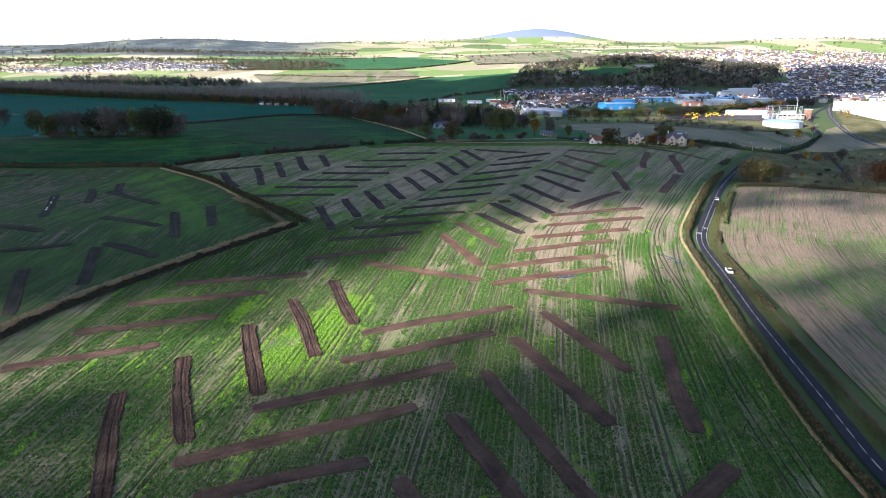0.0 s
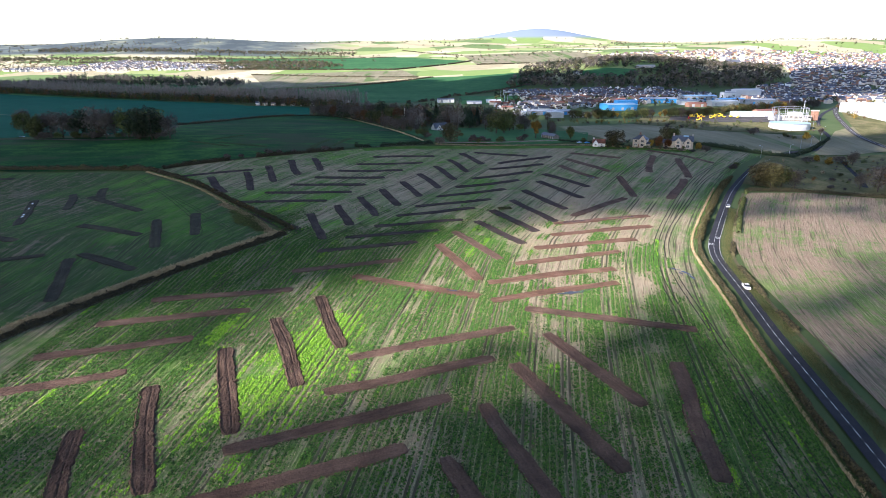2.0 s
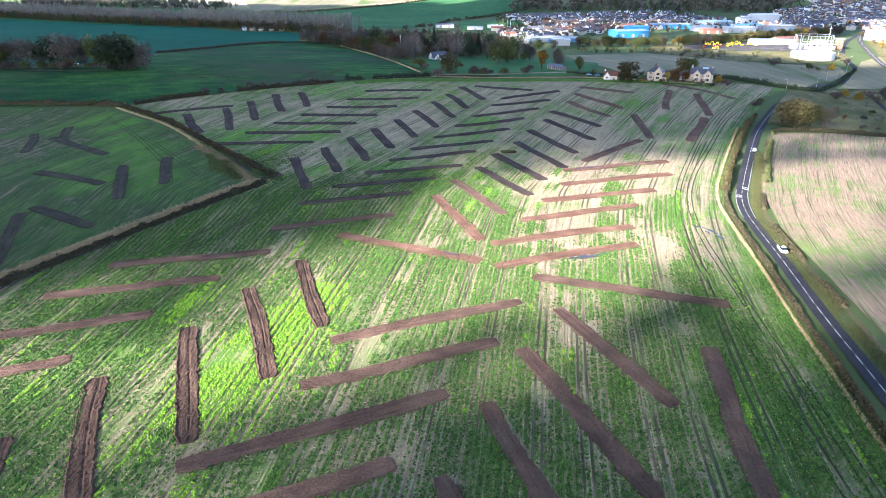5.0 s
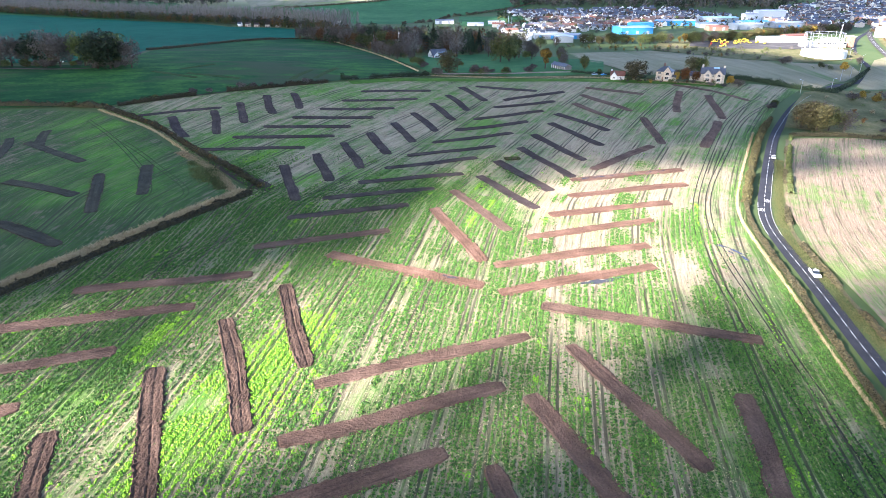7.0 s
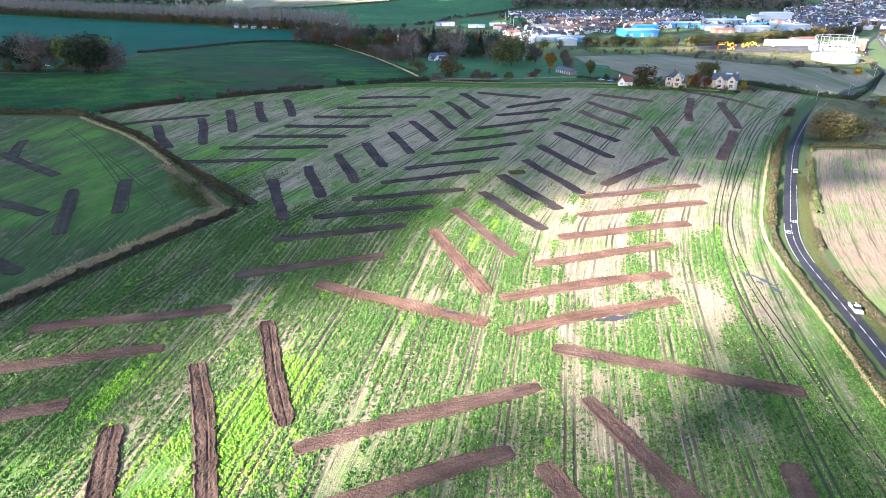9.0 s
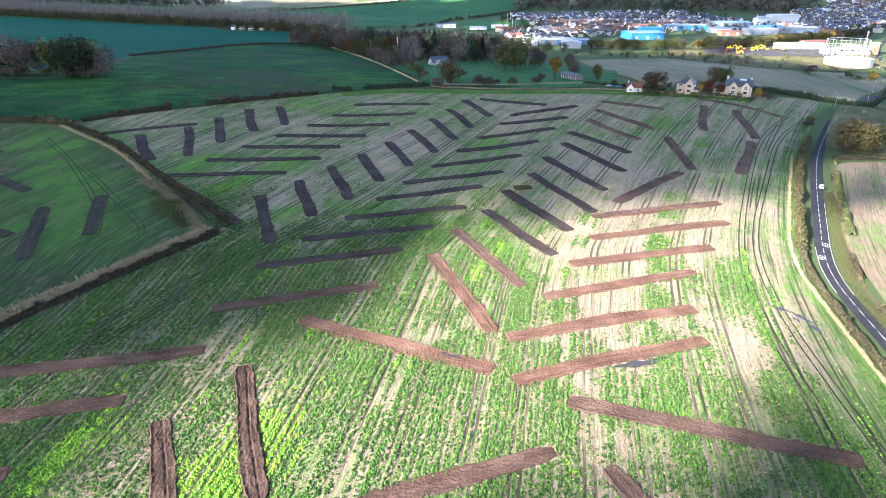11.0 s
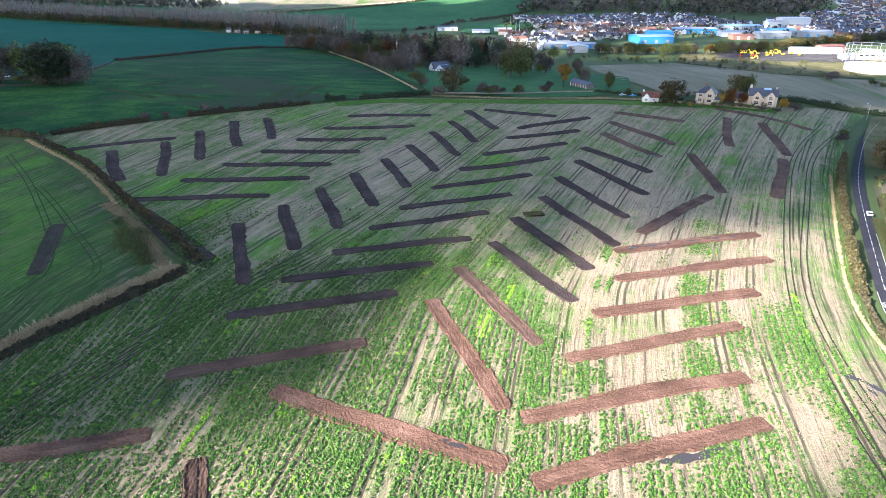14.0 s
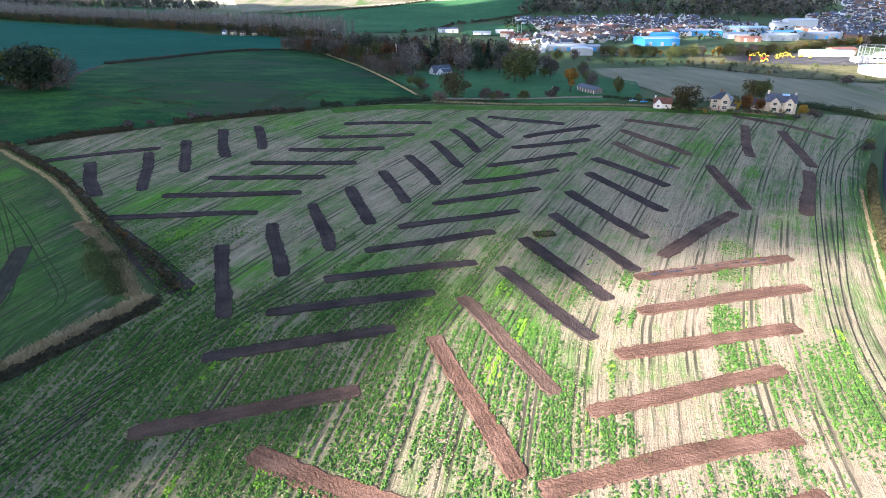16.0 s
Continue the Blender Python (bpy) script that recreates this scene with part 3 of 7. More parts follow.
drape("field_far_green", [(-330, 1180), (-60, 1150), (20, 1330), (180, 1480), (330, 1720), (-20, 1760), (-360, 1500)], "pasture", 0.4, 30, "green pasture beyond the wood", category="field")
drape("field_far_tan", [(-420, 1540), (-60, 1780), (-120, 2050), (-560, 1900)], "pale_stubble", 0.5, 30, "pale distant stubble", category="field")
drape("field_far_bright", [(-700, 2100), (-150, 2080), (120, 2500), (-200, 2900), (-900, 2700)], "pasture", 0.7, 40, "bright distant pasture", category="field")
drape("field_far_bright_stubble", [(130, 2300), (700, 2450), (600, 3000), (100, 2900)], "pale_stubble", 0.7, 40, "bright distant stubble", category="field")
drape("field_wood_side", [(-960, 1420), (-560, 1240), (-430, 1330), (-620, 1620), (-1100, 1800)], "pasture", 0.5, 30, "pasture behind the tree belt", category="field")
drape("bare_margin", [(-118, 362), (-108, 359), (-88, 341), (-69, 321), (-70, 314), (-79, 318), (-96, 336)], "soil_dark", 0.06, 4, "dark bare earth beside the hedge", category="ground")

ribbon("grass_margin", [(-62, 517), (-30, 533), (20, 534), (92, 530), (150, 519), (206, 513)], 5.0, "grass", 0.14, 3, None, "green grass margin along the field top", "structure", "grass")

# ---- road ----
ribbon("road", ROAD, 2.5, "asphalt", 0.05, 3, None, "narrow two-lane asphalt country road", crown=0.06)
road = bpy.data.objects["road"]
rq, rt = along(ROAD, 0.5)
near_road = np.hypot(rq[:, 0] - 110, rq[:, 1] - 220) < 330
for i in range(0, len(rq) - 9, 12):
    if near_road[i]:
        q, t = rq[i : i + 9], rt[i : i + 9]
        n_ = np.c_[t[:, 1], -t[:, 0]] * 0.075
        e = np.concatenate([np.c_[q - n_, land(*q.T) + 0.125], np.c_[q + n_, land(*q.T) + 0.125]])
        ob = new("lane_dash", fast_mesh("lane_dash", e, [(j, 9 + j, 10 + j, j + 1) for j in range(8)], "paint"))
        ob.parent = road
for side, span_y in ((1, (268, 345)), (-1, (268, 300))):
    k = (rq[:, 1] > span_y[0]) & (rq[:, 1] < span_y[1])
    q, n_ = rq[k], np.c_[rt[k][:, 1], -rt[k][:, 0]] * side
    a, b = q + n_ * 2.25, q + n_ * 2.37
    e = np.concatenate([np.c_[a, land(*a.T) + 0.075], np.c_[b, land(*b.T) + 0.075]])
    n = len(q)
    ob = new("edge_line", fast_mesh("edge_line", e, [(j, n + j, n + j + 1, j + 1) for j in range(n - 1)], "paint"))
    ob.parent = road


def roundel(s_y, side):
    """A painted ring with bars for the number, on the road."""
    i = int(np.argmin(np.abs(rq[:, 1] - s_y)))
    c, t = rq[i] + np.array([rt[i][1], -rt[i][0]]) * side * 1.25, rt[i]
    n_ = np.array([t[1], -t[0]])
    ring = [(math.cos(a), math.sin(a)) for a in np.linspace(0, 2 * np.pi, 25)[:-1]]
    pts, f = [], []
    for r in (1.0, 0.84):
        pts += [c + n_ * x * r * 0.95 + t * y * r * 1.7 for x, y in ring]
    f = [(j, (j + 1) % 24, 24 + (j + 1) % 24, 24 + j) for j in range(24)]
    for x0 in (-0.38, 0.12):
        k = len(pts)
        pts += [c + n_ * x + t * y for x, y in ((x0, -0.7), (x0 + 0.2, -0.7), (x0 + 0.2, 0.7), (x0, 0.7))]
        f.append((k, k + 1, k + 2, k + 3))
    pts = np.array(pts)
    ob = new("speed_roundel", fast_mesh("speed_roundel", np.c_[pts, land(*pts.T) + 0.13], f, "paint"))
    ob.parent = road


roundel(303, 1)
roundel(292, -1)

# ---- clouds, high up towards the sun, out of view ----
LIT = [(-160, 128), (-60, 138), (-5, 155), (50, 183), (88, 205), (120, 225), (200, 258), (340, 268), (430, 330), (300, 392), (190, 370), (120, 352), (44, 344), (-12, 312), (-46, 257), (-62, 226), (-112, 198), (-165, 180)]
# thinner cloud beside the road and over the scrub
THIN = [[(78, 40), (430, 40), (430, 285), (200, 270), (120, 228), (92, 200), (78, 150)], [(150, 350), (300, 395), (480, 400), (520, 700), (330, 600), (215, 520), (190, 420)]]


def edge_gap(x, y, poly):
    """Distance to a polygon's edge, negative inside."""
    d = np.full(np.shape(x), 1e9)
    for (ax, ay), (bx, by) in zip(poly, poly[1:] + poly[:1]):
        t = np.clip(((x - ax) * (bx - ax) + (y - ay) * (by - ay)) / ((bx - ax) ** 2 + (by - ay) ** 2), 0, 1)
        d = np.minimum(d, np.hypot(x - ax - t * (bx - ax), y - ay - t * (by - ay)))
    return np.where(inside(x, y, poly), -d, d)


# thin cloud over the houses, tank and works
VEIL = [(-10, 575), (150, 585), (330, 600), (470, 690), (500, 760), (540, 900), (640, 1230), (430, 1300), (20, 1300), (-30, 900)]


def cloud(cell, x0, x1, y0, y1, near_gap, seed, thin=False):
    g = np.random.default_rng(seed)
    x, y = np.meshgrid(np.arange(x0, x1, cell), np.arange(y0, y1, cell))
    x, y = x.ravel() + g.uniform(-0.3, 0.3, x.size) * cell, y.ravel() + g.uniform(-0.3, 0.3, y.size) * cell
    gap = np.minimum(edge_gap(x, y, LIT), edge_gap(x, y, [(330, 800), (395, 725), (480, 715), (640, 760), (900, 980), (1100, 1300), (800, 1200), (600, 960), (430, 895)]))
    gap = np.minimum(gap, 1780 + 90 * wave_noise(x, y, 500, 3) - y)
    veil_gap = edge_gap(x, y, VEIL)
    gap = np.minimum(gap, veil_gap + 40) if cell > 30 else gap
    if thin:
        gap = np.where((gap < 15) | (veil_gap > 130), -1e9, 50.0)
    keep = (gap > near_gap[0]) & (gap < near_gap[1]) & (g.uniform(0, 1, x.size) < np.clip(np.where(thin, np.where(y < 805, 0.85, 0.38) + np.clip(veil_gap + 20, 0, 60) / 110, (gap - near_gap[2]) / near_gap[3]), 0, 1) * np.where(inside(x, y, THIN[0]), 0.58, np.where(inside(x, y, THIN[1]), 0.42, 1.0)))
    x, y, gap = x[keep], y[keep], gap[keep]
    up = 900 + g.uniform(-30, 60, x.size)
    c = np.c_[x, y, land(x, y)] + np.array(TO_SUN)[None] * (up / TO_SUN.z)[:, None]
    r = cell * g.uniform(0.75, 1.05, x.size)
    bm = bmesh.new()
    bmesh.ops.create_icosphere(bm, subdivisions=1, radius=1)
    bv, bf = np.array([v.co for v in bm.verts]), np.array([[v.index for v in p.verts] for p in bm.faces])
    bm.free()
    v = (bv[None] * g.uniform(0.85, 1.15, (len(c), len(bv), 1)) * r[:, None, None] * np.array((1, 1, 0.7)) + c[:, None]).reshape(-1, 3)
    f = (bf[None] + (np.arange(len(c)) * len(bv))[:, None, None]).reshape(-1, 3)
    return v, f


tagged(new("cloud", fast_mesh("cloud", *joined([cloud(75, -1700, 1900, -700, 2300, (85, 1e9, 0, 1), 1), cloud(20, -330, 680, -60, 560, (34, 110, 20, 30), 2), cloud(8, -260, 560, 0, 500, (-30, 50, -30, 85), 3), cloud(14, -120, 740, 480, 1380, (0, 1e9, 0, 1), 4, True)]), "cloud", True)), "broken grey cloud high over the fields", "cloud", "", "stuff")


# ---- soil strips ----
def soil_strip(x0, y0, x1, y1, width=5.1, mat="soil", label="long strip of bare brown turned soil in the stubble", group="soil strips in the fields"):
    """A stripped and refilled trench: uneven bare soil with ragged edges, a little proud of the field."""
    g = np.random.default_rng(int(abs(x0 * 7 + y0 * 13 + x1)) + 5)
    a, b = np.array((x0, y0), float), np.array((x1, y1), float)
    length = np.hypot(*(b - a))
    t = (b - a) / length
    n_ = np.array((t[1], -t[0]))
    rows, cols = int(length / 0.6) + 2, 13
    s = np.linspace(0, length, rows)
    bend = g.uniform(-0.8, 0.8) * np.sin(np.pi * s / length) + 0.25 * np.sin(s / 7 + g.uniform(0, 6))
    ends = np.clip(np.minimum(s, length - s) / g.uniform(1.0, 4.0), 0, 1) ** 0.5
    width = width * g.uniform(0.92, 1.08)

    def edge():
        step = g.normal(0, 0.16, rows)[np.sort(g.integers(0, rows, rows))]
        return width / 2 * (0.5 + 0.5 * ends) + step + g.normal(0, 0.05, rows) + 0.20 * np.sin(s / g.uniform(4, 9) + g.uniform(0, 6))

    wl, wr = edge(), edge()
    c = np.linspace(-1, 1, cols)
    off = bend[:, None] + np.where(c[None] < 0, c[None] * wl[:, None], c[None] * wr[:, None])
    p = a + t * s[:, None, None] + n_ * off[..., None]
    ruts = -0.06 * (np.exp(-((c - 0.42) / 0.1) ** 2) + np.exp(-((c + 0.42) / 0.1) ** 2))
    rise = 0.19 + 0.08 * np.exp(-((np.abs(c) - 0.82) / 0.14) ** 2)[None] + ruts[None] + g.normal(0, 0.035, (rows, cols)) + 0.05 * np.sin(s / 9 + g.uniform(0, 6))[:, None]
    if mat == "soil_rutted":
        rise = rise + 0.12 - 0.20 * (np.exp(-((c + 0.15) / 0.09) ** 2) + np.exp(-((c - 0.6) / 0.09) ** 2))[None] + 0.10 * np.exp(-((np.abs(c) - 0.9) / 0.1) ** 2)[None] + g.normal(0, 0.055, (rows, cols))
    rise[:, 0] = rise[:, -1] = -0.05
    rise[0] = rise[-1] = -0.05
    z = land(p[..., 0], p[..., 1]) + rise
    i = np.arange(rows - 1)[:, None] * cols + np.arange(cols - 1)[None]
    f = np.stack([i, i + 1, i + cols + 1, i + cols], -1).reshape(-1, 4)
    ob = new("soil_strip", fast_mesh("soil_strip", np.c_[p.reshape(-1, 2), z.ravel()], f, mat))
    at = ob.data.attributes.new("run", "FLOAT_VECTOR", "POINT")
    at.data.foreach_set("vector", np.c_[off.ravel(), np.repeat(s, cols) * 0.07, np.full(off.size, x0 + y1)].astype(np.float32).ravel())
    tagged(ob, label, "soil strip", group)
    m = 700 if y0 < 330 else 200
    k, e = g.integers(0, rows, m), g.choice([0, cols - 1], m)
    q = p[k, e] + n_ * (np.where(e > 0, 1, -1) * g.normal(-0.1, 0.32, m))[:, None] + t * g.uniform(-0.3, 0.3, m)[:, None]
    clods = part("loose_soil", fast_mesh("loose_soil", *quads(np.c_[q, land(*q.T) + 0.12], g.uniform(0.08, 0.28, m), 0.5, g), "clod"), ob, "loose clods and torn turf along the edges")
    clods["kind"] = "stuff"
    return ob


STRIP_LINES = []


def strips(rows, label="", width=5.1):
    for r in rows:
        STRIP_LINES.append(r)
        # red: middle strips that take the lighter reddish soil
        red = r[0] > -40 and r[2] < 120 and 205 < min(r[1], r[3]) and max(r[1], r[3]) < 345 and (r[0] > 25 or max(r[1], r[3]) < 300)
        # wet: far strips that take the darker soil tone
        wet = min(r[1], r[3]) > 285 and max(r[0], r[2]) < 105 and not (r[0] > 28 and r[1] < 345)
        soil_strip(*r, width=6.2 if r[:2] == (-35.5, 255.5) else width, mat="soil_rutted" if r[0] < -40 and r[1] < 240 and r[1] - r[3] > 35 and not label else "faint_soil" if min(r[1], r[3]) > 510 and r[0] < -60 else "soil_dim" if max(r[0], r[2]) < -118 and label else "soil_red" if red else "soil_dark" if wet else "soil", **({"label": label or ("strip of dark turned soil in the stubble" if wet else "long strip of bare brown turned soil in the stubble")}))


strips([
    (-153.7, 423.7, -131.9, 386.2),
    (-133.5, 437.9, -117.5, 393.8),
    (-123.9, 456.8, -109.2, 415.9),
    (-111.7, 475.5, -97.7, 436.1),
    (-95.9, 483.8, -84.0, 449.0),
    (-118.4, 367.3, -67.4, 378.7),
    (-108.4, 389.7, -55.4, 400.1),
    (-97.4, 411.0, -48.9, 418.7),
    (-85.5, 431.3, -37.7, 437.4),
    (-72.3, 449.9, -26.3, 457.6),
    (-61.9, 470.5, -12.4, 480.0),
    (-52.1, 494.5, -3.8, 501.3),
    (-174.9, 424.5, -130.7, 444.5),
    (-72.4, 350.4, -56.7, 304.4),
    (-60.4, 369.4, -46.7, 329.1),
    (-49.4, 389.4, -35.0, 347.5),
    (-37.4, 408.6, -24.5, 370.1),
    (-25.3, 428.3, -11.7, 391.5),
    (-14.7, 448.8, 0.2, 411.5),
    (-3.6, 470.6, 11.0, 432.9),
])
strips([
    (7.0, 490.4, 20.3, 453.4),
    (17.0, 512.1, 32.6, 474.4),
    (27.4, 513.4, 69.3, 497.3),
    (43.9, 475.8, 87.8, 493.9),
    (36.1, 459.6, 77.6, 470.2),
    (22.4, 434.3, 67.0, 449.8),
    (10.4, 413.6, 54.7, 428.6),
    (-2.1, 390.4, 43.4, 406.7),
    (-14.4, 368.3, 31.8, 383.5),
    (-24.0, 347.8, 21.1, 364.1),
    (-34.1, 327.6, 13.2, 339.6),
    (-46.3, 307.6, 0.2, 319.6),
    (-56.3, 286.4, -10.0, 300.1),
    (-61.9, 260.4, -16.1, 274.8),
    (66.7, 425.0, 87.2, 380.0),
    (73.1, 443.1, 97.0, 406.4),
    (87.8, 465.1, 107.3, 426.3),
    (96.6, 485.1, 120.2, 444.7),
    (103.7, 503.9, 138.9, 483.9),
    (54.0, 403.6, 72.5, 356.1),
])
strips([
    (43.3, 380.3, 62.1, 331.4),
    (30.0, 358.9, 49.7, 314.1),
    (19.7, 336.3, 40.4, 294.0),
    (7.2, 317.1, 27.2, 272.3),
    (-0.6, 296.5, 16.4, 248.1),
    (166.7, 493.8, 147.2, 443.2),
    (182.9, 486.4, 171.5, 432.2),
    (166.7, 427.3, 137.9, 376.6),
    (123.3, 431.9, 118.8, 381.2),
    (112.5, 379.0, 72.8, 342.0),
    (167.4, 512.5, 191.0, 497.6),
    (191.0, 497.6, 207.8, 478.2),
    (60.0, 327.7, 114.8, 341.9),
    (55.2, 307.8, 109.9, 322.0),
    (44.1, 287.1, 95.3, 299.8),
    (32.6, 266.6, 82.5, 282.0),
    (-35.5, 255.5, 15.6, 232.2),
    (19.4, 227.8, 71.3, 244.0),
    (30.8, 220.5, 85.5, 201.9),
    (-27.4, 186.1, 25.8, 205.5),
])
strips([
    (-31.3, 167.0, 17.2, 185.4),
    (35.0, 201.2, 54.2, 158.3),
    (22.6, 182.0, 42.0, 132.5),
    (-50.7, 141.6, 3.6, 164.4),
    (12.2, 160.9, 30.9, 105.2),
    (71.0, 181.6, 61.8, 128.7),
    (-62.2, 119.0, -7.0, 142.6),
    (1.8, 139.0, 20.5, 93.0),
    (-45.2, 234.5, -30.4, 192.7),
    (-57.0, 215.1, -39.2, 170.0),
    (-67.0, 193.0, -50.7, 148.1),
    (-80.3, 170.5, -62.5, 126.6),
    (-90.0, 149.7, -67.3, 95.3),
    (-53.0, 107.1, -17.1, 120.1),
    (-10.1, 114.0, 1.0, 86.0),
    (65.3, 116.3, 42.0, 97.0),
    (-106.3, 228.3, -56.5, 241.0),
    (-115.5, 207.6, -67.5, 221.5),
    (-122.5, 184.8, -79.5, 199.5),
    (-130.2, 161.1, -90.5, 178.0),
    (19.6, 245.4, 74.0, 259.7),
])
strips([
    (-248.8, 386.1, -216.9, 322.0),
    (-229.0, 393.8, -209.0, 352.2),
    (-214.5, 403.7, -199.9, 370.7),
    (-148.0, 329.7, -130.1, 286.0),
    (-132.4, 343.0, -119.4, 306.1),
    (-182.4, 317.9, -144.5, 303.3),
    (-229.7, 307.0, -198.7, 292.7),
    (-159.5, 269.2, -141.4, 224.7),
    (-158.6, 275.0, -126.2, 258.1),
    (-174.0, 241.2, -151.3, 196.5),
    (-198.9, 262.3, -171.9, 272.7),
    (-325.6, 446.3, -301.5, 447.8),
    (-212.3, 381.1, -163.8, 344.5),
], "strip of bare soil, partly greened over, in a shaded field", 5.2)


strips([
    (-104.9, 520.0, -97.0, 560.0), (-89.2, 526.0, -79.5, 572.0), (-185.4, 534.5, -140.6, 517.3), (-213.5, 541.8, -171.7, 517.9), (-194.4, 548.3, -176.6, 572.8),
], "greened-over strip in the young wheat", 4.5)

# ---- crop: leafy clumps in drilled rows ----
def off_strips(x, y, margin=2.8):
    ok = np.ones(x.shape, bool)
    for x0, y0, x1, y1 in STRIP_LINES:
        d2 = (x1 - x0) ** 2 + (y1 - y0) ** 2
        t = ((x - x0) * (x1 - x0) + (y - y0) * (y1 - y0)) / d2
        ok &= (t < 0) | (t > 1) | (np.abs((x - x0) * (y1 - y0) - (y - y0) * (x1 - x0)) / np.sqrt(d2) > margin)
    return ok


def leaves(c, size, g):
    """Single leaves as small triangles that lie half level."""
    n = len(c)
    nrm = g.normal(size=(n, 3))
    nrm[:, 2] = np.abs(nrm[:, 2]) + 1.2
    nrm /= np.linalg.norm(nrm, axis=1, keepdims=True)
    a = np.cross(nrm, g.normal(size=(n, 3)))
    a *= (size / np.linalg.norm(a, axis=1))[:, None]
    b = np.cross(nrm, a)
    v = np.stack([c + a * 0.75, c - a * 0.45 + b * 0.55, c - a * 0.45 - b * 0.55], 1)
    return v.reshape(-1, 3), np.arange(3 * n).reshape(n, 3)


BAND = np.random.default_rng(31).uniform(0, 1, (3, 700))


def crop_cover(x, y, u, g):
    """How thick the crop stands: drill bouts and single rows differ, with thin gaps between rows, and fewer plants where the straw shows."""
    w = u + 0.18 * wave_noise(x, y, 40, 15) + 100
    bout, row = BAND[0][(w / 5.1).astype(int) % 700], BAND[1][(w / 1.7).astype(int) % 700]
    edge = np.abs((w / 1.7) % 1.0 - 0.5)
    gap = edge > 0.27 + 0.2 * BAND[2][(w / 1.7).astype(int) % 700]
    patch = wave_noise(x, y, 60, 13) + 0.8 * wave_noise(x, y, 17, 14) + 0.8 * wave_noise(x + 0.3 * u, y * 0.4, 6, 16)
    tram = np.abs(np.abs(np.abs((u + 12) % 24 - 12) - 5) - 0.95) < 0.42
    road = road_gap(x, y)
    cover = 0.85 * bout + 0.65 * row + 0.36 * patch + 8.0 * lushness(x, y, road) + 0.28 * np.clip((205 - y) / 40, 0, 1) - 0.92 - 0.75 * np.clip((28 - road) / 9, 0, 1) + 0.42 * np.clip((24 - x + 0.12 * (y - 225)) / 8, 0, 1) * np.clip((325 - y) / 40, 0, 1) * np.clip((y - 195) / 20, 0, 1)
    return np.where(gap | tram | (road < 9), -1.0, cover)


def is_lime(x, y, u):
    return 0.7 * wave_noise(u * 5, y, 55, 18) + 2.4 * np.exp(-(((x + 44 - 0.25 * (y - 180)) / 11) ** 2 + ((y - 180) / 40) ** 2)) + 1.4 * fresh_growth(x, y) + 0.4 * wave_noise(x, y, 9, 19) + 1.1 * (BAND[1][((u + 100) / 1.7).astype(int) % 700] - 0.5) + 0.35 * wave_noise(x, y, 3, 21) + 0.4 * np.clip((-x - 30) / 25, 0, 1) * np.clip((245 - y) / 25, 0, 1) > 1.3


def rosettes(c, r, h, g):
    """Leafy plants: five ragged leaves that fall from a raised heart, all one piece."""
    n, k = len(c), 5
    a = g.uniform(0, 6.28, n)[:, None] + np.arange(k)[None] * 6.2832 / k + g.normal(0, 0.22, (n, k))
    q = r[:, None] * g.uniform(0.5, 1.35, (n, k))
    rim = np.stack([c[:, None, 0] + np.cos(a) * q, c[:, None, 1] + np.sin(a) * q, c[:, None, 2] + h[:, None] * g.uniform(-0.1, 0.75, (n, k))], -1)
    heart = (c + np.c_[g.normal(0, 0.07, (n, 2)), h])[:, None]
    i = np.arange(n)[:, None] * (k + 1)
    j = np.arange(k)[None]
    f = np.stack([i + 0 * j, i + 1 + j, i + 1 + (j + 1) % k], -1)
    return np.concatenate([heart, rim], 1).reshape(-1, 3), f.reshape(-1, 3)


def crop(plants, loose, x0, x1, y0, y1, seed):
    """Plants in drilled bands, and loose leaves over them, sorted into dull and yellow-green ones."""
    g = np.random.default_rng(seed)
    out = []
    for count, single in ((plants, False), (loose, True)):
        x, y = g.uniform(x0, x1, count), g.uniform(y0, y1, count)
        k = inside(x, y, MAIN)
        x, y = x[k], y[k]
        k = off_strips(x, y, 2.3)
        x, y = x[k], y[k]
        u, _ = row_coords(x, y)
        keep = (crop_cover(x, y, u, g) + g.normal(0, 0.22, len(x)) > 0.30) & (g.uniform(0, 1, len(x)) < np.interp(y, (38, 100, 300, 370), (0.05, 1.0, 1.0, 0.10)))
        x, y, u = x[keep], y[keep], u[keep]
        lime = is_lime(x, y, u)
        r = g.uniform(0.13, 0.33, len(x)) * np.interp(y, (90, 300), (0.92, 1.15))
        z = land(x, y)
        for w, m in ((~lime, "crop"), (lime, "crop_lime")):
            p = np.c_[x, y, z][w]
            out.append((leaves(p + np.c_[0 * p[:, :2], 0.2 + 0.9 * r[w]], r[w] * 0.7, g) if single else rosettes(p, r[w], 0.18 + 0.85 * r[w], g), m))
    return out


for (cv, cf), mat in crop(590000, 120000, -125, 105, 38, 370, 5):
    tagged(new("catch_crop", fast_mesh("catch_crop", cv, cf, mat)), "low leafy green crop in drilled rows" if mat == "crop" else "patches of yellow-green new growth", "crop", "", "stuff")


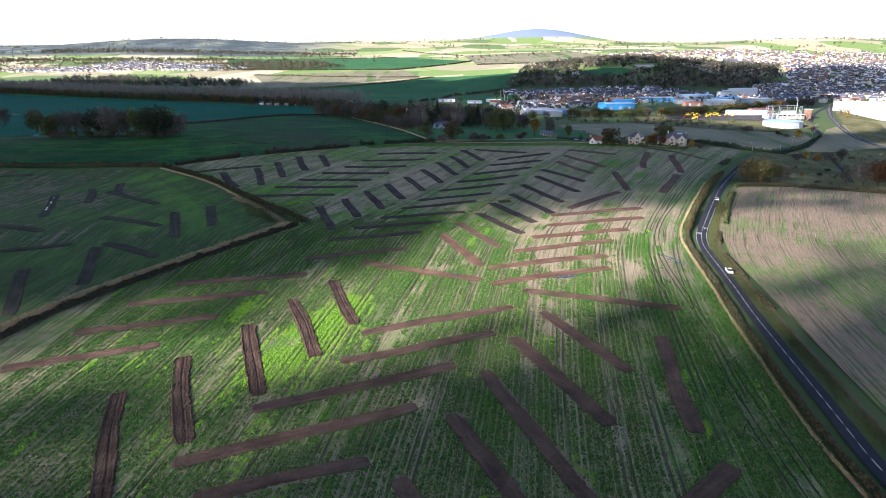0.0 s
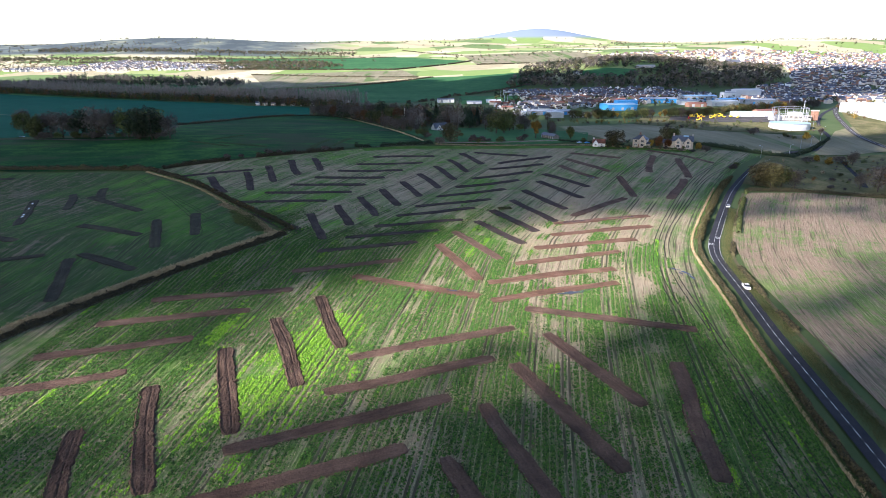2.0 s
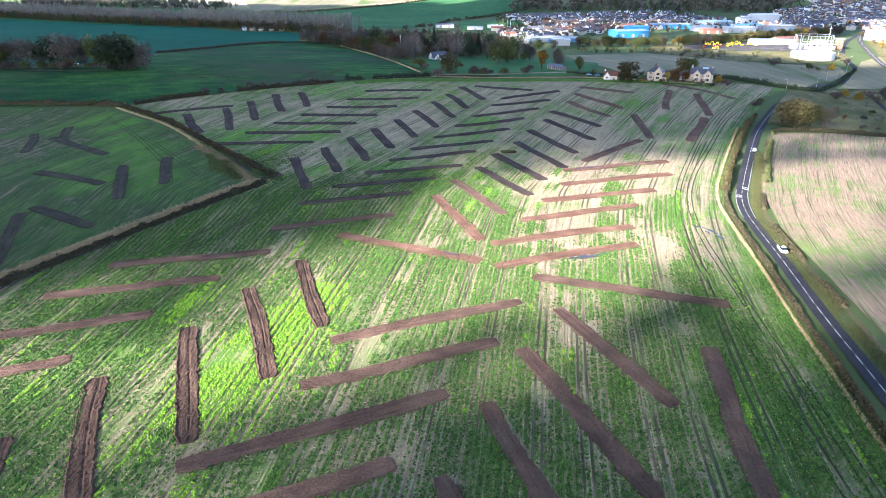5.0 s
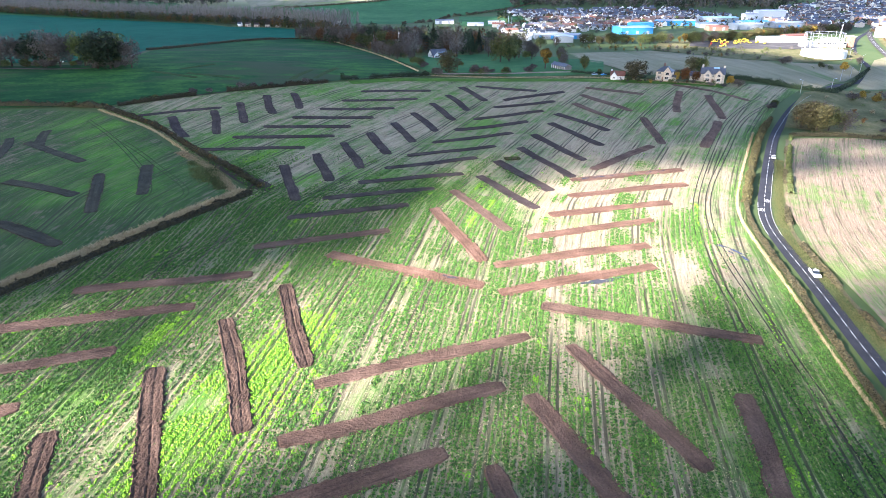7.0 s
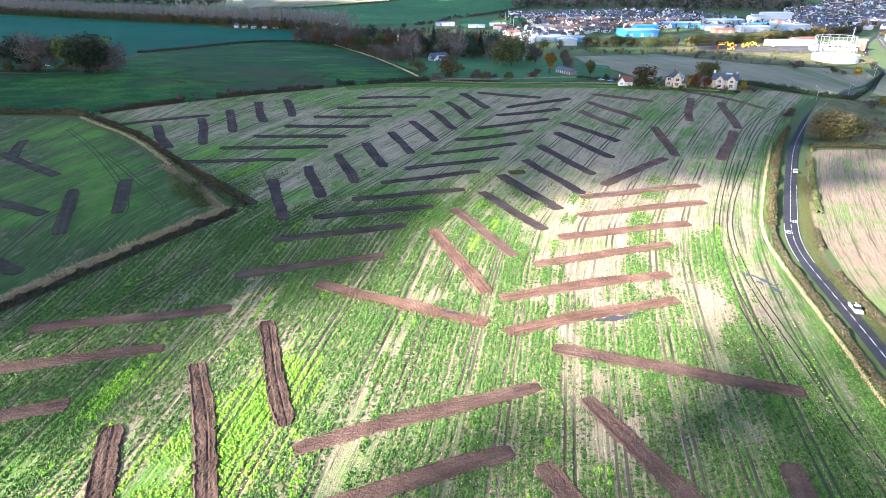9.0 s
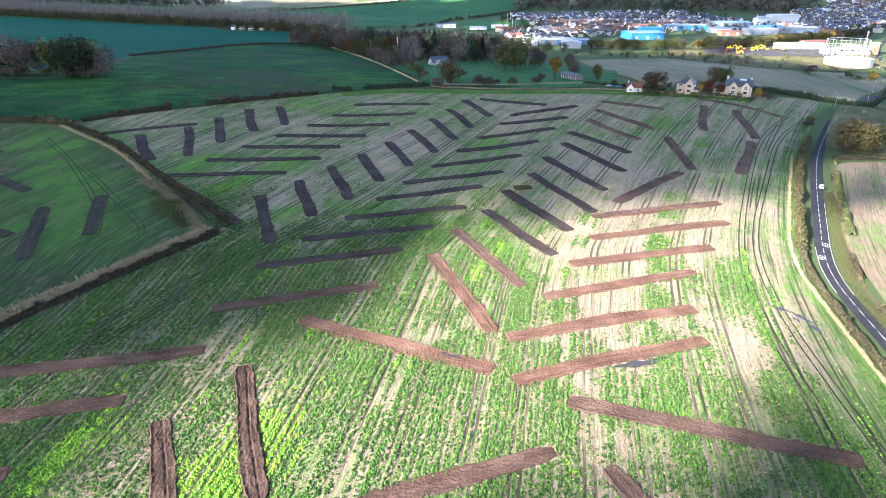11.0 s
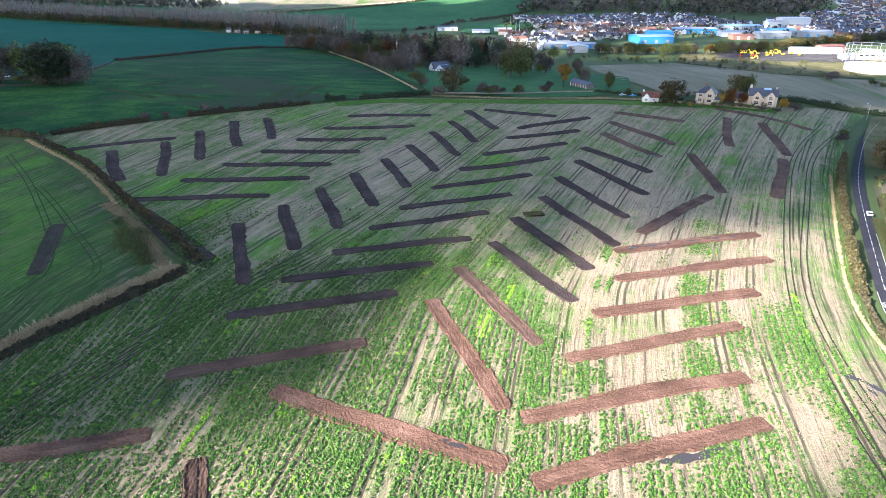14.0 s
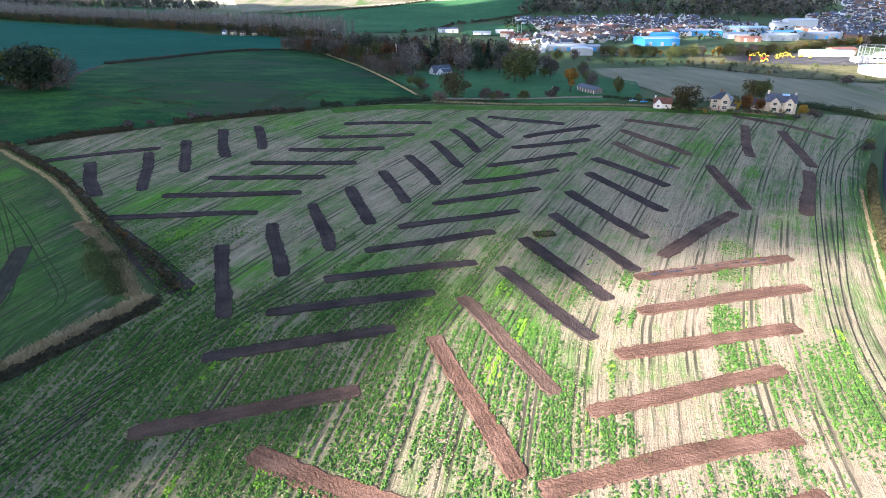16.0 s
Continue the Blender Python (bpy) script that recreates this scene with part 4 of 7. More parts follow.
def stubble_stalks(count):
    """Pale cut stalks that stand and lie in the gaps between the rows."""
    g = np.random.default_rng(23)
    x, y = g.uniform(-110, 105, count), g.uniform(90, 330, count)
    k = inside(x, y, MAIN)
    x, y = x[k], y[k]
    u, _ = row_coords(x, y)
    line = np.abs((u + 0.18 * wave_noise(x, y, 40, 15) + 100) / 1.7 % 1.0 - 0.5)
    k = (line > 0.40) & (BAND[2][((u + 100) / 3.4).astype(int) % 700] > 0.35) & off_strips(x, y, 2.6)
    x, y = x[k], y[k]
    v, f = quads(np.c_[x, y, land(x, y) + g.uniform(0.05, 0.3, len(x))], g.uniform(0.12, 0.36, len(x)), 0.6, g, 0.4)
    tagged(new("stubble_stalks", fast_mesh("stubble_stalks", v, f, "dead_grass")), "pale cut straw stalks between the crop rows", "straw", "", "stuff")


stubble_stalks(330000)


def straw_litter():
    """Churned pale straw round the ends of the nearer strips."""
    g = np.random.default_rng(17)
    pts = []
    for x0, y0, x1, y1 in STRIP_LINES:
        if max(y0, y1) < 345 and max(x0, x1) < 125 and min(x0, x1) > -100:
            t = np.array((x1 - x0, y1 - y0)) / math.hypot(x1 - x0, y1 - y0)
            for e, out in (((x0, y0), -1), ((x1, y1), 1)):
                m = int(g.uniform(120, 420))
                pts.append(np.array(e) + t * out * g.normal(1.2, 1.9, (m, 1)) + np.array((t[1], -t[0])) * g.normal(0, 2.8, (m, 1)))
    p = np.concatenate(pts)
    p = p[off_strips(p[:, 0], p[:, 1], 2.0)]
    v, f = quads(np.c_[p, land(*p.T) + g.uniform(0.03, 0.22, len(p))], g.uniform(0.12, 0.42, len(p)), 1.2, g, 0.30)
    tagged(new("straw_litter", fast_mesh("straw_litter", v, f, "dead_grass")), "churned pale straw at the ends of soil strips", "straw", "", "stuff")


straw_litter()


# ---- hedges and rough grass ----
def hedge(line, width, height, label, mat="hedge", dense=26, seed=1, gaps=0.0):
    g = np.random.default_rng(seed)
    q, t = along(line, 1.2)
    n_ = np.c_[t[:, 1], -t[:, 0]]
    s = np.arange(len(q)) * 1.2
    hh = height * (1 + 0.26 * wave_noise(s, s * 0, 14, seed) + 0.24 * wave_noise(s, s * 0, 5, seed + 1))
    ww = width * (1 + 0.15 * wave_noise(s, s * 0, 11, seed + 2))
    on = wave_noise(s, s * 0, 40, seed + 3) > -1.2 + 1.6 * gaps
    ob = new("hedge")
    ob.location = (*line[0], float(land(*line[0])))
    tagged(ob, label, "hedge", "field hedges")
    o = np.array(ob.location)
    v, f = [], []
    ang = np.linspace(0, np.pi, 6)
    for c, sn in zip(np.cos(ang), np.sin(ang)):
        p = q + n_ * (c * ww * 0.36)[:, None]
        v.append(np.c_[p, land(*p.T) - 0.1 + np.where(on, sn * hh * 0.8, 0.05)] - o)
    m = len(q)
    f = [(j * m + i, j * m + i + 1, (j + 1) * m + i + 1, (j + 1) * m + i) for j in range(5) for i in range(m - 1)]
    part("woody_core", fast_mesh("woody_core", np.concatenate(v), f, mat), ob)
    n = int(len(q) * 1.2 * dense * (1.5 if dense > 6 else 1))
    i = g.integers(0, m, n)
    i = i[on[i]]
    a, r = g.uniform(0, np.pi, len(i)), g.uniform(0.75, 1.12, len(i))
    p = q[i] + n_[i] * (np.cos(a) * ww[i] * 0.5 * r)[:, None] + t[i] * g.uniform(-0.8, 0.8, len(i))[:, None]
    c = np.c_[p, land(*p.T) + np.sin(a) * hh[i] * r] - o
    part("foliage", fast_mesh("foliage", *quads(c, g.uniform(0.24, 0.62, len(i)) * (1 if dense > 6 else 4), 0.1, g), mat), ob)
    return ob


def blades(p, h, g):
    """Upright tapering tufts of grass, each leaning its own way."""
    n = len(p)
    a, w = g.uniform(0, 6.28, n), h * g.uniform(0.10, 0.26, n)
    d = np.c_[np.cos(a) * w, np.sin(a) * w, np.zeros(n)]
    c = np.c_[p, land(*p.T) - 0.05]
    tip = c + np.c_[g.normal(0, 0.55, (n, 2)) * h[:, None], h]
    v = np.stack([c - d, c + d, tip + d * 0.45, tip - d * 0.45], 1)
    return v.reshape(-1, 3), np.arange(4 * n).reshape(n, 4)


def tall_grass(name, line, width, label, dense=14, seed=1, mat="dead_grass", size=0.7):
    """Standing dead grass along a line, as upright tufts."""
    g = np.random.default_rng(seed)
    q, t = along(line, 1.0)
    n_ = np.c_[t[:, 1], -t[:, 0]]
    n = int(len(q) * dense * width * 2.6)
    i = g.integers(0, len(q), n)
    p = q[i] + n_[i] * g.normal(0, width * 0.34, n)[:, None] + t[i] * g.uniform(-0.6, 0.6, n)[:, None]
    k = wave_noise(p[:, 0], p[:, 1], 9, seed) + g.normal(0, 0.6, n) > -0.75
    p = p[k]
    v, f = blades(p, g.uniform(0.45, 1.0, len(p)) * size, g)
    return tagged(new(name, fast_mesh(name, v, f, mat)), label, "grass", "", "stuff")


LEFT_HEDGE = [(-190, 60), (-160, 140), (-145, 180), (-139, 202), (-123, 232), (-102, 271), (-78, 313)]
UP_HEDGE = [(-76, 318), (-95, 340), (-121, 364), (-152, 400), (-181, 424), (-204, 444)]
hedge([(x + 1.2, y - 1.2) for x, y in LEFT_HEDGE], 3.0, 1.9, "dark brown hawthorn hedge between two fields", dense=34, seed=3, gaps=-0.4)
tall_grass("dead_grass", [(x - 2.4, y + 1.8) for x, y in LEFT_HEDGE], 4.2, "pale dead grass along the hedge", 30, 4, "dead_grass", 1.0)
hedge([(x + 1.5, y + 1.5) for x, y in UP_HEDGE], 3.0, 1.9, "brown hedge with gold leaves at the field corner", dense=34, seed=5, gaps=-0.4)
tall_grass("dead_grass", [(-83, 312), (-97, 333), (-115, 353), (-126, 363)], 3.4, "pale rank grass at the field corner", 22, 6, "dead_grass", 0.6)
tall_grass("dead_grass", [(x - 1.2, y - 1.4) for x, y in UP_HEDGE[2:]], 1.5, "pale dead grass along the hedge", 16, 7, "dead_grass", 0.55)
for i, (hx, hy, hs) in enumerate(((-80, 318, 1.0), (-90, 326, 1.3))):
    tall_grass("weeds", [(hx - 10, hy - 2), (hx - 14, hy + 4), (hx - 24, hy + 24)], 5, "dark green weeds in rank grass", 8, 8 + i, "leaf_green", 0.8)
hedge([(-520, 500), (-420, 474), (-342, 472), (-297, 470), (-249, 461), (-204, 447)], 3.0, 2.6, "dark hedge under the green hill", dense=20, seed=9)
hedge([(-196, 449), (-157, 470), (-128, 487), (-101, 502), (-78, 516)], 2.6, 2.4, "dark hedge under the green hill", dense=20, seed=10, gaps=0.35)
hedge([(-70, 527), (-45, 536), (-30, 541), (-6, 552)], 3.4, 3.0, "clipped dark green hedge at the field top", "leaf_dark", 24, 11)
hedge([(205, 545), (234, 545), (254, 535), (280, 529), (298, 530)], 3.6, 3.4, "clipped dark evergreen hedge", "leaf_dark", 24, 12)
hedge([(297, 530), (330, 570), (354, 600), (385, 640), (417, 676)], 3.0, 2.6, "dark green hedge along the lane", "leaf_dark", 18, 13)
hedge([(88, 40), (90, 109), (92.5, 135), (97.5, 165), (102.5, 198), (106.5, 217), (110.5, 240), (113.5, 258), (117, 277), (124, 297), (139, 327), (158, 363), (181, 405), (206, 443)], 1.6, 1.3, "low brown roadside hedge", dense=30, seed=14)
tall_grass("dead_grass", [(85, 40), (87.5, 109), (90, 135), (95, 165), (100, 198), (104, 217), (108, 241), (111, 259), (114.5, 279), (121, 299), (136, 329), (155, 365), (178, 407)], 0.65, "pale dead grass on the road verge", 24, 15)
hedge([(104, 40), (106, 113), (109, 140), (114, 175), (119, 212), (123, 238), (127, 262), (131, 277), (140, 296), (154, 324), (172, 359), (194, 400)], 2.2, 1.0, "low straggling brown roadside hedge", "hedge", 22, 16, 0.9)
tall_grass("rough_grass", [(101.5, 40), (103, 113), (106.5, 138), (111, 172), (116, 210), (120.5, 238), (124, 260), (128, 276), (137, 296), (151, 324), (169, 359)], 4.2, "green and yellow rough verge grass", 14, 17, "verge", 0.4)
hedge([(150, 312), (159, 331), (177, 366), (197, 402)], 2.2, 1.6, "neat clipped green roadside hedge", "leaf_green", 30, 24)
hedge([(125, 299), (139, 327), (158, 363), (181, 405), (200, 434)], 3.6, 2.6, "overgrown olive-brown roadside hedge", "leaf_olive", 26, 25)
hedge([(200, 408), (243, 420), (281, 418), (310, 410), (360, 385)], 2.6, 1.8, "overgrown hedge at the field top", dense=18, seed=18)
hedge([(-15, 566), (-36, 622), (-68, 727), (-100, 800), (-132, 862)], 1.4, 1.0, "thin hedge and pale grass along the hill edge", "dead_grass", 10, 19)
hedge([(-134, 864), (-180, 893), (-247, 848), (-296, 722)], 1.8, 1.5, "thin dark hedge behind the hill", "hedge", 10, 26)
hedge([(-300, 728), (-250, 852), (-188, 898)], 2.4, 2.2, "dark hedge behind the hill", dense=8, seed=20)
tall_grass("rough_grass", [(-4, 549), (51, 542), (92, 541), (130, 534), (166, 520), (200, 515)], 2.2, "pale grass bank along the field top", 10, 21)
hedge([(105, 560), (130, 548), (155, 533)], 2.2, 1.6, "garden hedge beside the houses", "leaf_dark", 16, 22)
for i, (x0, y0, x1, y1) in enumerate(((-700, 2100, -150, 2080), (-150, 2080, 120, 2500), (-560, 1900, -60, 1780), (-330, 1180, -360, 1500), (-360, 1500, -20, 1760), (330, 1720, 20, 1330), (-1100, 1800, -430, 1330), (-900, 2700, -200, 2900), (130, 2300, 700, 2450), (-60, 1150, 20, 1330), (-1400, 2500, -700, 2400), (100, 2900, -200, 3400))):
    hedge([(x0, y0), ((x0 + x1) / 2 + 20, (y0 + y1) / 2 - 15), (x1, y1)], 4, 3.6, "far hedgerow between fields", "leaf_far", 5, 30 + i, 0.3)

# ---- trees ----
def leaf_cloud(g, n, shape, lobes, spread, low):
    """Leaf places in clumps within a crown of the given shape, for a tree one unit high."""
    out = []
    c = []
    while len(c) < lobes:
        p = g.uniform(-1, 1, 3)
        if 0.25 < np.linalg.norm(p) < 1:
            c.append(p)
    c = np.array(c)
    i = g.integers(0, lobes, n)
    d = g.normal(size=(n, 3))
    d /= np.linalg.norm(d, axis=1, keepdims=True)
    p = c[i] * 0.72 + d * (g.uniform(0.5, 1.0, n) * spread * g.uniform(0.7, 1.25, lobes)[i])[:, None]
    return np.c_[p[:, 0] * shape[0], p[:, 1] * shape[0], low + (1 - low) * 0.5 + p[:, 2] * (1 - low) * 0.5]


def limbs(g, count, top, spread, r0, low=0.25, twigs=0):
    pieces = [tube([(0, 0, -0.02), (0.01, 0, low), (0.0, 0.01, top * 0.6), (0.02, 0, top)], [r0 * 1.3, r0, r0 * 0.6, r0 * 0.12])]
    for k in range(count):
        a, z = g.uniform(0, 6.28), g.uniform(low, top * 0.8)
        e = spread * g.uniform(0.5, 1.0)
        p1 = np.array((math.cos(a) * e * 0.45, math.sin(a) * e * 0.45, z + 0.10 * g.uniform(0.5, 1.5)))
        p2 = np.array((math.cos(a) * e, math.sin(a) * e, min(z + 0.28 * g.uniform(0.6, 1.3), top)))
        pieces.append(tube([(0, 0, z), p1, p2], [r0 * 0.45, r0 * 0.28, r0 * 0.06], 4))
        for _ in range(twigs):
            q = p1 + (p2 - p1) * g.uniform(0, 1)
            pieces.append(tube([q, q + g.normal(0, 0.07, 3) + (0, 0, 0.07)], [r0 * 0.14, r0 * 0.03], 4))
    return joined(pieces)


KINDS = {}


def tree_kind(name, mat, seed, width=0.36, n=1800, lobes=20, spread=0.40, low=0.05, leaf=(0.035, 0.075), twigs=0, limb=9, r0=0.022):
    g = np.random.default_rng(seed)
    trunk = fast_mesh("trunk", *limbs(g, limb, 0.92, width * 0.9, r0, max(low * 0.9, 0.05), twigs), "bark")
    c = leaf_cloud(g, n, (width,), lobes, spread, low)
    crown = fast_mesh("crown", *quads(c, g.uniform(*leaf, n), 0.1, g), mat)
    KINDS[name] = (trunk, crown)


def cone_kind(name, mat, seed, width=0.2, n=1300):
    g = np.random.default_rng(seed)
    z = g.uniform(0, 1, n) ** 1.4
    r = width * (1 - z) * g.uniform(0.35, 1.05, n) * (0.8 + 0.2 * np.sin(z * 60))
    a = g.uniform(0, 6.28, n)
    c = np.c_[r * np.cos(a), r * np.sin(a), 0.08 + 0.92 * z]
    KINDS[name] = (fast_mesh("trunk", *limbs(g, 6, 0.95, width * 0.6, 0.018, 0.1), "bark"), fast_mesh("crown", *quads(c, g.uniform(0.022, 0.045, n), 0.4, g), mat))


FINE = (0.022, 0.052)
tree_kind("broad_green", "leaf_green", 41, 0.44, 2000, 30, 0.36, 0.05, FINE)
tree_kind("broad_green_b", "leaf_green", 42, 0.36, 1900, 26, 0.38, 0.05, FINE)
tree_kind("broad_rust", "leaf_rust", 43, 0.42, 1900, 28, 0.36, 0.05, FINE)
tree_kind("broad_brown", "leaf_brown", 44, 0.40, 2000, 34, 0.34, 0.05, (0.014, 0.040), 5, 18)
tree_kind("broad_brown_b", "leaf_brown", 45, 0.46, 2000, 34, 0.34, 0.04, (0.014, 0.040), 5, 18)
tree_kind("bushy_green", "leaf_green", 53, 0.46, 2000, 28, 0.42, 0.0, FINE)
tree_kind("bushy_olive", "leaf_olive", 54, 0.46, 2000, 28, 0.42, 0.0, FINE)
tree_kind("bushy_rust", "leaf_orange", 55, 0.44, 1900, 26, 0.42, 0.0, FINE)
tree_kind("bare_grey", "leaf_grey", 46, 0.30, 1900, 24, 0.40, 0.10, (0.007, 0.020), 6, 20)
tree_kind("tall_gold", "leaf_gold", 47, 0.27, 1900, 20, 0.34, 0.16, FINE)
tree_kind("dark_tree", "leaf_dark", 48, 0.40, 2000, 26, 0.38, 0.02, FINE)
cone_kind("conifer", "leaf_dark", 49, 0.2, 2200)
tree_kind("shrub_green", "leaf_green", 50, 0.62, 1100, 14, 0.42, 0.0, (0.05, 0.11), 0, 5, 0.02)
tree_kind("shrub_brown", "leaf_brown", 51, 0.62, 1100, 14, 0.42, 0.0, (0.04, 0.10), 1, 6, 0.02)
tree_kind("shrub_gold", "leaf_gold", 52, 0.6, 1100, 14, 0.42, 0.0, (0.05, 0.11), 0, 5, 0.02)
TREE_LABELS = {
    "broad_green": "broad tree with dull green autumn leaves", "broad_green_b": "upright tree with dull green autumn leaves",
    "broad_rust": "broad tree with rust-coloured leaves", "broad_brown": "nearly bare brown broadleaf tree",
    "broad_brown_b": "wide nearly bare brown tree", "bare_grey": "tall bare tree with pale grey twigs",
    "tall_gold": "tree with golden yellow leaves and pale trunk", "dark_tree": "dark evergreen broad tree",
    "bushy_rust": "round bushy tree with orange autumn leaves", "bushy_olive": "broad round-headed tree with olive-brown autumn leaves", "bushy_green": "broad bushy tree with dull green leaves to the ground", "conifer": "tall dark pointed conifer", "shrub_green": "low rounded green shrub", "shrub_brown": "low bare brown shrub", "shrub_gold": "low rounded yellow-leaved shrub",
}


def tree(kind, x, y, height, group="", fat=1.0):
    g = random.Random(int(x * 31 + y * 17))
    shrub = kind.startswith("shrub")
    ob = thing("shrub" if shrub else "tree", x, y, TREE_LABELS[kind], "shrub" if shrub else "tree", group, "", g.uniform(0, 6.28), height)
    ob.scale = (height * fat, height * fat, height)
    t, c = KINDS[kind]
    part("trunk", t, ob)
    part("crown", c, ob)
    return ob


G1 = "trees round the garden"
for kind, x, y, h in (
    ("broad_brown", -176, 883, 16), ("broad_brown_b", -165, 873, 17), ("broad_brown", -154, 863, 18), ("broad_rust", -143, 854, 17), ("broad_brown", -133, 846, 20), ("broad_brown_b", -122, 833, 20), ("broad_brown", -112, 823, 20),
    ("broad_brown_b", -103, 811, 20), ("broad_rust", -94, 800, 17), ("broad_green", -86, 786, 17), ("broad_green_b", -76, 769, 19), ("broad_brown", -61, 700, 15.5), ("broad_brown_b", -53, 683, 15), ("broad_brown", -45, 667, 14)):
    tree(kind, x, y, h, G1)
for kind, x, y, h in (
    ("broad_brown_b", -37, 652, 13), ("bare_grey", -23, 688, 23), ("conifer", -5, 800, 23), ("bare_grey", 19, 710, 29), ("conifer", 46, 785, 21), ("dark_tree", 62, 806, 19), ("bushy_green", 57, 644, 21), ("bare_grey", 82, 710, 19),
    ("tall_gold", 88, 583, 15), ("broad_green_b", 76, 697, 20), ("bare_grey", -32, 726, 18), ("dark_tree", -15, 793, 15), ("dark_tree", 34, 740, 15), ("dark_tree", 5, 818, 18), ("broad_green", -64, 795, 18), ("broad_rust", -50, 780, 18)):
    tree(kind, x, y, h * 1.22, G1, 1.12)
for kind, x, y, h in (
    ("broad_brown", -39, 784, 18), ("dark_tree", 33, 808, 19), ("broad_brown", -92, 846, 17), ("dark_tree", -78, 850, 20), ("bare_grey", 109, 612, 10), ("broad_green_b", 118, 574, 10), ("broad_brown", 66, 760, 17), ("broad_rust", 40, 822, 17), ("broad_brown", -25, 830, 18),
    ("broad_green", 18, 850, 16), ("broad_brown", -60, 860, 18), ("bare_grey", 52, 720, 17), ("broad_green_b", 66, 652, 18), ("broad_brown_b", 95, 735, 15), ("shrub_green", 87, 687, 7), ("shrub_brown", -11, 587, 5), ("shrub_brown", 0, 548, 6)):
    tree(kind, x, y, h * 1.22, G1, 1.12)
for kind, x, y, h in (("shrub_brown", 29, 556, 8), ("shrub_brown", 43, 561, 4), ("shrub_brown", 56, 561, 4), ("shrub_green", -20, 606, 7), ("shrub_green", 34, 554, 5), ("shrub_brown", 78, 580, 5), ("shrub_green", 125, 552, 4)):
    tree(kind, x, y, h, G1)
for kind, x, y, h in (("broad_brown", -26, 752, 25), ("broad_brown_b", 9, 765, 26), ("broad_brown", 39, 824, 24), ("broad_brown", 104, 592, 12), ("bushy_green", 123, 835, 15), ("broad_brown", 143, 844, 14), ("bushy_green", -14, 590, 10), ("bushy_green", 68, 676, 18), ("broad_brown_b", 92, 688, 17), ("dark_tree", 28, 770, 21),
    ("bushy_green", -48, 716, 15), ("broad_brown", -30, 672, 15), ("dark_tree", 60, 772, 22), ("broad_brown", 70, 735, 16), ("shrub_brown", 37, 556, 7), ("shrub_green", 53, 556, 6), ("shrub_brown", 71, 559, 6), ("shrub_green", 20, 600, 4), ("bushy_green", 112, 640, 9), ("broad_brown", 120, 690, 12), ("bushy_green", 128, 730, 11)):
    tree(kind, x, y, h, G1, 1.15)
tree("bushy_olive", 9, 561, 18, G1, 1.35)
G2 = "clump of trees on the hill field"
for kind, x, y, h in (
    ("broad_green", -425, 657, 20), ("broad_green_b", -366, 585, 19), ("broad_brown", -358, 594, 21), ("broad_brown_b", -341, 583, 21), ("broad_brown", -334, 592, 19), ("dark_tree", -322, 585, 22), ("broad_brown_b", -309, 581, 24), ("broad_brown", -297, 574, 22), ("broad_brown_b", -294, 584, 20),
    ("broad_green_b", -278, 576, 23), ("dark_tree", -262, 563, 23), ("dark_tree", -250, 560, 24), ("broad_brown", -236, 564, 19), ("dark_tree", -270, 575, 22), ("broad_green", -254, 573, 23), ("broad_green", -374, 597, 18), ("broad_brown", -540, 775, 20), ("broad_brown", -491, 755, 19)):
    tree(kind, x, y - 6, h * 1.22, G2, 1.12)
g8 = random.Random(8)
for k in range(30):
    x = g8.uniform(-372, -238)
    tree(g8.choice(["shrub_brown", "shrub_green", "shrub_brown"]), x, 560 - 0.17 * (x + 240) + g8.uniform(-8, 6), g8.uniform(4, 8), "undergrowth below the tree clump", 1.1)
for x, y, h in ((-158, 472, 4.5), (-149, 477, 3.6), (-131, 488, 5.0), (-124, 491, 4.2), (-114, 497, 3.4), (-92, 509, 4.6), (-178, 461, 3.2), (-226, 454, 3.6), (-262, 464, 3.8)):
    tree(g8.choice(["shrub_brown", "shrub_green", "shrub_brown"]), x, y, h, "bushes in the hill hedge", 1.2)
G3 = "roadside and scrub trees"
for kind, x, y, h, w in (
    ("bushy_olive", 216, 427, 15, 1.2), ("bushy_olive", 224, 424, 17, 1.15), ("bushy_green", 232, 426, 15, 1.2), ("broad_brown_b", 241, 425, 14, 1.2), ("bushy_olive", 225, 434, 16, 1.1), ("broad_brown", 234, 438, 15, 1.2), ("shrub_brown", 339, 684, 9, 1.2), ("shrub_green", 369, 675, 6, 1), ("shrub_gold", 389, 671, 9, 0.8), ("broad_brown", 421, 699, 9, 1),
    ("shrub_gold", 312, 522, 6, 1), ("shrub_gold", 317, 512, 7, 1), ("shrub_brown", 297, 509, 6, 1.2), ("shrub_brown", 332, 523, 7, 1.2), ("broad_brown_b", 293, 436, 13, 1)):
    tree(kind, x, y, h, G3, w)
for kind, x, y, h, w in (
    ("broad_brown", 301, 429, 21, 1), ("broad_rust", 310, 427, 21, 1), ("broad_brown_b", 320, 424, 21, 1), ("broad_brown", 341, 519, 13, 1), ("broad_green", 335, 430, 19, 1), ("shrub_brown", 270, 432, 3, 1.5), ("shrub_green", 255, 450, 3, 1.5), ("shrub_brown", 262, 470, 3.5, 1.5), ("shrub_brown", 285, 455, 3, 1.4), ("shrub_green", 300, 470, 3, 1.4),
    ("shrub_brown", 215, 462, 5, 1.2), ("shrub_green", 222, 472, 4, 1.2)):
    tree(kind, x, y, h, G3, w)
G4 = "trees round the stone houses"
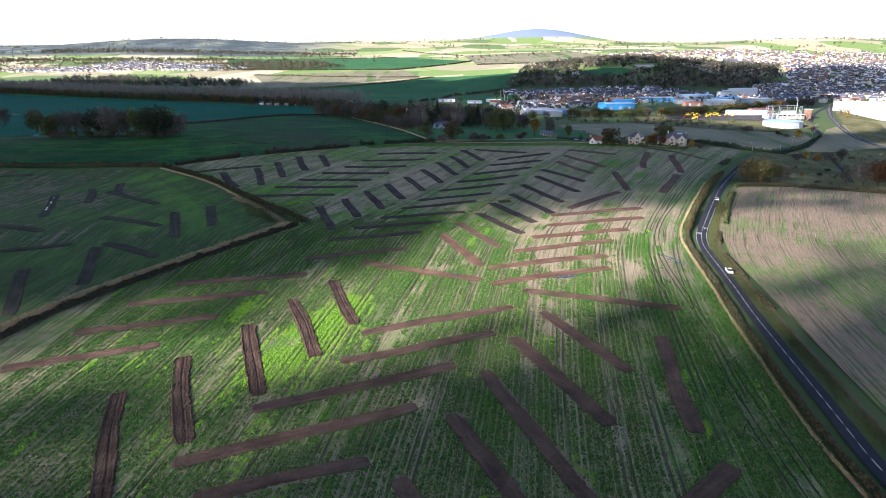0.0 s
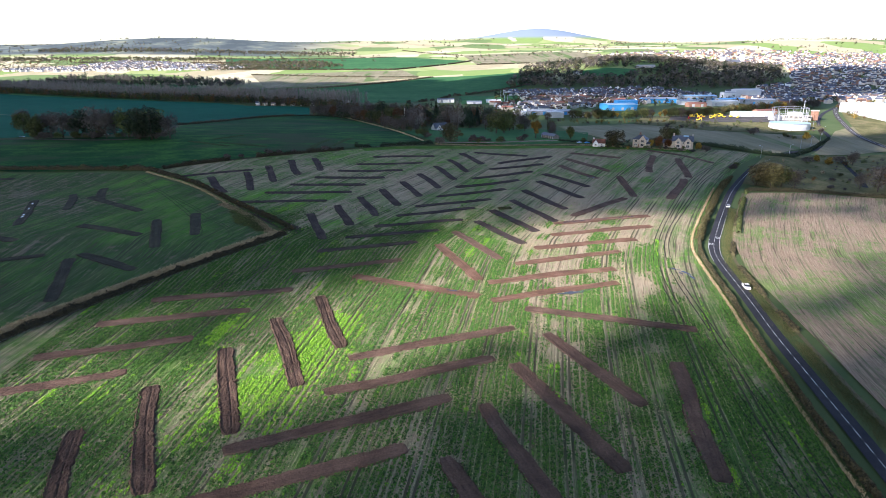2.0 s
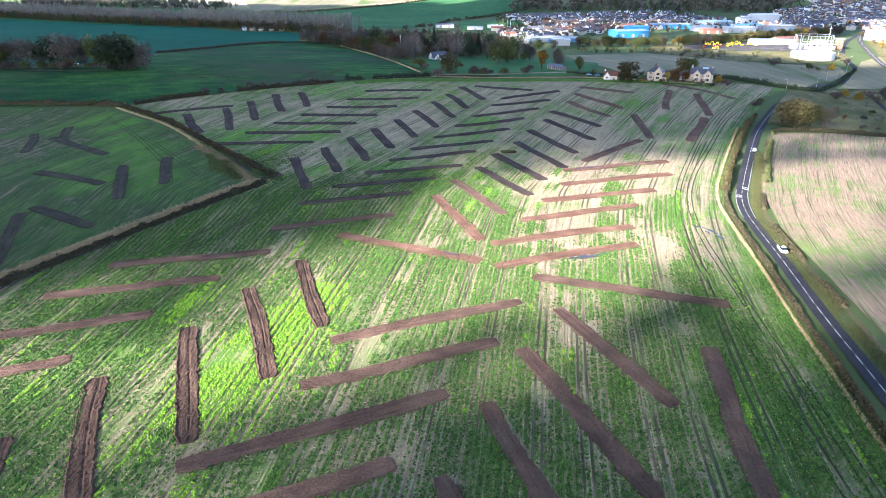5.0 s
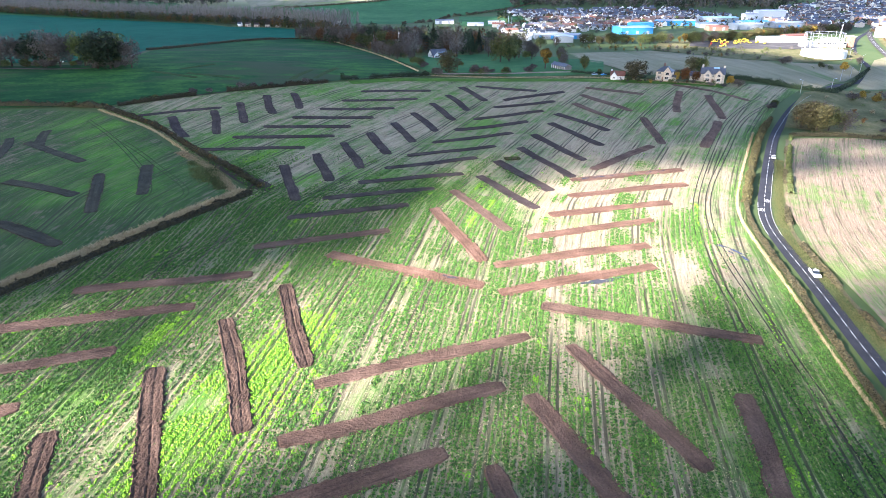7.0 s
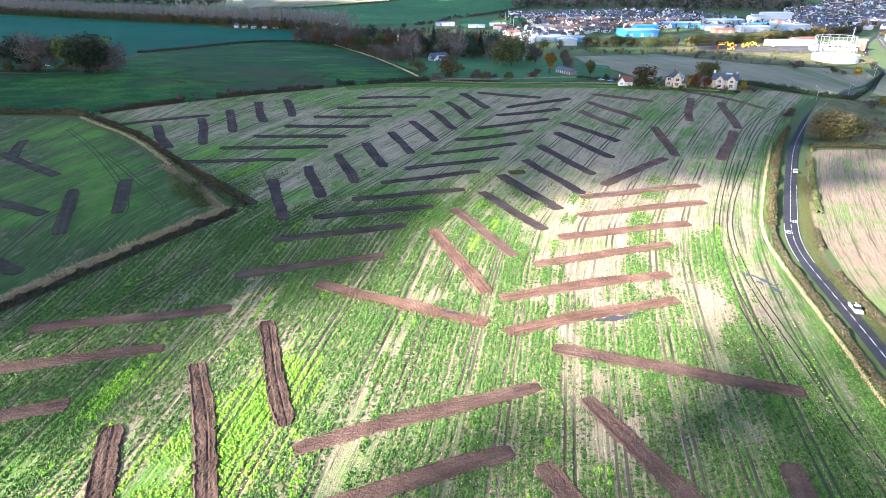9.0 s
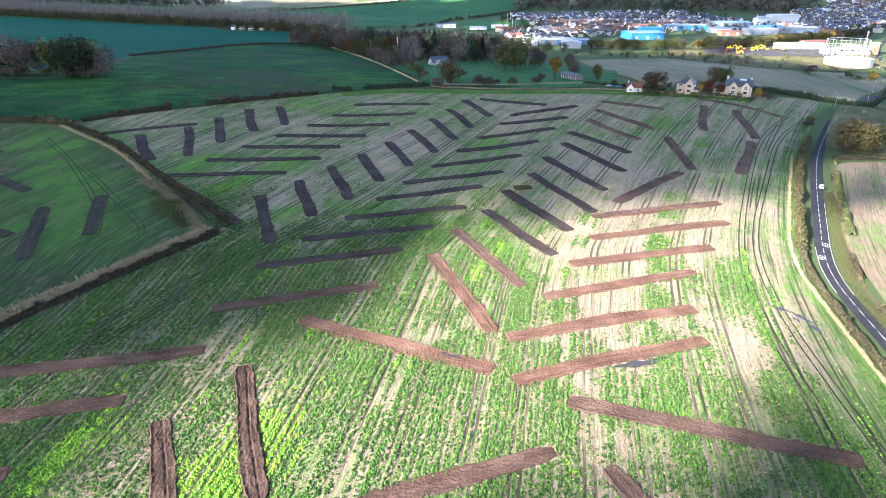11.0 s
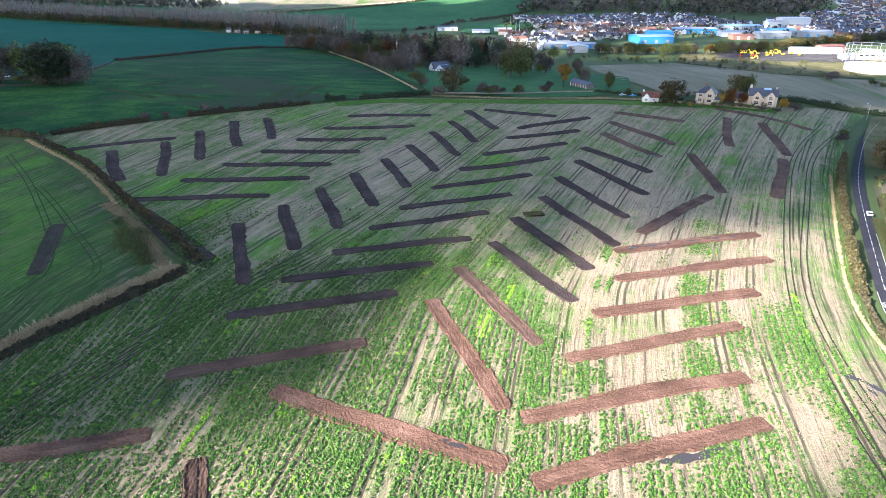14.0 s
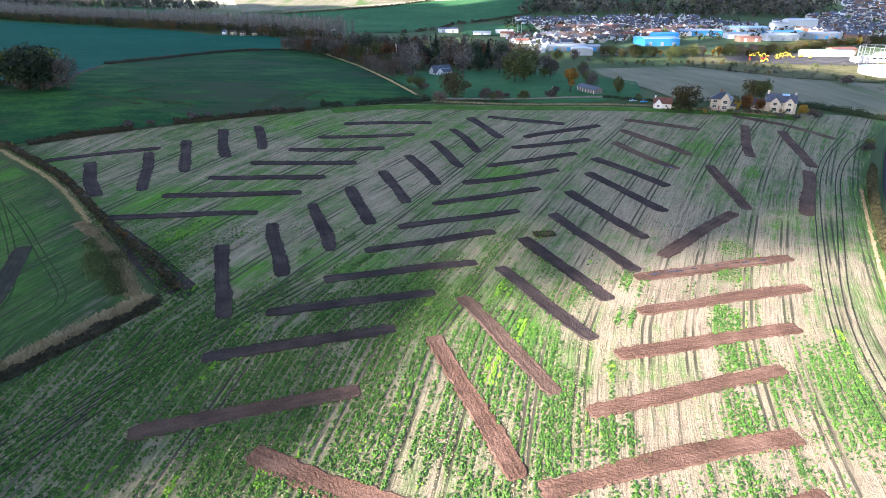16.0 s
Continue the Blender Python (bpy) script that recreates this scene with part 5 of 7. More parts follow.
for kind, x, y, h, w in (
    ("bushy_olive", 145, 525, 15.5, 1.38), ("bushy_rust", 190, 528, 7.5, 1.1), ("tall_gold", 174, 521, 8, 1.1), ("bushy_rust", 181, 525, 10.5, 1.1), ("broad_green_b", 203, 553, 15, 1.1), ("bushy_olive", 197, 556, 14, 1.1), ("shrub_green", 139, 521, 4, 1), ("shrub_gold", 153, 516, 3, 1), ("shrub_green", 167, 516, 3, 1), ("shrub_brown", 184, 517, 3, 1),
    ("shrub_green", 145, 517, 3, 1.3), ("shrub_brown", 217, 516, 6, 1.1), ("shrub_gold", 213, 522, 7, 0.8), ("shrub_brown", 195, 512, 3, 1.4), ("shrub_brown", 204, 511, 2.5, 1.5)):
    tree(kind, x, y, h, G4, w)
g5 = random.Random(5)
tl, _ = along([(185, 880), (246, 862), (320, 860), (391, 888), (450, 925), (515, 960), (600, 1010)], 5.0)
for x, y in tl:
    tree(g5.choice(["bushy_green", "bushy_olive", "tall_gold", "broad_brown", "bushy_olive", "bushy_green"]), x + g5.uniform(-3, 3), y + g5.uniform(-5, 5), g5.uniform(9, 15), "tree line before the town", 1.2)


def wood(name, label, places, heights, mats, seed, quads_each=90, width=0.42, low=0.0, leaf=0.15):
    """A far wood: many crowns of clumped leaves, joined by colour."""
    g = np.random.default_rng(seed)
    ob = new(name)
    tagged(ob, label, "wood", "", "stuff")
    ob.location = (*places[0], float(land(*places[0])))
    pick = g.integers(0, len(mats), len(places))
    for k, mat in enumerate(mats):
        p, h = places[pick == k], heights[pick == k]
        if not len(p):
            continue
        c = leaf_cloud(g, len(p) * quads_each, (width,), 40, 0.42, low).reshape(len(p), quads_each, 3)
        c = c * h[:, None, None] * np.array((1, 1, 1.0)) + np.c_[p, land(*p.T)][:, None]
        s = (g.uniform(0.6, 1.2, (len(p), quads_each)) * leaf * h[:, None]).ravel()
        part("crowns", fast_mesh("crowns", *quads(c.reshape(-1, 3) - np.array(ob.location), s, 0.1, g), mat), ob)
    return ob


def scatter(g, poly, n):
    xs, ys = [p[0] for p in poly], [p[1] for p in poly]
    p = np.c_[g.uniform(min(xs), max(xs), n * 4), g.uniform(min(ys), max(ys), n * 4)]
    return p[inside(p[:, 0], p[:, 1], poly)][:n]


gw = np.random.default_rng(77)
bq, bt = along([(-1250, 1560), (-1036, 1480), (-687, 1315), (-403, 1175), (-218, 1062), (-165, 1010)], 2.2)
bp = np.concatenate([bq + np.c_[-bt[:, 1], bt[:, 0]] * gw.uniform(8, 70, len(bq))[:, None] for _ in range(3)])


def poplars(name, label, places, heights, seed):
    """Narrow bare trees: upright twigs, many to a tree, round a slim trunk."""
    g = np.random.default_rng(seed)
    ob = new(name)
    tagged(ob, label, "wood", "", "stuff")
    ob.location = (*places[0], float(land(*places[0])))
    for mat, k in (("leaf_grey", 38), ("leaf_brown", 18), ("bark", 1)):
        i = np.repeat(np.arange(len(places)), k)
        r, a = g.uniform(0, 2.6, len(i)) * (k > 2), g.uniform(0, 6.28, len(i))
        h = heights[i]
        z0 = h * (g.uniform(0.02, 0.9, len(i)) ** (1.0 if mat == "leaf_grey" else 1.6) if k > 2 else 0.0)
        z1 = np.minimum(z0 + h * g.uniform(0.06, 0.20, len(i)), h) if k > 2 else h * 0.9
        x, y, b = places[i, 0] + r * np.cos(a), places[i, 1] + r * np.sin(a), g.uniform(0, 6.28, len(i))
        w = g.uniform(0.10, 0.30, len(i))
        d, c = np.c_[np.cos(b) * w, np.sin(b) * w, 0 * b], np.c_[x, y, land(x, y) + z0] - np.array(ob.location)
        up = np.c_[np.cos(a) * 0.5, np.sin(a) * 0.5, z1 - z0]
        v = np.stack([c - d, c + d, c + d * 0.3 + up, c - d * 0.3 + up], 1).reshape(-1, 3)
        part("twigs" if k > 2 else "trunks", fast_mesh("twigs" if k > 2 else "trunks", v, np.arange(len(v)).reshape(-1, 4), mat), ob)


poplars("poplar_belt", "long belt of bare grey poplars", bp, gw.uniform(22, 30, len(bp)), 61)
fp = np.concatenate([bq[::3] + np.c_[-bt[::3, 1], bt[::3, 0]] * gw.uniform(-2, 14, len(bq[::3]))[:, None] for _ in range(4)])
wood("belt_edge", "dull green and gold trees fronting the poplars", fp, gw.uniform(10, 18, len(fp)), ["leaf_green", "leaf_dark", "leaf_green", "leaf_rust", "leaf_brown"], 62, 60, 0.36, 0.0, 0.10)
p = scatter(gw, [(-1080, 1640), (-760, 1600), (-520, 1560), (-480, 1640), (-700, 1760), (-1050, 1820)], 520)
wood("far_wood", "dark wood beyond the belt", p, gw.uniform(12, 20, len(p)), ["leaf_dark", "leaf_brown", "leaf_brown"], 63, 50, 0.36, 0.0, 0.13)
p = scatter(gw, [(150, 1500), (340, 1470), (530, 1430), (720, 1450), (830, 1560), (980, 1850), (760, 1960), (420, 1960), (240, 1800)], 2300)
p = p[(np.hypot((p[:, 0] - 430) / 1.5, p[:, 1] - 1640) > 50) & (np.hypot(p[:, 0] - 535, p[:, 1] - 1675) > 38)]
wood("hill_wood", "dark brown wood over the hill above the town", p, gw.uniform(11, 20, len(p)), ["leaf_dark", "leaf_brown", "hedge", "leaf_brown"], 64, 30, 0.42, 0.0, 0.155)
drape("wood_clearing", [(355, 1625), (420, 1592), (500, 1612), (505, 1660), (430, 1688), (365, 1670)], "pasture", 0.5, 20, "green clearing in the hill wood", category="field")
p = scatter(gw, [(-175, 885), (-120, 815), (-60, 740), (-30, 725), (40, 765), (95, 820), (115, 900), (30, 960), (-120, 980), (-180, 960)], 560)
wood("garden_wood", "brown wood behind the garden", p, gw.uniform(9, 17, len(p)), ["leaf_brown", "leaf_dark", "leaf_green", "leaf_brown", "leaf_rust"], 65, 85, 0.36, 0.0, 0.09)
p = np.concatenate([scatter(gw, [(-180, 878), (-128, 838), (-84, 772), (-52, 690), (-36, 646), (-22, 650), (-34, 720), (-60, 790), (-120, 870)], 150), scatter(gw, [(-40, 740), (-10, 720), (30, 735), (75, 760), (70, 800), (0, 800)], 60)])
wood("garden_thicket", "brown undergrowth and small trees along the wood edge", p, gw.uniform(4, 11, len(p)), ["leaf_brown", "leaf_dark", "leaf_brown", "leaf_green", "leaf_rust"], 76, 105, 0.42, 0.0, 0.09)
p = scatter(gw, [(-1700, 2060), (-600, 2040), (-420, 2250), (-700, 2560), (-1900, 2600)], 1000)
wood("village_trees", "autumn trees among far houses", p, gw.uniform(5, 10, len(p)), ["leaf_far", "leaf_rust", "leaf_brown", "leaf_far"], 66, 14, 0.5, 0.0, 0.28)
p = np.concatenate([scatter(gw, [(90, 960), (560, 1080), (560, 1400), (120, 1430)], 620), scatter(gw, [(560, 1080), (1000, 1150), (1500, 1500), (1700, 2000), (1000, 2000), (700, 1450)], 1500), scatter(gw, [(1000, 1950), (1900, 2000), (2000, 2900), (700, 2800)], 500)])
wood("town_trees", "autumn trees among the town's roofs", p, gw.uniform(5, 10, len(p)), ["leaf_green", "leaf_rust", "leaf_brown", "leaf_dark", "leaf_dark"], 67, 17, 0.42, 0.0, 0.24)
p = np.concatenate([scatter(gw, [(-2300, 2620), (-900, 2560), (-850, 2680), (-2300, 2800)], 900), scatter(gw, [(-760, 2040), (-440, 2060), (-330, 2200), (-480, 2520), (-760, 2480)], 800), scatter(gw, [(-1900, 3050), (-420, 3100), (-420, 3230), (-2000, 3250)], 1000), scatter(gw, [(-2600, 2500), (2600, 2500), (2900, 4300), (-2900, 4300)], 5000)])
inner = np.arange(len(p)) < 2650
p = p[inner | ((wave_noise(p[:, 0] * 0.5, p[:, 1] * 2.2, 420, 8) > 0.55) | (np.abs(wave_noise(p[:, 0], p[:, 1], 700, 9)) < 0.025) | (np.abs(wave_noise(p[:, 0], p[:, 1], 600, 10)) < 0.02))]
wood("distant_woods", "woods and hedgerows on the distant hills", p, gw.uniform(6, 13, len(p)), ["leaf_far", "leaf_brown", "leaf_far", "leaf_green"], 68, 14, 0.5, 0.0, 0.32)
p = scatter(gw, [(520, 800), (620, 1000), (700, 1080), (760, 1060), (640, 880), (560, 780)], 60)
wood("rail_bank_trees", "gold and rust bushes along the railway bank", p, gw.uniform(5, 11, len(p)), ["leaf_gold", "leaf_rust", "leaf_green"], 69, 110, 0.42, 0.0, 0.09)

p = scatter(gw, [(212, 432), (240, 470), (275, 515), (330, 545), (400, 590), (470, 580), (460, 440), (330, 425), (270, 428)], 170)
wood("scrub_bushes", "low brown and green bushes on rough ground", p, gw.uniform(1.2, 4.0, len(p)), ["leaf_brown", "leaf_green", "leaf_rust", "dead_grass"], 70, 110, 0.7, 0.0, 0.14)
p = scatter(gw, [(250, 790), (300, 712), (372, 662), (440, 735), (470, 790), (340, 800), (300, 830)], 90)
p = p[np.hypot(p[:, 0] - 396, p[:, 1] - 750) > 32]
wood("works_bushes", "bushes on rough ground by the works", p, gw.uniform(1.5, 5.0, len(p)), ["leaf_brown", "leaf_green", "leaf_green"], 71, 90, 0.6, 0.0, 0.13)
p = scatter(gw, [(150, 850), (250, 830), (330, 835), (300, 700), (180, 800)], 60)
wood("meadow_bushes", "bushes along the rough meadow edge", p, gw.uniform(2.0, 6.0, len(p)), ["leaf_brown", "leaf_green", "leaf_gold"], 72, 100, 0.5, 0.0, 0.12)

uq, ut = along([(x + 1.5, y + 1.5) for x, y in UP_HEDGE], 2.4)
uq = uq + gw.normal(0, 0.5, uq.shape)
wood("hedge_bushes", "gold and brown leafed bushes in the field hedge", uq, gw.uniform(1.5, 2.9, len(uq)), ["leaf_rust", "leaf_brown", "leaf_gold", "hedge", "leaf_brown"], 73, 150, 0.5, 0.0, 0.11)
p = scatter(gw, [(128, 519), (150, 514), (205, 513), (226, 524), (222, 545), (205, 560), (150, 548), (130, 540)], 120)
k = np.ones(len(p), bool)
for cx, cy, r in ((167, 528, 9), (210, 535, 13), (195, 538, 11), (133, 530, 7)):
    k &= np.hypot(p[:, 0] - cx, p[:, 1] - cy) > r
p = p[k]
wood("garden_shrubs", "dark shrubs and bushes in the house gardens", p, gw.uniform(1.2, 4.2, len(p)), ["leaf_dark", "leaf_green", "leaf_rust", "leaf_brown"], 74, 120, 0.55, 0.0, 0.11)

p, _ = along([(-335, 1092), (-300, 1082), (-250, 1080), (-205, 1078), (-180, 1060)], 4.0)
wood("garden_hedge_trees", "low bushes before a row of houses", p, gw.uniform(2.0, 5.0, len(p)), ["leaf_dark", "leaf_green", "leaf_rust"], 75, 70, 0.55, 0.0, 0.14)


# ---- buildings ----
def poly_mesh(name, v, f, mat, smooth=False):
    me = bpy.data.meshes.new(name)
    me.from_pydata([tuple(p) for p in v], [], f)
    for p in me.polygons:
        p.use_smooth = smooth
    me.materials.append(M[mat])
    return me


def gabled_walls(name, w, d, h, rise, mat):
    """Walls with a gable at each end of the x axis; the front looks to -y."""
    v = [(s * w / 2, t * d / 2, z) for s in (-1, 1) for t in (-1, 1) for z in (-0.6, h)] + [(-w / 2, 0, h + rise), (w / 2, 0, h + rise)]
    return poly_mesh(name, v, [(0, 4, 5, 1), (2, 3, 7, 6), (0, 1, 8, 3, 2), (4, 6, 7, 9, 5)], mat)


def gabled_roof(name, w, d, h, rise, mat, over=0.4, thick=0.22):
    k = 1 + over / (d / 2)
    a, e = w / 2 + over, d / 2 * k
    lo = h + rise - rise * k + 0.12
    v = []
    for x in (-a, a):
        v += [(x, -e, lo), (x, 0, h + rise + 0.12), (x, e, lo), (x, -e, lo + thick), (x, 0, h + rise + 0.12 + thick), (x, e, lo + thick)]
    f = [(0, 1, 7, 6), (1, 2, 8, 7), (3, 9, 10, 4), (4, 10, 11, 5), (0, 6, 9, 3), (2, 5, 11, 8), (0, 3, 4, 1), (1, 4, 5, 2), (6, 7, 10, 9), (7, 8, 11, 10)]
    return poly_mesh(name, v, f, mat)


def hipped_roof(name, w, d, h, rise, mat, over=0.45, inset=0.45):
    a, b = w / 2 + over, d / 2 + over
    r = max(a - b * 2 * inset, 0.2)
    v = [(-a, -b, h), (a, -b, h), (a, b, h), (-a, b, h), (-r, 0, h + rise), (r, 0, h + rise), (-a, -b, h - 0.2), (a, -b, h - 0.2), (a, b, h - 0.2), (-a, b, h - 0.2)]
    return poly_mesh(name, v, [(0, 1, 5, 4), (1, 2, 5), (2, 3, 4, 5), (3, 0, 4), (6, 7, 1, 0), (7, 8, 2, 1), (8, 9, 3, 2), (9, 6, 0, 3), (9, 8, 7, 6)], mat)


def box_mesh(name, dims, mat):
    """A box with slightly chamfered edges."""
    x0, y0, z0, x1, y1, z1 = dims
    bm = bmesh.new()
    bmesh.ops.create_cube(bm, size=1)
    for v in bm.verts:
        v.co = ((x0 + x1) / 2 + v.co.x * (x1 - x0), (y0 + y1) / 2 + v.co.y * (y1 - y0), (z0 + z1) / 2 + v.co.z * (z1 - z0))
    bmesh.ops.bevel(bm, geom=bm.edges[:], offset=min(x1 - x0, y1 - y0, z1 - z0) * 0.12, segments=1, affect="EDGES")
    me = bpy.data.meshes.new(name)
    bm.to_mesh(me)
    bm.free()
    me.materials.append(M[mat])
    return me


def chimney(parent, x, y, z0, z1, mat="brick", s=0.9):
    c = part("chimney", box_mesh("chimney", (x - s / 2, y - s / 2, z0, x + s / 2, y + s / 2, z1), mat), parent)
    for k in (-0.2, 0.2):
        pv, pf = tube([(x + k, y, z1), (x + k, y, z1 + 0.45)], [0.13, 0.11], 8)
        part("chimney_pot", fast_mesh("chimney_pot", pv, pf, "tile_red"), c)


def window(parent, x, y, z, w, h, side=(0, -1), mat="white"):
    """A window set in a wall: frame, sill and dark panes."""
    def turned(px, out, pz):
        return (x + px * -side[1] + out * side[0], y + px * side[0] + out * side[1], pz)
    fr = []
    for a, b, c, d in ((-w / 2, -w / 2 + 0.12, 0, h), (w / 2 - 0.12, w / 2, 0, h), (-w / 2, w / 2, 0, 0.12), (-w / 2, w / 2, h - 0.12, h), (-0.05, 0.05, 0, h), (-w / 2, w / 2, h * 0.5 - 0.05, h * 0.5 + 0.05)):
        v, f = box(a, 0.0, z + c, b, 0.12, z + d)
        fr.append((np.array([turned(*p) for p in v]), f))
    win = part("window", fast_mesh("window", *joined(fr), mat), parent)
    v, f = box(-w / 2 + 0.05, -0.02, z + 0.05, w / 2 - 0.05, 0.05, z + h - 0.05)
    part("pane", fast_mesh("pane", np.array([turned(*p) for p in v]), f, "glass"), win)
    v, f = box(-w / 2 - 0.15, 0.0, z - 0.18, w / 2 + 0.15, 0.22, z)
    part("sill", fast_mesh("sill", np.array([turned(*p) for p in v]), f, "sandstone"), win)


def front_gable(parent, x, w, h, rise, y_front, depth, wall, roof):
    """A gabled bay standing forward of the front, with its own little roof."""
    v = [(x - w / 2, y_front, -0.6), (x + w / 2, y_front, -0.6), (x + w / 2, y_front, h), (x, y_front, h + rise), (x - w / 2, y_front, h)]
    v += [(a, b + depth, c) for a, b, c in v]
    part("gable_bay", poly_mesh("gable_bay", v, [(0, 1, 2, 3, 4), (1, 6, 7, 2), (5, 0, 4, 9), (9, 8, 7, 6, 5)], wall), parent)
    k = 1.15
    r = [(x - w / 2 * k, y_front - 0.35, h - rise * (k - 1) + 0.1), (x, y_front - 0.35, h + rise + 0.1), (x + w / 2 * k, y_front - 0.35, h - rise * (k - 1) + 0.1)]
    r += [(a, b + depth + 3.0, c) for a, b, c in r] + [(a, b, c + 0.2) for a, b, c in r] + [(a, b + depth + 3.0, c + 0.2) for a, b, c in r]
    part("gable_roof", poly_mesh("gable_roof", r, [(0, 1, 4, 3), (1, 2, 5, 4), (6, 9, 10, 7), (7, 10, 11, 8), (0, 6, 7, 1), (1, 7, 8, 2), (0, 3, 9, 6), (2, 8, 11, 5)], roof), parent)


def stone_villa_wide():
    ob = thing("house", 202, 528, "two-storey cream stone villa with twin front gables", "house", "stone houses at the field edge", "", -0.33, 1.0, 0.2)
    part("wall", gabled_walls("wall", 16, 10, 5.6, 4.0, "sandstone"), ob)
    part("roof", gabled_roof("roof", 16, 10, 5.6, 4.0, "slate"), ob)
    for x in (-3.6, 4.0):
        front_gable(ob, x, 4.6, 5.9, 2.5, -6.2, 2.0, "sandstone", "slate")
        window(ob, x, -6.2, 0.8, 2.6, 1.9)
        window(ob, x, -6.2, 3.9, 2.0, 1.7)
    for x in (0.2,):
        window(ob, x, -5.0, 3.7, 1.2, 1.7)
    part("door", box_mesh("door", (-0.4, -5.15, -0.1, 0.8, -4.9, 2.2), "brick"), ob, "dark front door")
    for z in (0.9, 3.8):
        window(ob, 8.0, 0.0, z, 1.4, 1.7, (1, 0))
    chimney(ob, -7.2, 0, 8.6, 11.6, "sandstone", 1.2)
    chimney(ob, 7.3, 0, 8.6, 11.0, "sandstone", 1.1)
    part("roof_light", box_mesh("roof_light", (0.2, -1.2, 9.0, 4.2, 0.4, 9.95), "pale_sheet"), ob, "flat pale roof light")
    wing = part("side_wing", gabled_walls("side_wing", 7.5, 7, 3.4, 2.6, "sandstone"), ob)
    wing.location = (-11.6, 0.6, 0)
    part("wing_roof", gabled_roof("wing_roof", 7.5, 7, 3.4, 2.6, "slate"), wing)
    window(wing, -1.6, -3.5, 1.0, 1.3, 1.6)
    window(wing, 1.6, -3.5, 1.0, 1.3, 1.6)


def stone_villa_narrow():
    ob = thing("house", 167, 528, "two-storey cream stone house with one steep gable", "house", "stone houses at the field edge", "", -0.5, 1.0, 0.2)
    part("wall", gabled_walls("wall", 11, 9, 6.0, 0.05, "sandstone"), ob)
    part("roof", hipped_roof("roof", 11, 9, 6.05, 3.4, "slate"), ob)
    front_gable(ob, 2.6, 5.0, 6.2, 3.4, -6.4, 2.2, "sandstone", "slate")
    for z in (0.9, 3.9):
        window(ob, 2.6, -6.4, z, 2.4, 1.8)
        window(ob, -3.0, -4.5, z, 2.2, 1.7)
        window(ob, 5.5, 0.5, z, 1.4, 1.7, (1, 0))
    chimney(ob, -0.8, 0.4, 8.4, 11.4, "brick", 1.3)
    part("door", box_mesh("door", (-0.9, -4.7, -0.1, 0.05, -4.45, 2.1), "brick"), ob, "dark front door")
    lean = part("porch", gabled_walls("porch", 3.4, 3.6, 2.6, 1.2, "sandstone"), ob)
    lean.location = (6.6, -2.5, 0)
    part("porch_roof", gabled_roof("porch_roof", 3.4, 3.6, 2.6, 1.2, "slate"), lean)


def cottage():
    ob = thing("cottage", 133, 530, "small white cottage with a red tiled roof", "house", "", "", -0.3)
    part("wall", gabled_walls("wall", 10, 6, 2.8, 2.8, "white"), ob)
    part("roof", gabled_roof("roof", 10, 6, 2.8, 2.8, "tile_red"), ob)
    front_gable(ob, -2.4, 4.0, 2.8, 2.4, -4.2, 1.6, "white", "slate")
    window(ob, -2.4, -4.2, 0.9, 1.5, 1.2)
    window(ob, 2.2, -3.0, 0.9, 1.4, 1.2)
    chimney(ob, -4.4, 0, 5.0, 6.9, "white", 0.8)


def garden_house():
    ob = thing("bungalow", 0, 698, "white bungalow with a steep blue-grey slate roof", "house", "", "", 0.55)
    part("wall", gabled_walls("wall", 17, 9, 2.8, 4.6, "white"), ob)
    part("roof", gabled_roof("roof", 17, 9, 2.8, 4.6, "slate", 0.6), ob)
    front_gable(ob, -5.0, 7.0, 2.8, 3.4, -7.6, 3.4, "white", "slate")
    window(ob, -6.6, -7.6, 0.7, 1.8, 1.6)
    window(ob, -3.6, -7.6, 0.7, 1.8, 1.6)
    for x in (-0.6, 1.4, 3.4, 5.4):
        part("roof_window", box_mesh("roof_window", (x, -3.0, 4.55, x + 0.9, -2.4, 5.25), "pale_sheet"), ob)
    window(ob, 3.0, -4.5, 0.8, 1.8, 1.4)
    part("door", box_mesh("door", (-8.65, -6.4, 0, -8.4, -5.3, 2.1), "red"), ob, "red side door")


def stable_block():
    ob = thing("stable_block", 101, 582, "long low stable with a dark roof and pale posts", "building", "", "", -1.15)
    part("wall", gabled_walls("wall", 20, 6, 2.6, 1.8, "grey_stone"), ob)
    part("roof", gabled_roof("roof", 20, 6, 2.6, 1.8, "slate"), ob)
    for k in range(7):
        part("post", box_mesh("post", (-9 + 3 * k - 0.15, -3.5, -0.4, -9 + 3 * k + 0.15, -3.2, 2.5), "white"), ob)


stone_villa_wide()
stone_villa_narrow()
cottage()
garden_house()
stable_block()


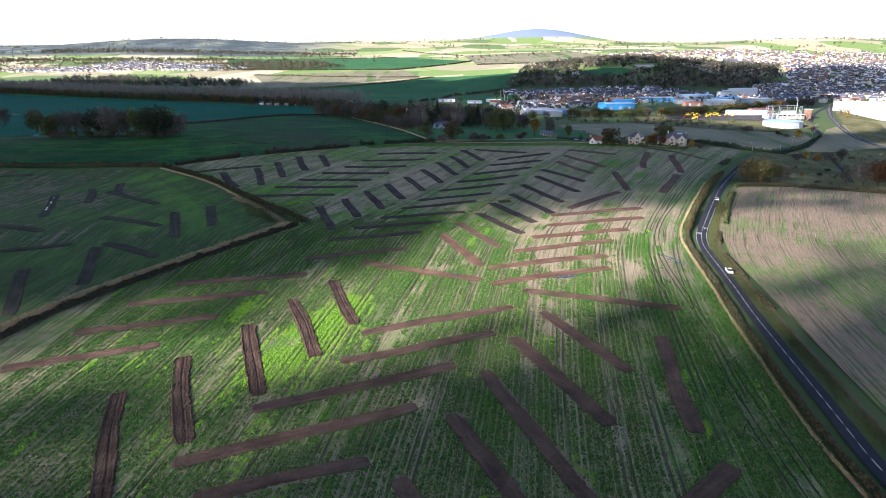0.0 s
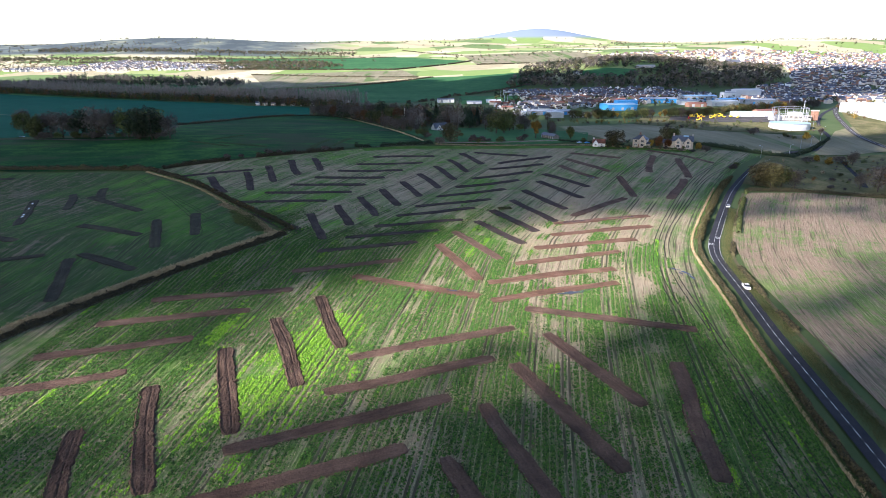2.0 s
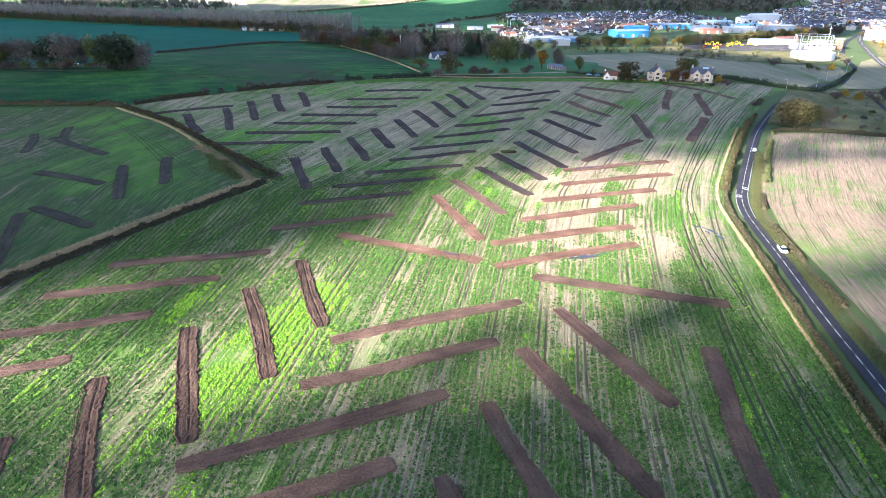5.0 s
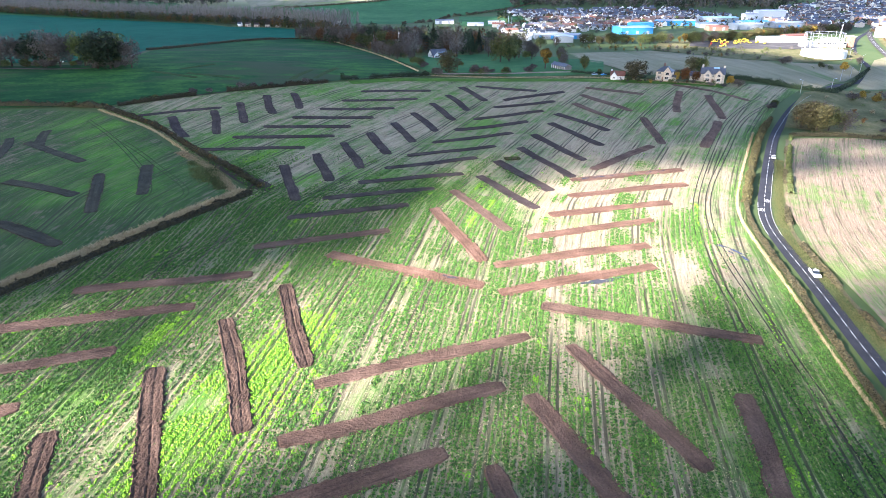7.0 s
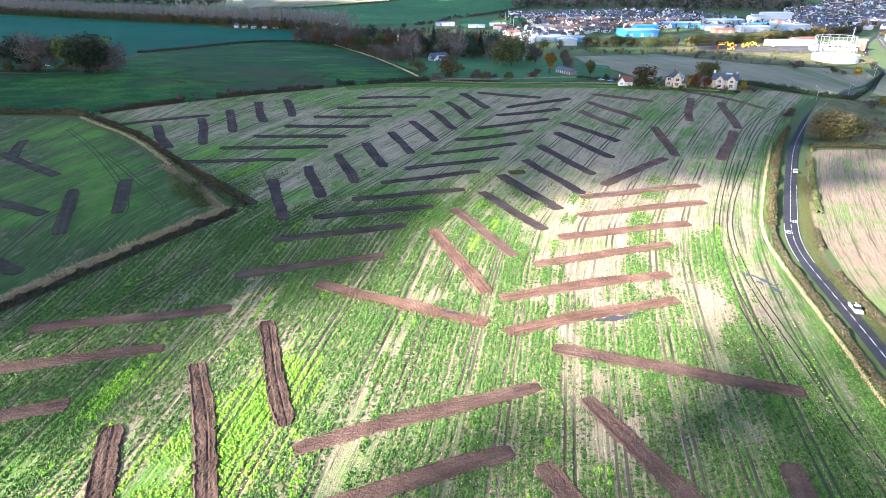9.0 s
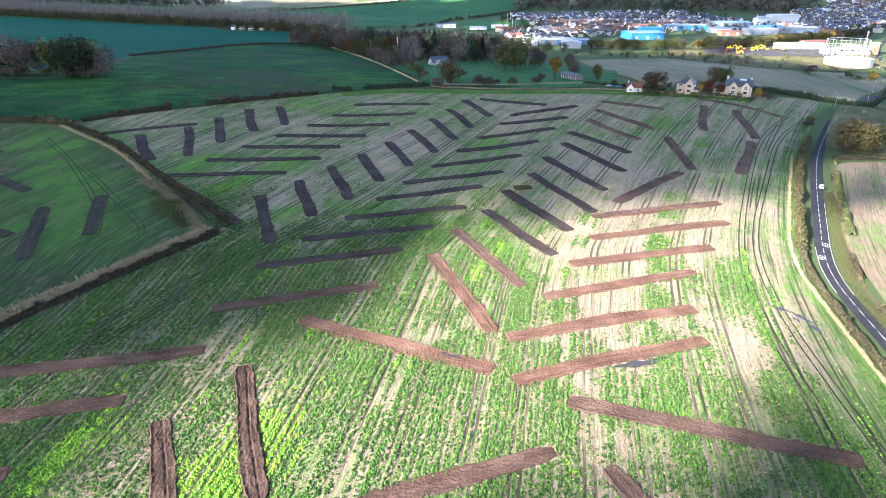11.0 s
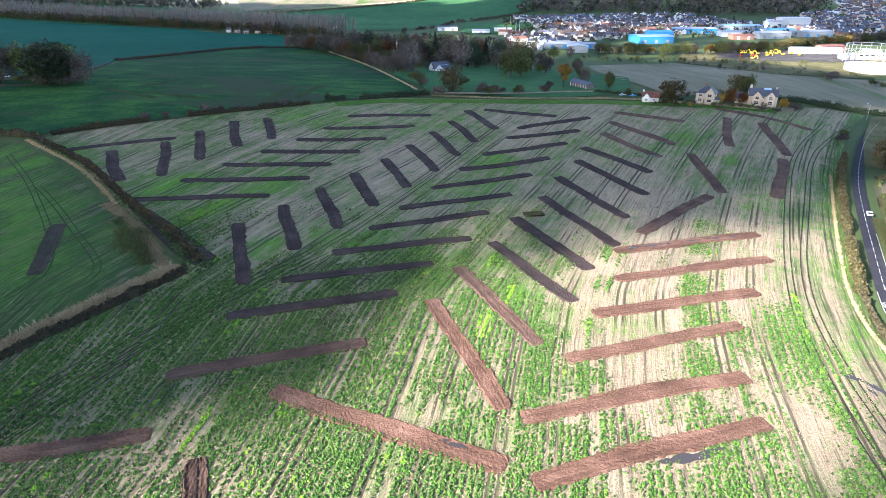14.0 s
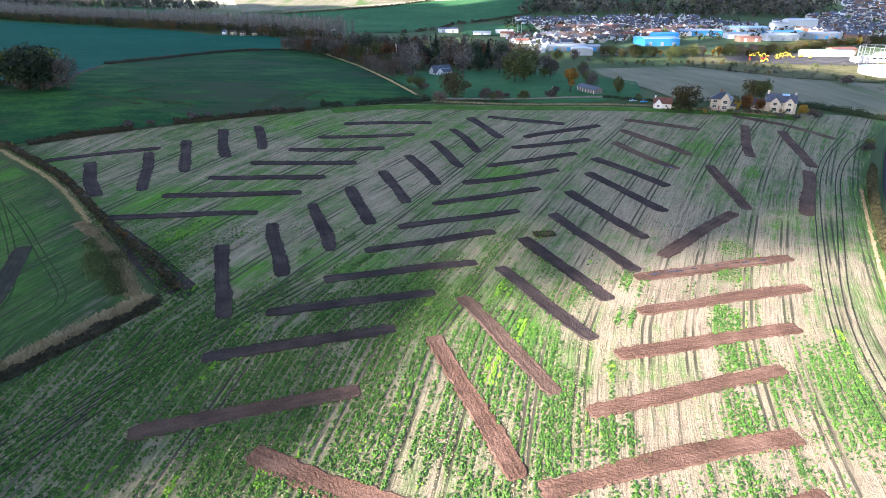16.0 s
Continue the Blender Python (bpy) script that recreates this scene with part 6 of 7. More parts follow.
def car(x, y, turn, label, paint, pickup=False):
    ob = thing("pickup_truck" if pickup else "car", x, y, label, "car", "vehicles", "", turn, 1.0, 0.12)
    L_, W = (5.3, 1.95) if pickup else (4.4, 1.8)
    prof = [(-L_ / 2, 0.45), (-L_ / 2, 0.95), (-L_ / 2 + 0.15, 1.05), (L_ / 2 - 1.3, 1.05), (L_ / 2 - 0.2, 0.9), (L_ / 2, 0.75), (L_ / 2, 0.4)]
    n = len(prof)
    v = [(px, s * W / 2, pz) for s in (-1, 1) for px, pz in prof]
    f = [tuple(range(n)), tuple(range(2 * n - 1, n - 1, -1))] + [(i, n + i, n + (i + 1) % n, (i + 1) % n) for i in range(n)]
    body = part("body", poly_mesh("body", v, f, paint), ob)
    a, b = (-0.3, 1.4) if pickup else (-1.9, 1.0)
    cv = [(px, s * W * q, pz) for s in (-1, 1) for px, q, pz in ((a, 0.48, 1.05), (a + (0.15 if pickup else 0.5), 0.40, 1.72 if pickup else 1.45), (b - 0.75, 0.40, 1.72 if pickup else 1.45), (b, 0.48, 1.05))]
    part("cabin", poly_mesh("cabin", cv, [(0, 1, 2, 3), (7, 6, 5, 4), (0, 4, 5, 1), (2, 6, 7, 3)], "glass"), body, "dark glazed cabin")
    part("cabin_roof", box_mesh("cabin_roof", (a + (0.15 if pickup else 0.5), -W * 0.40, 1.70 if pickup else 1.43, b - 0.75, W * 0.40, 1.78 if pickup else 1.5), paint), body)
    if pickup:
        part("load_bed", box_mesh("load_bed", (-L_ / 2 + 0.15, -W * 0.42, 1.02, -0.4, W * 0.42, 1.08), "rubber"), body, "dark open load bed")
        for s in (-1, 1):
            part("bed_rail", box_mesh("bed_rail", (-L_ / 2, s * W * 0.45 - 0.06, 1.0, -0.35, s * W * 0.45 + 0.06, 1.28), paint), body)
    for px in (-L_ * 0.31, L_ * 0.31):
        for s in (-1, 1):
            wv, wf = tube([(px, s * (W / 2 - 0.22), 0.33), (px, s * (W / 2 + 0.02), 0.33)], [0.33, 0.33], 14)
            w = part("wheel", fast_mesh("wheel", wv, wf, "rubber"), ob)
            hv, hf = tube([(px, s * (W / 2 - 0.02), 0.33), (px, s * (W / 2 + 0.03), 0.33)], [0.2, 0.02], 10)
            part("rim", fast_mesh("rim", hv, hf, "steel"), w)
    for s in (-1, 1):
        part("headlight", box_mesh("headlight", (L_ / 2 - 0.12, s * W * 0.36 - 0.15, 0.68, L_ / 2 + 0.02, s * W * 0.36 + 0.15, 0.84), "white_sheet"), body)


car(118.6, 238, radians(-100), "white pickup truck driving on the country road", "white", True)
car(167.2, 362, radians(62), "small white car driving on the country road", "white")
car(120, 546, 0.4, "pale blue car parked by the gardens", "pale_sheet")
car(126, 543, 0.5, "blue car parked by the gardens", "blue_sheet")

# town houses: a few kinds, each built once
HOUSES = []
for k, (w, d, h, r, wall, roof) in enumerate((
    (9, 8, 5.0, 3.0, "white", "tile_brown"), (10, 8, 5.0, 3.2, "cream", "tile_brown"), (18, 8, 5.2, 3.0, "white", "slate"), (12, 9, 5.2, 3.4, "brick", "tile_brown"),
    (8, 9, 4.8, 3.6, "white", "slate"), (26, 8, 5.4, 3.0, "cream", "tile_red"), (16, 10, 7.5, 3.6, "sandstone", "slate"), (24, 11, 9.0, 3.8, "sandstone", "slate"))):
    HOUSES.append((gabled_walls("wall", w, d, h, r, wall), gabled_roof("roof", w, d, h, r, roof), box_mesh("chimney", (w / 2 - 1.4, -0.4, h + r - 0.8, w / 2 - 0.6, 0.4, h + r + 1.0), "brick"), {"white": "white rendered", "cream": "cream rendered", "brick": "brown brick", "sandstone": "grey-brown stone"}[wall] + " house with a " + {"tile_brown": "brown tiled", "slate": "slate", "tile_red": "red tiled"}[roof] + " roof"))


def town_house(k, x, y, turn, group, size=1.0):
    wall, roof, stack, label = HOUSES[k]
    ob = thing("house", x, y, label, "house", group, "", turn, size)
    part("wall", wall, ob)
    part("roof", roof, ob)
    part("chimney", stack, ob)


g6 = random.Random(9)
ESTATE = [(95, 985), (170, 965), (235, 1030), (330, 1060), (420, 1180), (560, 1300), (500, 1440), (140, 1410), (165, 1110), (90, 1100)]
made = 0
for row in range(18):
    y0 = 975 + row * 15.5
    bend = g6.uniform(-0.3, 0.3)
    for col in range(38):
        x = 80 + col * 13.5 + g6.uniform(-3, 3)
        y = y0 + bend * (x - 300) * 0.25 + g6.uniform(-3, 3)
        if bool(inside(np.array(x), np.array(y), ESTATE)) and g6.random() < 0.8 and made < 290:
            town_house(g6.choice([0, 0, 0, 1, 2, 4, 4, 3, 1, 5]), x, y, g6.choice([0, 0, 1.57]) + g6.uniform(-0.25, 0.25) + bend, "houses on the estate", g6.uniform(0.72, 0.9))
            made += 1
for x, y in ((-319, 1112), (-303, 1102), (-287, 1094), (-270, 1094), (-254, 1095), (-237, 1096), (-220, 1096), (-190, 1140), (-170, 1170)):
    town_house(g6.choice([0, 1, 4]), x, y, g6.uniform(-0.2, 0.2), "roadside row of white houses", 0.72)
def far_houses(name, label, poly, n, seed, walls, size=1.0):
    """Houses too far to tell apart, joined: walls by colour, and roofs."""
    g = np.random.default_rng(seed)
    p = scatter(g, poly, n)
    ob = new(name)
    ob.location = (*p[0], float(land(*p[0])))
    tagged(ob, label, "houses", "", "stuff")
    pick = g.integers(0, len(walls), len(p))
    for k, mat in enumerate(walls):
        vs, fs, rs, rf = [], [], [], []
        for i, (x, y) in enumerate(p[pick == k]):
            w, d, h, a = g.uniform(8, 17) * size, g.uniform(6.5, 9) * size, g.uniform(4, 6.5) * size, g.uniform(-0.5, 0.5) + (1.57 if g.random() < 0.4 else 0)
            c, s = math.cos(a), math.sin(a)
            base = np.array([(-w / 2, -d / 2), (w / 2, -d / 2), (w / 2, d / 2), (-w / 2, d / 2)])
            q = np.c_[x + base[:, 0] * c - base[:, 1] * s, y + base[:, 0] * s + base[:, 1] * c] - np.array(ob.location)[:2]
            z = float(land(x, y)) - ob.location.z
            m = len(vs)
            vs += [(*b, z - 1) for b in q] + [(*b, z + h) for b in q]
            fs += [(m, m + 1, m + 5, m + 4), (m + 1, m + 2, m + 6, m + 5), (m + 2, m + 3, m + 7, m + 6), (m + 3, m, m + 4, m + 7)]
            e = [(q[0] + q[3]) / 2, (q[1] + q[2]) / 2]
            m = len(rs)
            rs += [(*b, z + h) for b in q] + [(*b, z + h + 2.8) for b in e]
            rf += [(m, m + 1, m + 5, m + 4), (m + 2, m + 3, m + 4, m + 5)]
            vs += [(*q[0], z + h), (*q[3], z + h), (*e[0], z + h + 2.8), (*e[0], z + h + 2.8), (*q[2], z + h), (*q[1], z + h), (*e[1], z + h + 2.8), (*e[1], z + h + 2.8)]
            m = len(vs) - 8
            fs += [(m, m + 1, m + 2, m + 3), (m + 4, m + 5, m + 6, m + 7)]
        part("walls", fast_mesh("walls", vs, fs, mat), ob)
        part("roofs", fast_mesh("roofs", rs, rf, ("slate", "tile_brown", "slate", "slate")[k % 4]), ob)


far_houses("far_village", "sunlit white houses of a far village", [(-1600, 2120), (-1250, 2060), (-880, 2080), (-720, 2060), (-640, 2150), (-1000, 2420), (-1250, 2560), (-1300, 2250)], 900, 3, ["white", "cream", "sandstone"], 0.8)
far_houses("estate_back", "brown and white houses at the back of the estate", [(165, 1240), (480, 1240), (560, 1300), (500, 1450), (140, 1420)], 440, 8, ["white", "white", "cream", "brick"], 0.78)
far_houses("hill_town", "slate and tile roofs of the town hill", [(560, 1080), (800, 1090), (1050, 1180), (1400, 1450), (1500, 1900), (1050, 1950), (860, 1560), (690, 1420), (600, 1350)], 1700, 6, ["sandstone", "cream", "brick", "white"], 0.9)
far_houses("far_town", "roofs of the far side of the town", [(900, 1950), (1500, 1900), (2000, 2000), (2100, 2700), (1200, 2900), (650, 2700), (600, 2480), (1000, 2300)], 1300, 4, ["cream", "sandstone", "brick"], 0.85)

# sheds, works and yards
def shed(x, y, w, d, h, turn, wall, roof, label, rise=1.6, group="sheds and works"):
    ob = thing("industrial_shed", x, y, label, "shed", group, "", turn)
    part("wall", gabled_walls("wall", w, d, h, rise, wall), ob)
    part("roof", gabled_roof("roof", w, d, h, rise, roof, 0.5, 0.3), ob)
    n = max(1, int(w / 14))
    for k in range(n):
        xx = -w / 2 + (k + 0.5) * w / n
        part("door", box_mesh("door", (xx - 2, -d / 2 - 0.2, -0.2, xx + 2, -d / 2 + 0.1, min(h - 0.6, 4.2)), "grey_sheet" if wall != "grey_sheet" else "blue_sheet"), ob)
    return ob


for row in (
    (113, 922, 16, 22, 5, 1.3, "white_sheet", "white_sheet", "white metal shed with a pale roof"),
    (163, 902, 22, 24, 6, 1.4, "white_sheet", "white_sheet", "white metal shed with rounded pale roof"),
    (194, 898, 16, 14, 4, 0.1, "white_sheet", "white_sheet", "small low white metal shed"),
    (160, 935, 62, 16, 5, 0.0, "grey_sheet", "grey_sheet", "long grey metal shed"),
    (278, 994, 46, 38, 8, 0.12, "blue_sheet", "pale_sheet", "big bright blue metal shed with pale roof"),
    (300, 1030, 34, 16, 10, 0.12, "blue_sheet", "blue_sheet", "tall bright blue metal shed"),
    (386, 1128, 58, 26, 7, 0.0, "blue_sheet", "grey_sheet", "blue metal shed with grey roof")):
    shed(*row)
for row in (
    (415, 1032, 30, 14, 5, 0.1, "brick", "tile_red", "red-roofed brick works building"),
    (466, 1050, 44, 22, 7, 0.0, "white_sheet", "white_sheet", "white metal shed with a pale roof"),
    (478, 1182, 60, 30, 8, 0.0, "grey_sheet", "pale_sheet", "broad grey metal shed"),
    (540, 1080, 50, 24, 7, 0.2, "grey_sheet", "grey_sheet", "broad low grey metal shed"),
    (425, 1080, 40, 20, 6, 0.0, "white_sheet", "grey_sheet", "white metal shed with grey roof"),
    (510, 1120, 46, 20, 6, 0.1, "white_sheet", "blue_sheet", "white shed with a blue roof"),
    (600, 1250, 52, 18, 15, 0.1, "white_sheet", "white_sheet", "tall white flat-fronted block"),
    (560, 1240, 24, 16, 10, 0.1, "white_sheet", "grey_sheet", "white block beside the tall one")):
    shed(*row)
for row in (
    (423, 862, 52, 14, 5, -0.1, "white_sheet", "pale_sheet", "long white works shed in the yard"),
    (450, 880, 30, 12, 6, 0.2, "brick", "tile_red", "brick works building in the yard"),
    (617, 829, 110, 172, 13, -0.208, "white_sheet", "white_sheet", "very large white warehouse"),
    (60, 1120, 26, 10, 3.5, 0.0, "white", "grey_sheet", "low white pavilion beside the pitch"),
    (10, 1165, 30, 13, 5, 0.1, "white", "slate", "white school building beside the pitch"),
    (96, 1150, 26, 8, 3.5, 0.0, "white", "white_sheet", "small white changing rooms"),
    (535, 1675, 46, 14, 5, 0.0, "cream", "grey_sheet", "pale building among the hill wood"),
    (350, 1640, 20, 9, 6, 0.1, "white", "slate", "pale house among the hill wood")):
    shed(*row)


def gas_tank():
    ob = thing("storage_tank", 411, 745, "wide round white storage tank with a grey top", "tank", "", "", 0.0)
    n, R, h = 64, 21.5, 6.2
    pv, pf = tube([(0, 0, -1), (0, 0, h)], [R, R], n)
    part("shell", fast_mesh("shell", pv, pf, "white_sheet"), ob)
    rv, rf = tube([(0, 0, h), (0, 0, h + 0.7), (0, 0, h + 1.4)], [R, R * 0.6, 0.05], n)
    part("top", fast_mesh("top", rv, rf, "pale_sheet", True), ob, "shallow domed grey top")
    kv, kf = tube([(0, 0, h - 0.25), (0, 0, h + 0.25)], [R + 0.25, R + 0.25], n)
    part("rim_band", fast_mesh("rim_band", kv, kf, "steel"), ob)
    for k in range(0, n, 4):
        a = 2 * math.pi * k / n
        sv, sf = tube([(R * 1.006 * math.cos(a), R * 1.006 * math.sin(a), 0), (R * 1.006 * math.cos(a), R * 1.006 * math.sin(a), h)], [0.18, 0.18], 4)
        part("stiffener", fast_mesh("stiffener", sv, sf, "white_sheet"), ob)


def guide_frame():
    ob = thing("gasholder_frame", 436, 792, "open lattice steel guide frame beside the tank", "frame", "", "", 0.0)
    R, n = 20.0, 14
    for k in range(n):
        a, b = 2 * math.pi * k / n, 2 * math.pi * (k + 1) / n
        x, y, x2, y2 = R * math.cos(a), R * math.sin(a), R * math.cos(b), R * math.sin(b)
        part("column", fast_mesh("column", *tube([(x, y, -0.5), (x, y, 18)], [0.35, 0.25], 6), "steel"), ob)
        for z in (6, 12, 18):
            part("girder", fast_mesh("girder", *tube([(x, y, z), (x2, y2, z)], [0.18, 0.18], 4), "steel"), ob)
        part("brace", fast_mesh("brace", *tube([(x, y, 6), (x2, y2, 12)], [0.12, 0.12], 4), "steel"), ob)
    ob2 = thing("mast", 436, 764, "tall slim steel mast beside the tank", "mast")
    part("pole", fast_mesh("pole", *tube([(0, 0, -0.5), (0, 0, 15), (0, 0, 30)], [0.6, 0.4, 0.25], 8), "steel"), ob2)
    for z in (14, 22, 28):
        part("platform", box_mesh("platform", (-1.1, -1.1, z, 1.1, 1.1, z + 0.3), "steel"), ob2)


gas_tank()
guide_frame()


def process_plant():
    ob = thing("process_plant", 458, 812, "cream process building with stepped blocks, pipes and a brick tower", "building", "", "", -0.15)
    part("main_block", box_mesh("main_block", (-20, -7, -0.5, 14, 7, 6), "cream"), ob)
    part("upper_block", box_mesh("upper_block", (-12, -5, 6, 4, 5, 9.5), "white"), ob)
    part("low_block", box_mesh("low_block", (-34, -6, -0.5, -20.05, 6, 5), "white_sheet"), ob)
    part("tower", box_mesh("tower", (16, -4, -0.5, 23, 4, 11.5), "brick"), ob, "square brick tower")
    part("tower_cap", box_mesh("tower_cap", (15.6, -4.4, 11.5, 23.4, 4.4, 12.3), "cream"), ob)
    for k in range(6):
        x = -18 + 5.5 * k
        part("window_band", box_mesh("window_band", (x, -7.12, 3.8, x + 3.6, -6.95, 5.2), "glass"), ob)
        part("pipe", fast_mesh("pipe", *tube([(x, -8.4, -0.3), (x, -8.4, 3.4), (x + 3, -8.4, 3.4), (x + 3, -7.0, 3.4)], [0.28] * 4, 8), "steel"), ob)
    for x in (-30, -26):
        part("vessel", fast_mesh("vessel", *tube([(x, -9, -0.3), (x, -9, 7), (x, -9, 8)], [1.5, 1.5, 0.3], 14), "steel"), ob)


process_plant()


def digger(x, y, turn, paint, label):
    ob = thing("excavator", x, y, label, "machine", "machines in the yard", "", turn, 0.85, 0.2)
    for s in (-1, 1):
        part("track", box_mesh("track", (-2, s * 1.2 - 0.35, 0, 2, s * 1.2 + 0.35, 0.9), "rubber"), ob)
    part("body", box_mesh("body", (-2.2, -1.4, 0.9, 1.4, 1.4, 2.4), paint), ob)
    part("cab", box_mesh("cab", (-0.2, 0.1, 2.3, 1.4, 1.3, 3.5), "glass"), ob)
    part("boom", fast_mesh("boom", *tube([(1.2, -0.4, 1.8), (3.4, -0.4, 4.6), (6.0, -0.4, 3.4), (6.6, -0.4, 1.2)], [0.45, 0.4, 0.3, 0.2], 6), paint), ob)


g7 = random.Random(3)
for k in range(16):
    digger(g7.uniform(340, 402), g7.uniform(838, 868), g7.uniform(0, 6.28), "yellow", "yellow excavator parked in the yard")
for k in range(5):
    digger(g7.uniform(305, 345), g7.uniform(812, 840), g7.uniform(0, 6.28), "yellow" if k > 1 else "red", "yellow excavator parked in the yard" if k > 1 else "red machine parked in the yard")


def abbey():
    ob = thing("church", 890, 1960, "large old stone church with two towers", "church", "", "", 0.1)
    part("nave", gabled_walls("nave", 70, 16, 14, 8, "sandstone"), ob)
    part("nave_roof", gabled_roof("nave_roof", 70, 16, 14, 8, "slate"), ob)
    for x, h in ((-32, 30), (30, 38)):
        part("tower", box_mesh("tower", (x - 6, -6, -1, x + 6, 6, h), "sandstone"), ob)
        part("spire", fast_mesh("spire", *tube([(x, 0, h), (x, 0, h + 9)], [5.5, 0.2], 8), "slate"), ob)
    for k in range(8):
        part("buttress", box_mesh("buttress", (-24 + 7 * k, -9.4, -1, -22.6 + 7 * k, -8, 11), "sandstone"), ob)


abbey()


def goal(x, y):
    ob = thing("rugby_goal", x, y, "white rugby goal posts on the pitch", "goal", "goals on the pitch", "", 0.0)
    for s in (-2.8, 2.8):
        part("post", fast_mesh("post", *tube([(s, 0, -0.3), (s, 0, 14)], [0.3, 0.25], 8), "white_sheet"), ob)
    part("crossbar", fast_mesh("crossbar", *tube([(-2.8, 0, 3), (2.8, 0, 3)], [0.2, 0.2], 8), "white_sheet"), ob)


goal(118, 1140)
goal(126, 1300)


def street_lamp(x, y, turn, h=9):
    ob = thing("street_lamp", x, y, "grey steel street lamp beside the road", "lamp", "lamps along the road", "", turn)
    part("pole", fast_mesh("pole", *tube([(0, 0, -0.3), (0, 0, h * 0.6), (0, 0, h), (1.6, 0, h + 0.3)], [0.16, 0.12, 0.1, 0.07], 8), "steel"), ob)
    part("lantern", box_mesh("lantern", (1.4, -0.18, h + 0.2, 2.3, 0.18, h + 0.42), "white_sheet"), ob)


for x, y, a in ((297, 536, 0), (345, 603, 0.5), (372, 632, 0.5), (398, 660, 0.5), (424, 700, 0.2), (433, 735, 0.2), (452, 775, 0.2), (262, 515, 2.2)):
    street_lamp(x, y, a)


def monument():
    ob = thing("monument", -43, 778, "tall pale stone column with a figureless finial", "monument")
    part("plinth", box_mesh("plinth", (-1.6, -1.6, -0.3, 1.6, 1.6, 3), "white"), ob)
    part("shaft", fast_mesh("shaft", *tube([(0, 0, 3), (0, 0, 16)], [0.45, 0.35], 12), "cream"), ob)
    part("capital", fast_mesh("capital", *tube([(0, 0, 16), (0, 0, 16.8), (0, 0, 18), (0, 0, 19)], [0.5, 0.9, 0.7, 0.2], 12), "cream"), ob)


monument()

# ---- wet hollows, markers and other small things in the fields ----
def puddle(x, y, w, h, turn, seed, label="shallow puddle lying on bare soil", lift=0.30):
    g = np.random.default_rng(seed)
    a = np.linspace(0, 2 * np.pi, 29)[:-1]
    r = 1 + 0.25 * np.sin(a * 2 + g.uniform(0, 6)) + 0.18 * np.sin(a * 5 + g.uniform(0, 6)) + g.normal(0, 0.06, 28)
    px, py = np.cos(a) * r * w / 2, np.sin(a) * r * h / 2
    c, s = math.cos(turn), math.sin(turn)
    vx, vy = np.r_[x, x + px * c - py * s], np.r_[y, y + px * s + py * c]
    v = np.c_[vx, vy, land(vx, vy) + lift]
    f = [(0, 1 + i, 1 + (i + 1) % 28) for i in range(28)]
    tagged(new("puddle", fast_mesh("puddle", v, f, "water")), label, "puddle", "puddles")


for k, (x, y, w, h, t) in enumerate((
    (46, 232.9, 3.5, 1.0, 0.3), (50.5, 233.6, 9, 2.4, 0.3), (56, 235.6, 5, 1.2, 0.3), (5.8, 237.4, 3.2, 1.4, -0.4), (3.6, 238.8, 1.6, 0.8, -0.4), (67, 329.6, 5, 0.7, 0.25), (74, 331.4, 7, 0.8, 0.25), (80, 333, 3, 0.6, 0.25),
    (88.5, 335.2, 3, 0.5, 0.25), (98, 337.4, 3.4, 0.6, 0.25), (104, 338.6, 4, 0.5, 0.25), (96.1, 432, 2.4, 0.8, -1.0), (101.6, 429.8, 2.6, 0.9, -1.0), (104.6, 428, 2.8, 0.9, -1.0))):
    puddle(x, y, w, h, t, k)
for k, (x, y, w, h, t) in enumerate(((98, 259.5, 6, 1.4, -0.7), (101.5, 255, 7, 1.2, -1.2), (102.2, 249.5, 5, 1.0, -1.4), (99.5, 254, 3, 0.8, -1.1))):
    puddle(x, y, w, h, t, 40 + k, "shallow flood water on the wet field corner", 0.06)


def dug_square():
    """A small heap-rimmed pit in the stubble."""
    ob = thing("dug_pit", 37.8, 361, "small oblong pit with a pale spoil rim", "pit", "", "", 0.15)
    g = np.random.default_rng(4)
    pts = []
    for x0, y0, x1, y1 in ((-3.4, -1.9, 3.4, -1.9), (3.4, -1.9, 3.4, 1.9), (3.4, 1.9, -3.4, 1.9), (-3.4, 1.9, -3.4, -1.9)):
        t = g.uniform(0, 1, 260)[:, None]
        pts.append(np.array((x0, y0)) * (1 - t) + np.array((x1, y1)) * t + g.normal(0, 0.18, (260, 2)))
    p = np.concatenate(pts)
    part("spoil_rim", fast_mesh("spoil_rim", *quads(np.c_[p, g.uniform(0.1, 0.45, len(p))], g.uniform(0.2, 0.5, len(p)), 0.2, g), "verge"), ob, "pale turned turf rim")
    v, f = box(-2.6, -1.3, -0.3, 2.6, 1.3, 0.12)
    part("pit_floor", fast_mesh("pit_floor", v, f, "soil"), ob)


dug_square()

# muddy vehicle track across the field
def track(name, line, half, label, lift=0.045, mat="soil_dim"):
    for s in (-1, 1):
        q, t = along(line, 3.0)
        n_ = np.c_[t[:, 1], -t[:, 0]] * s * half
        ribbon(name, [tuple(p) for p in (q + n_)], 0.22, mat, lift, 3.0, None, label, "structure", "track")


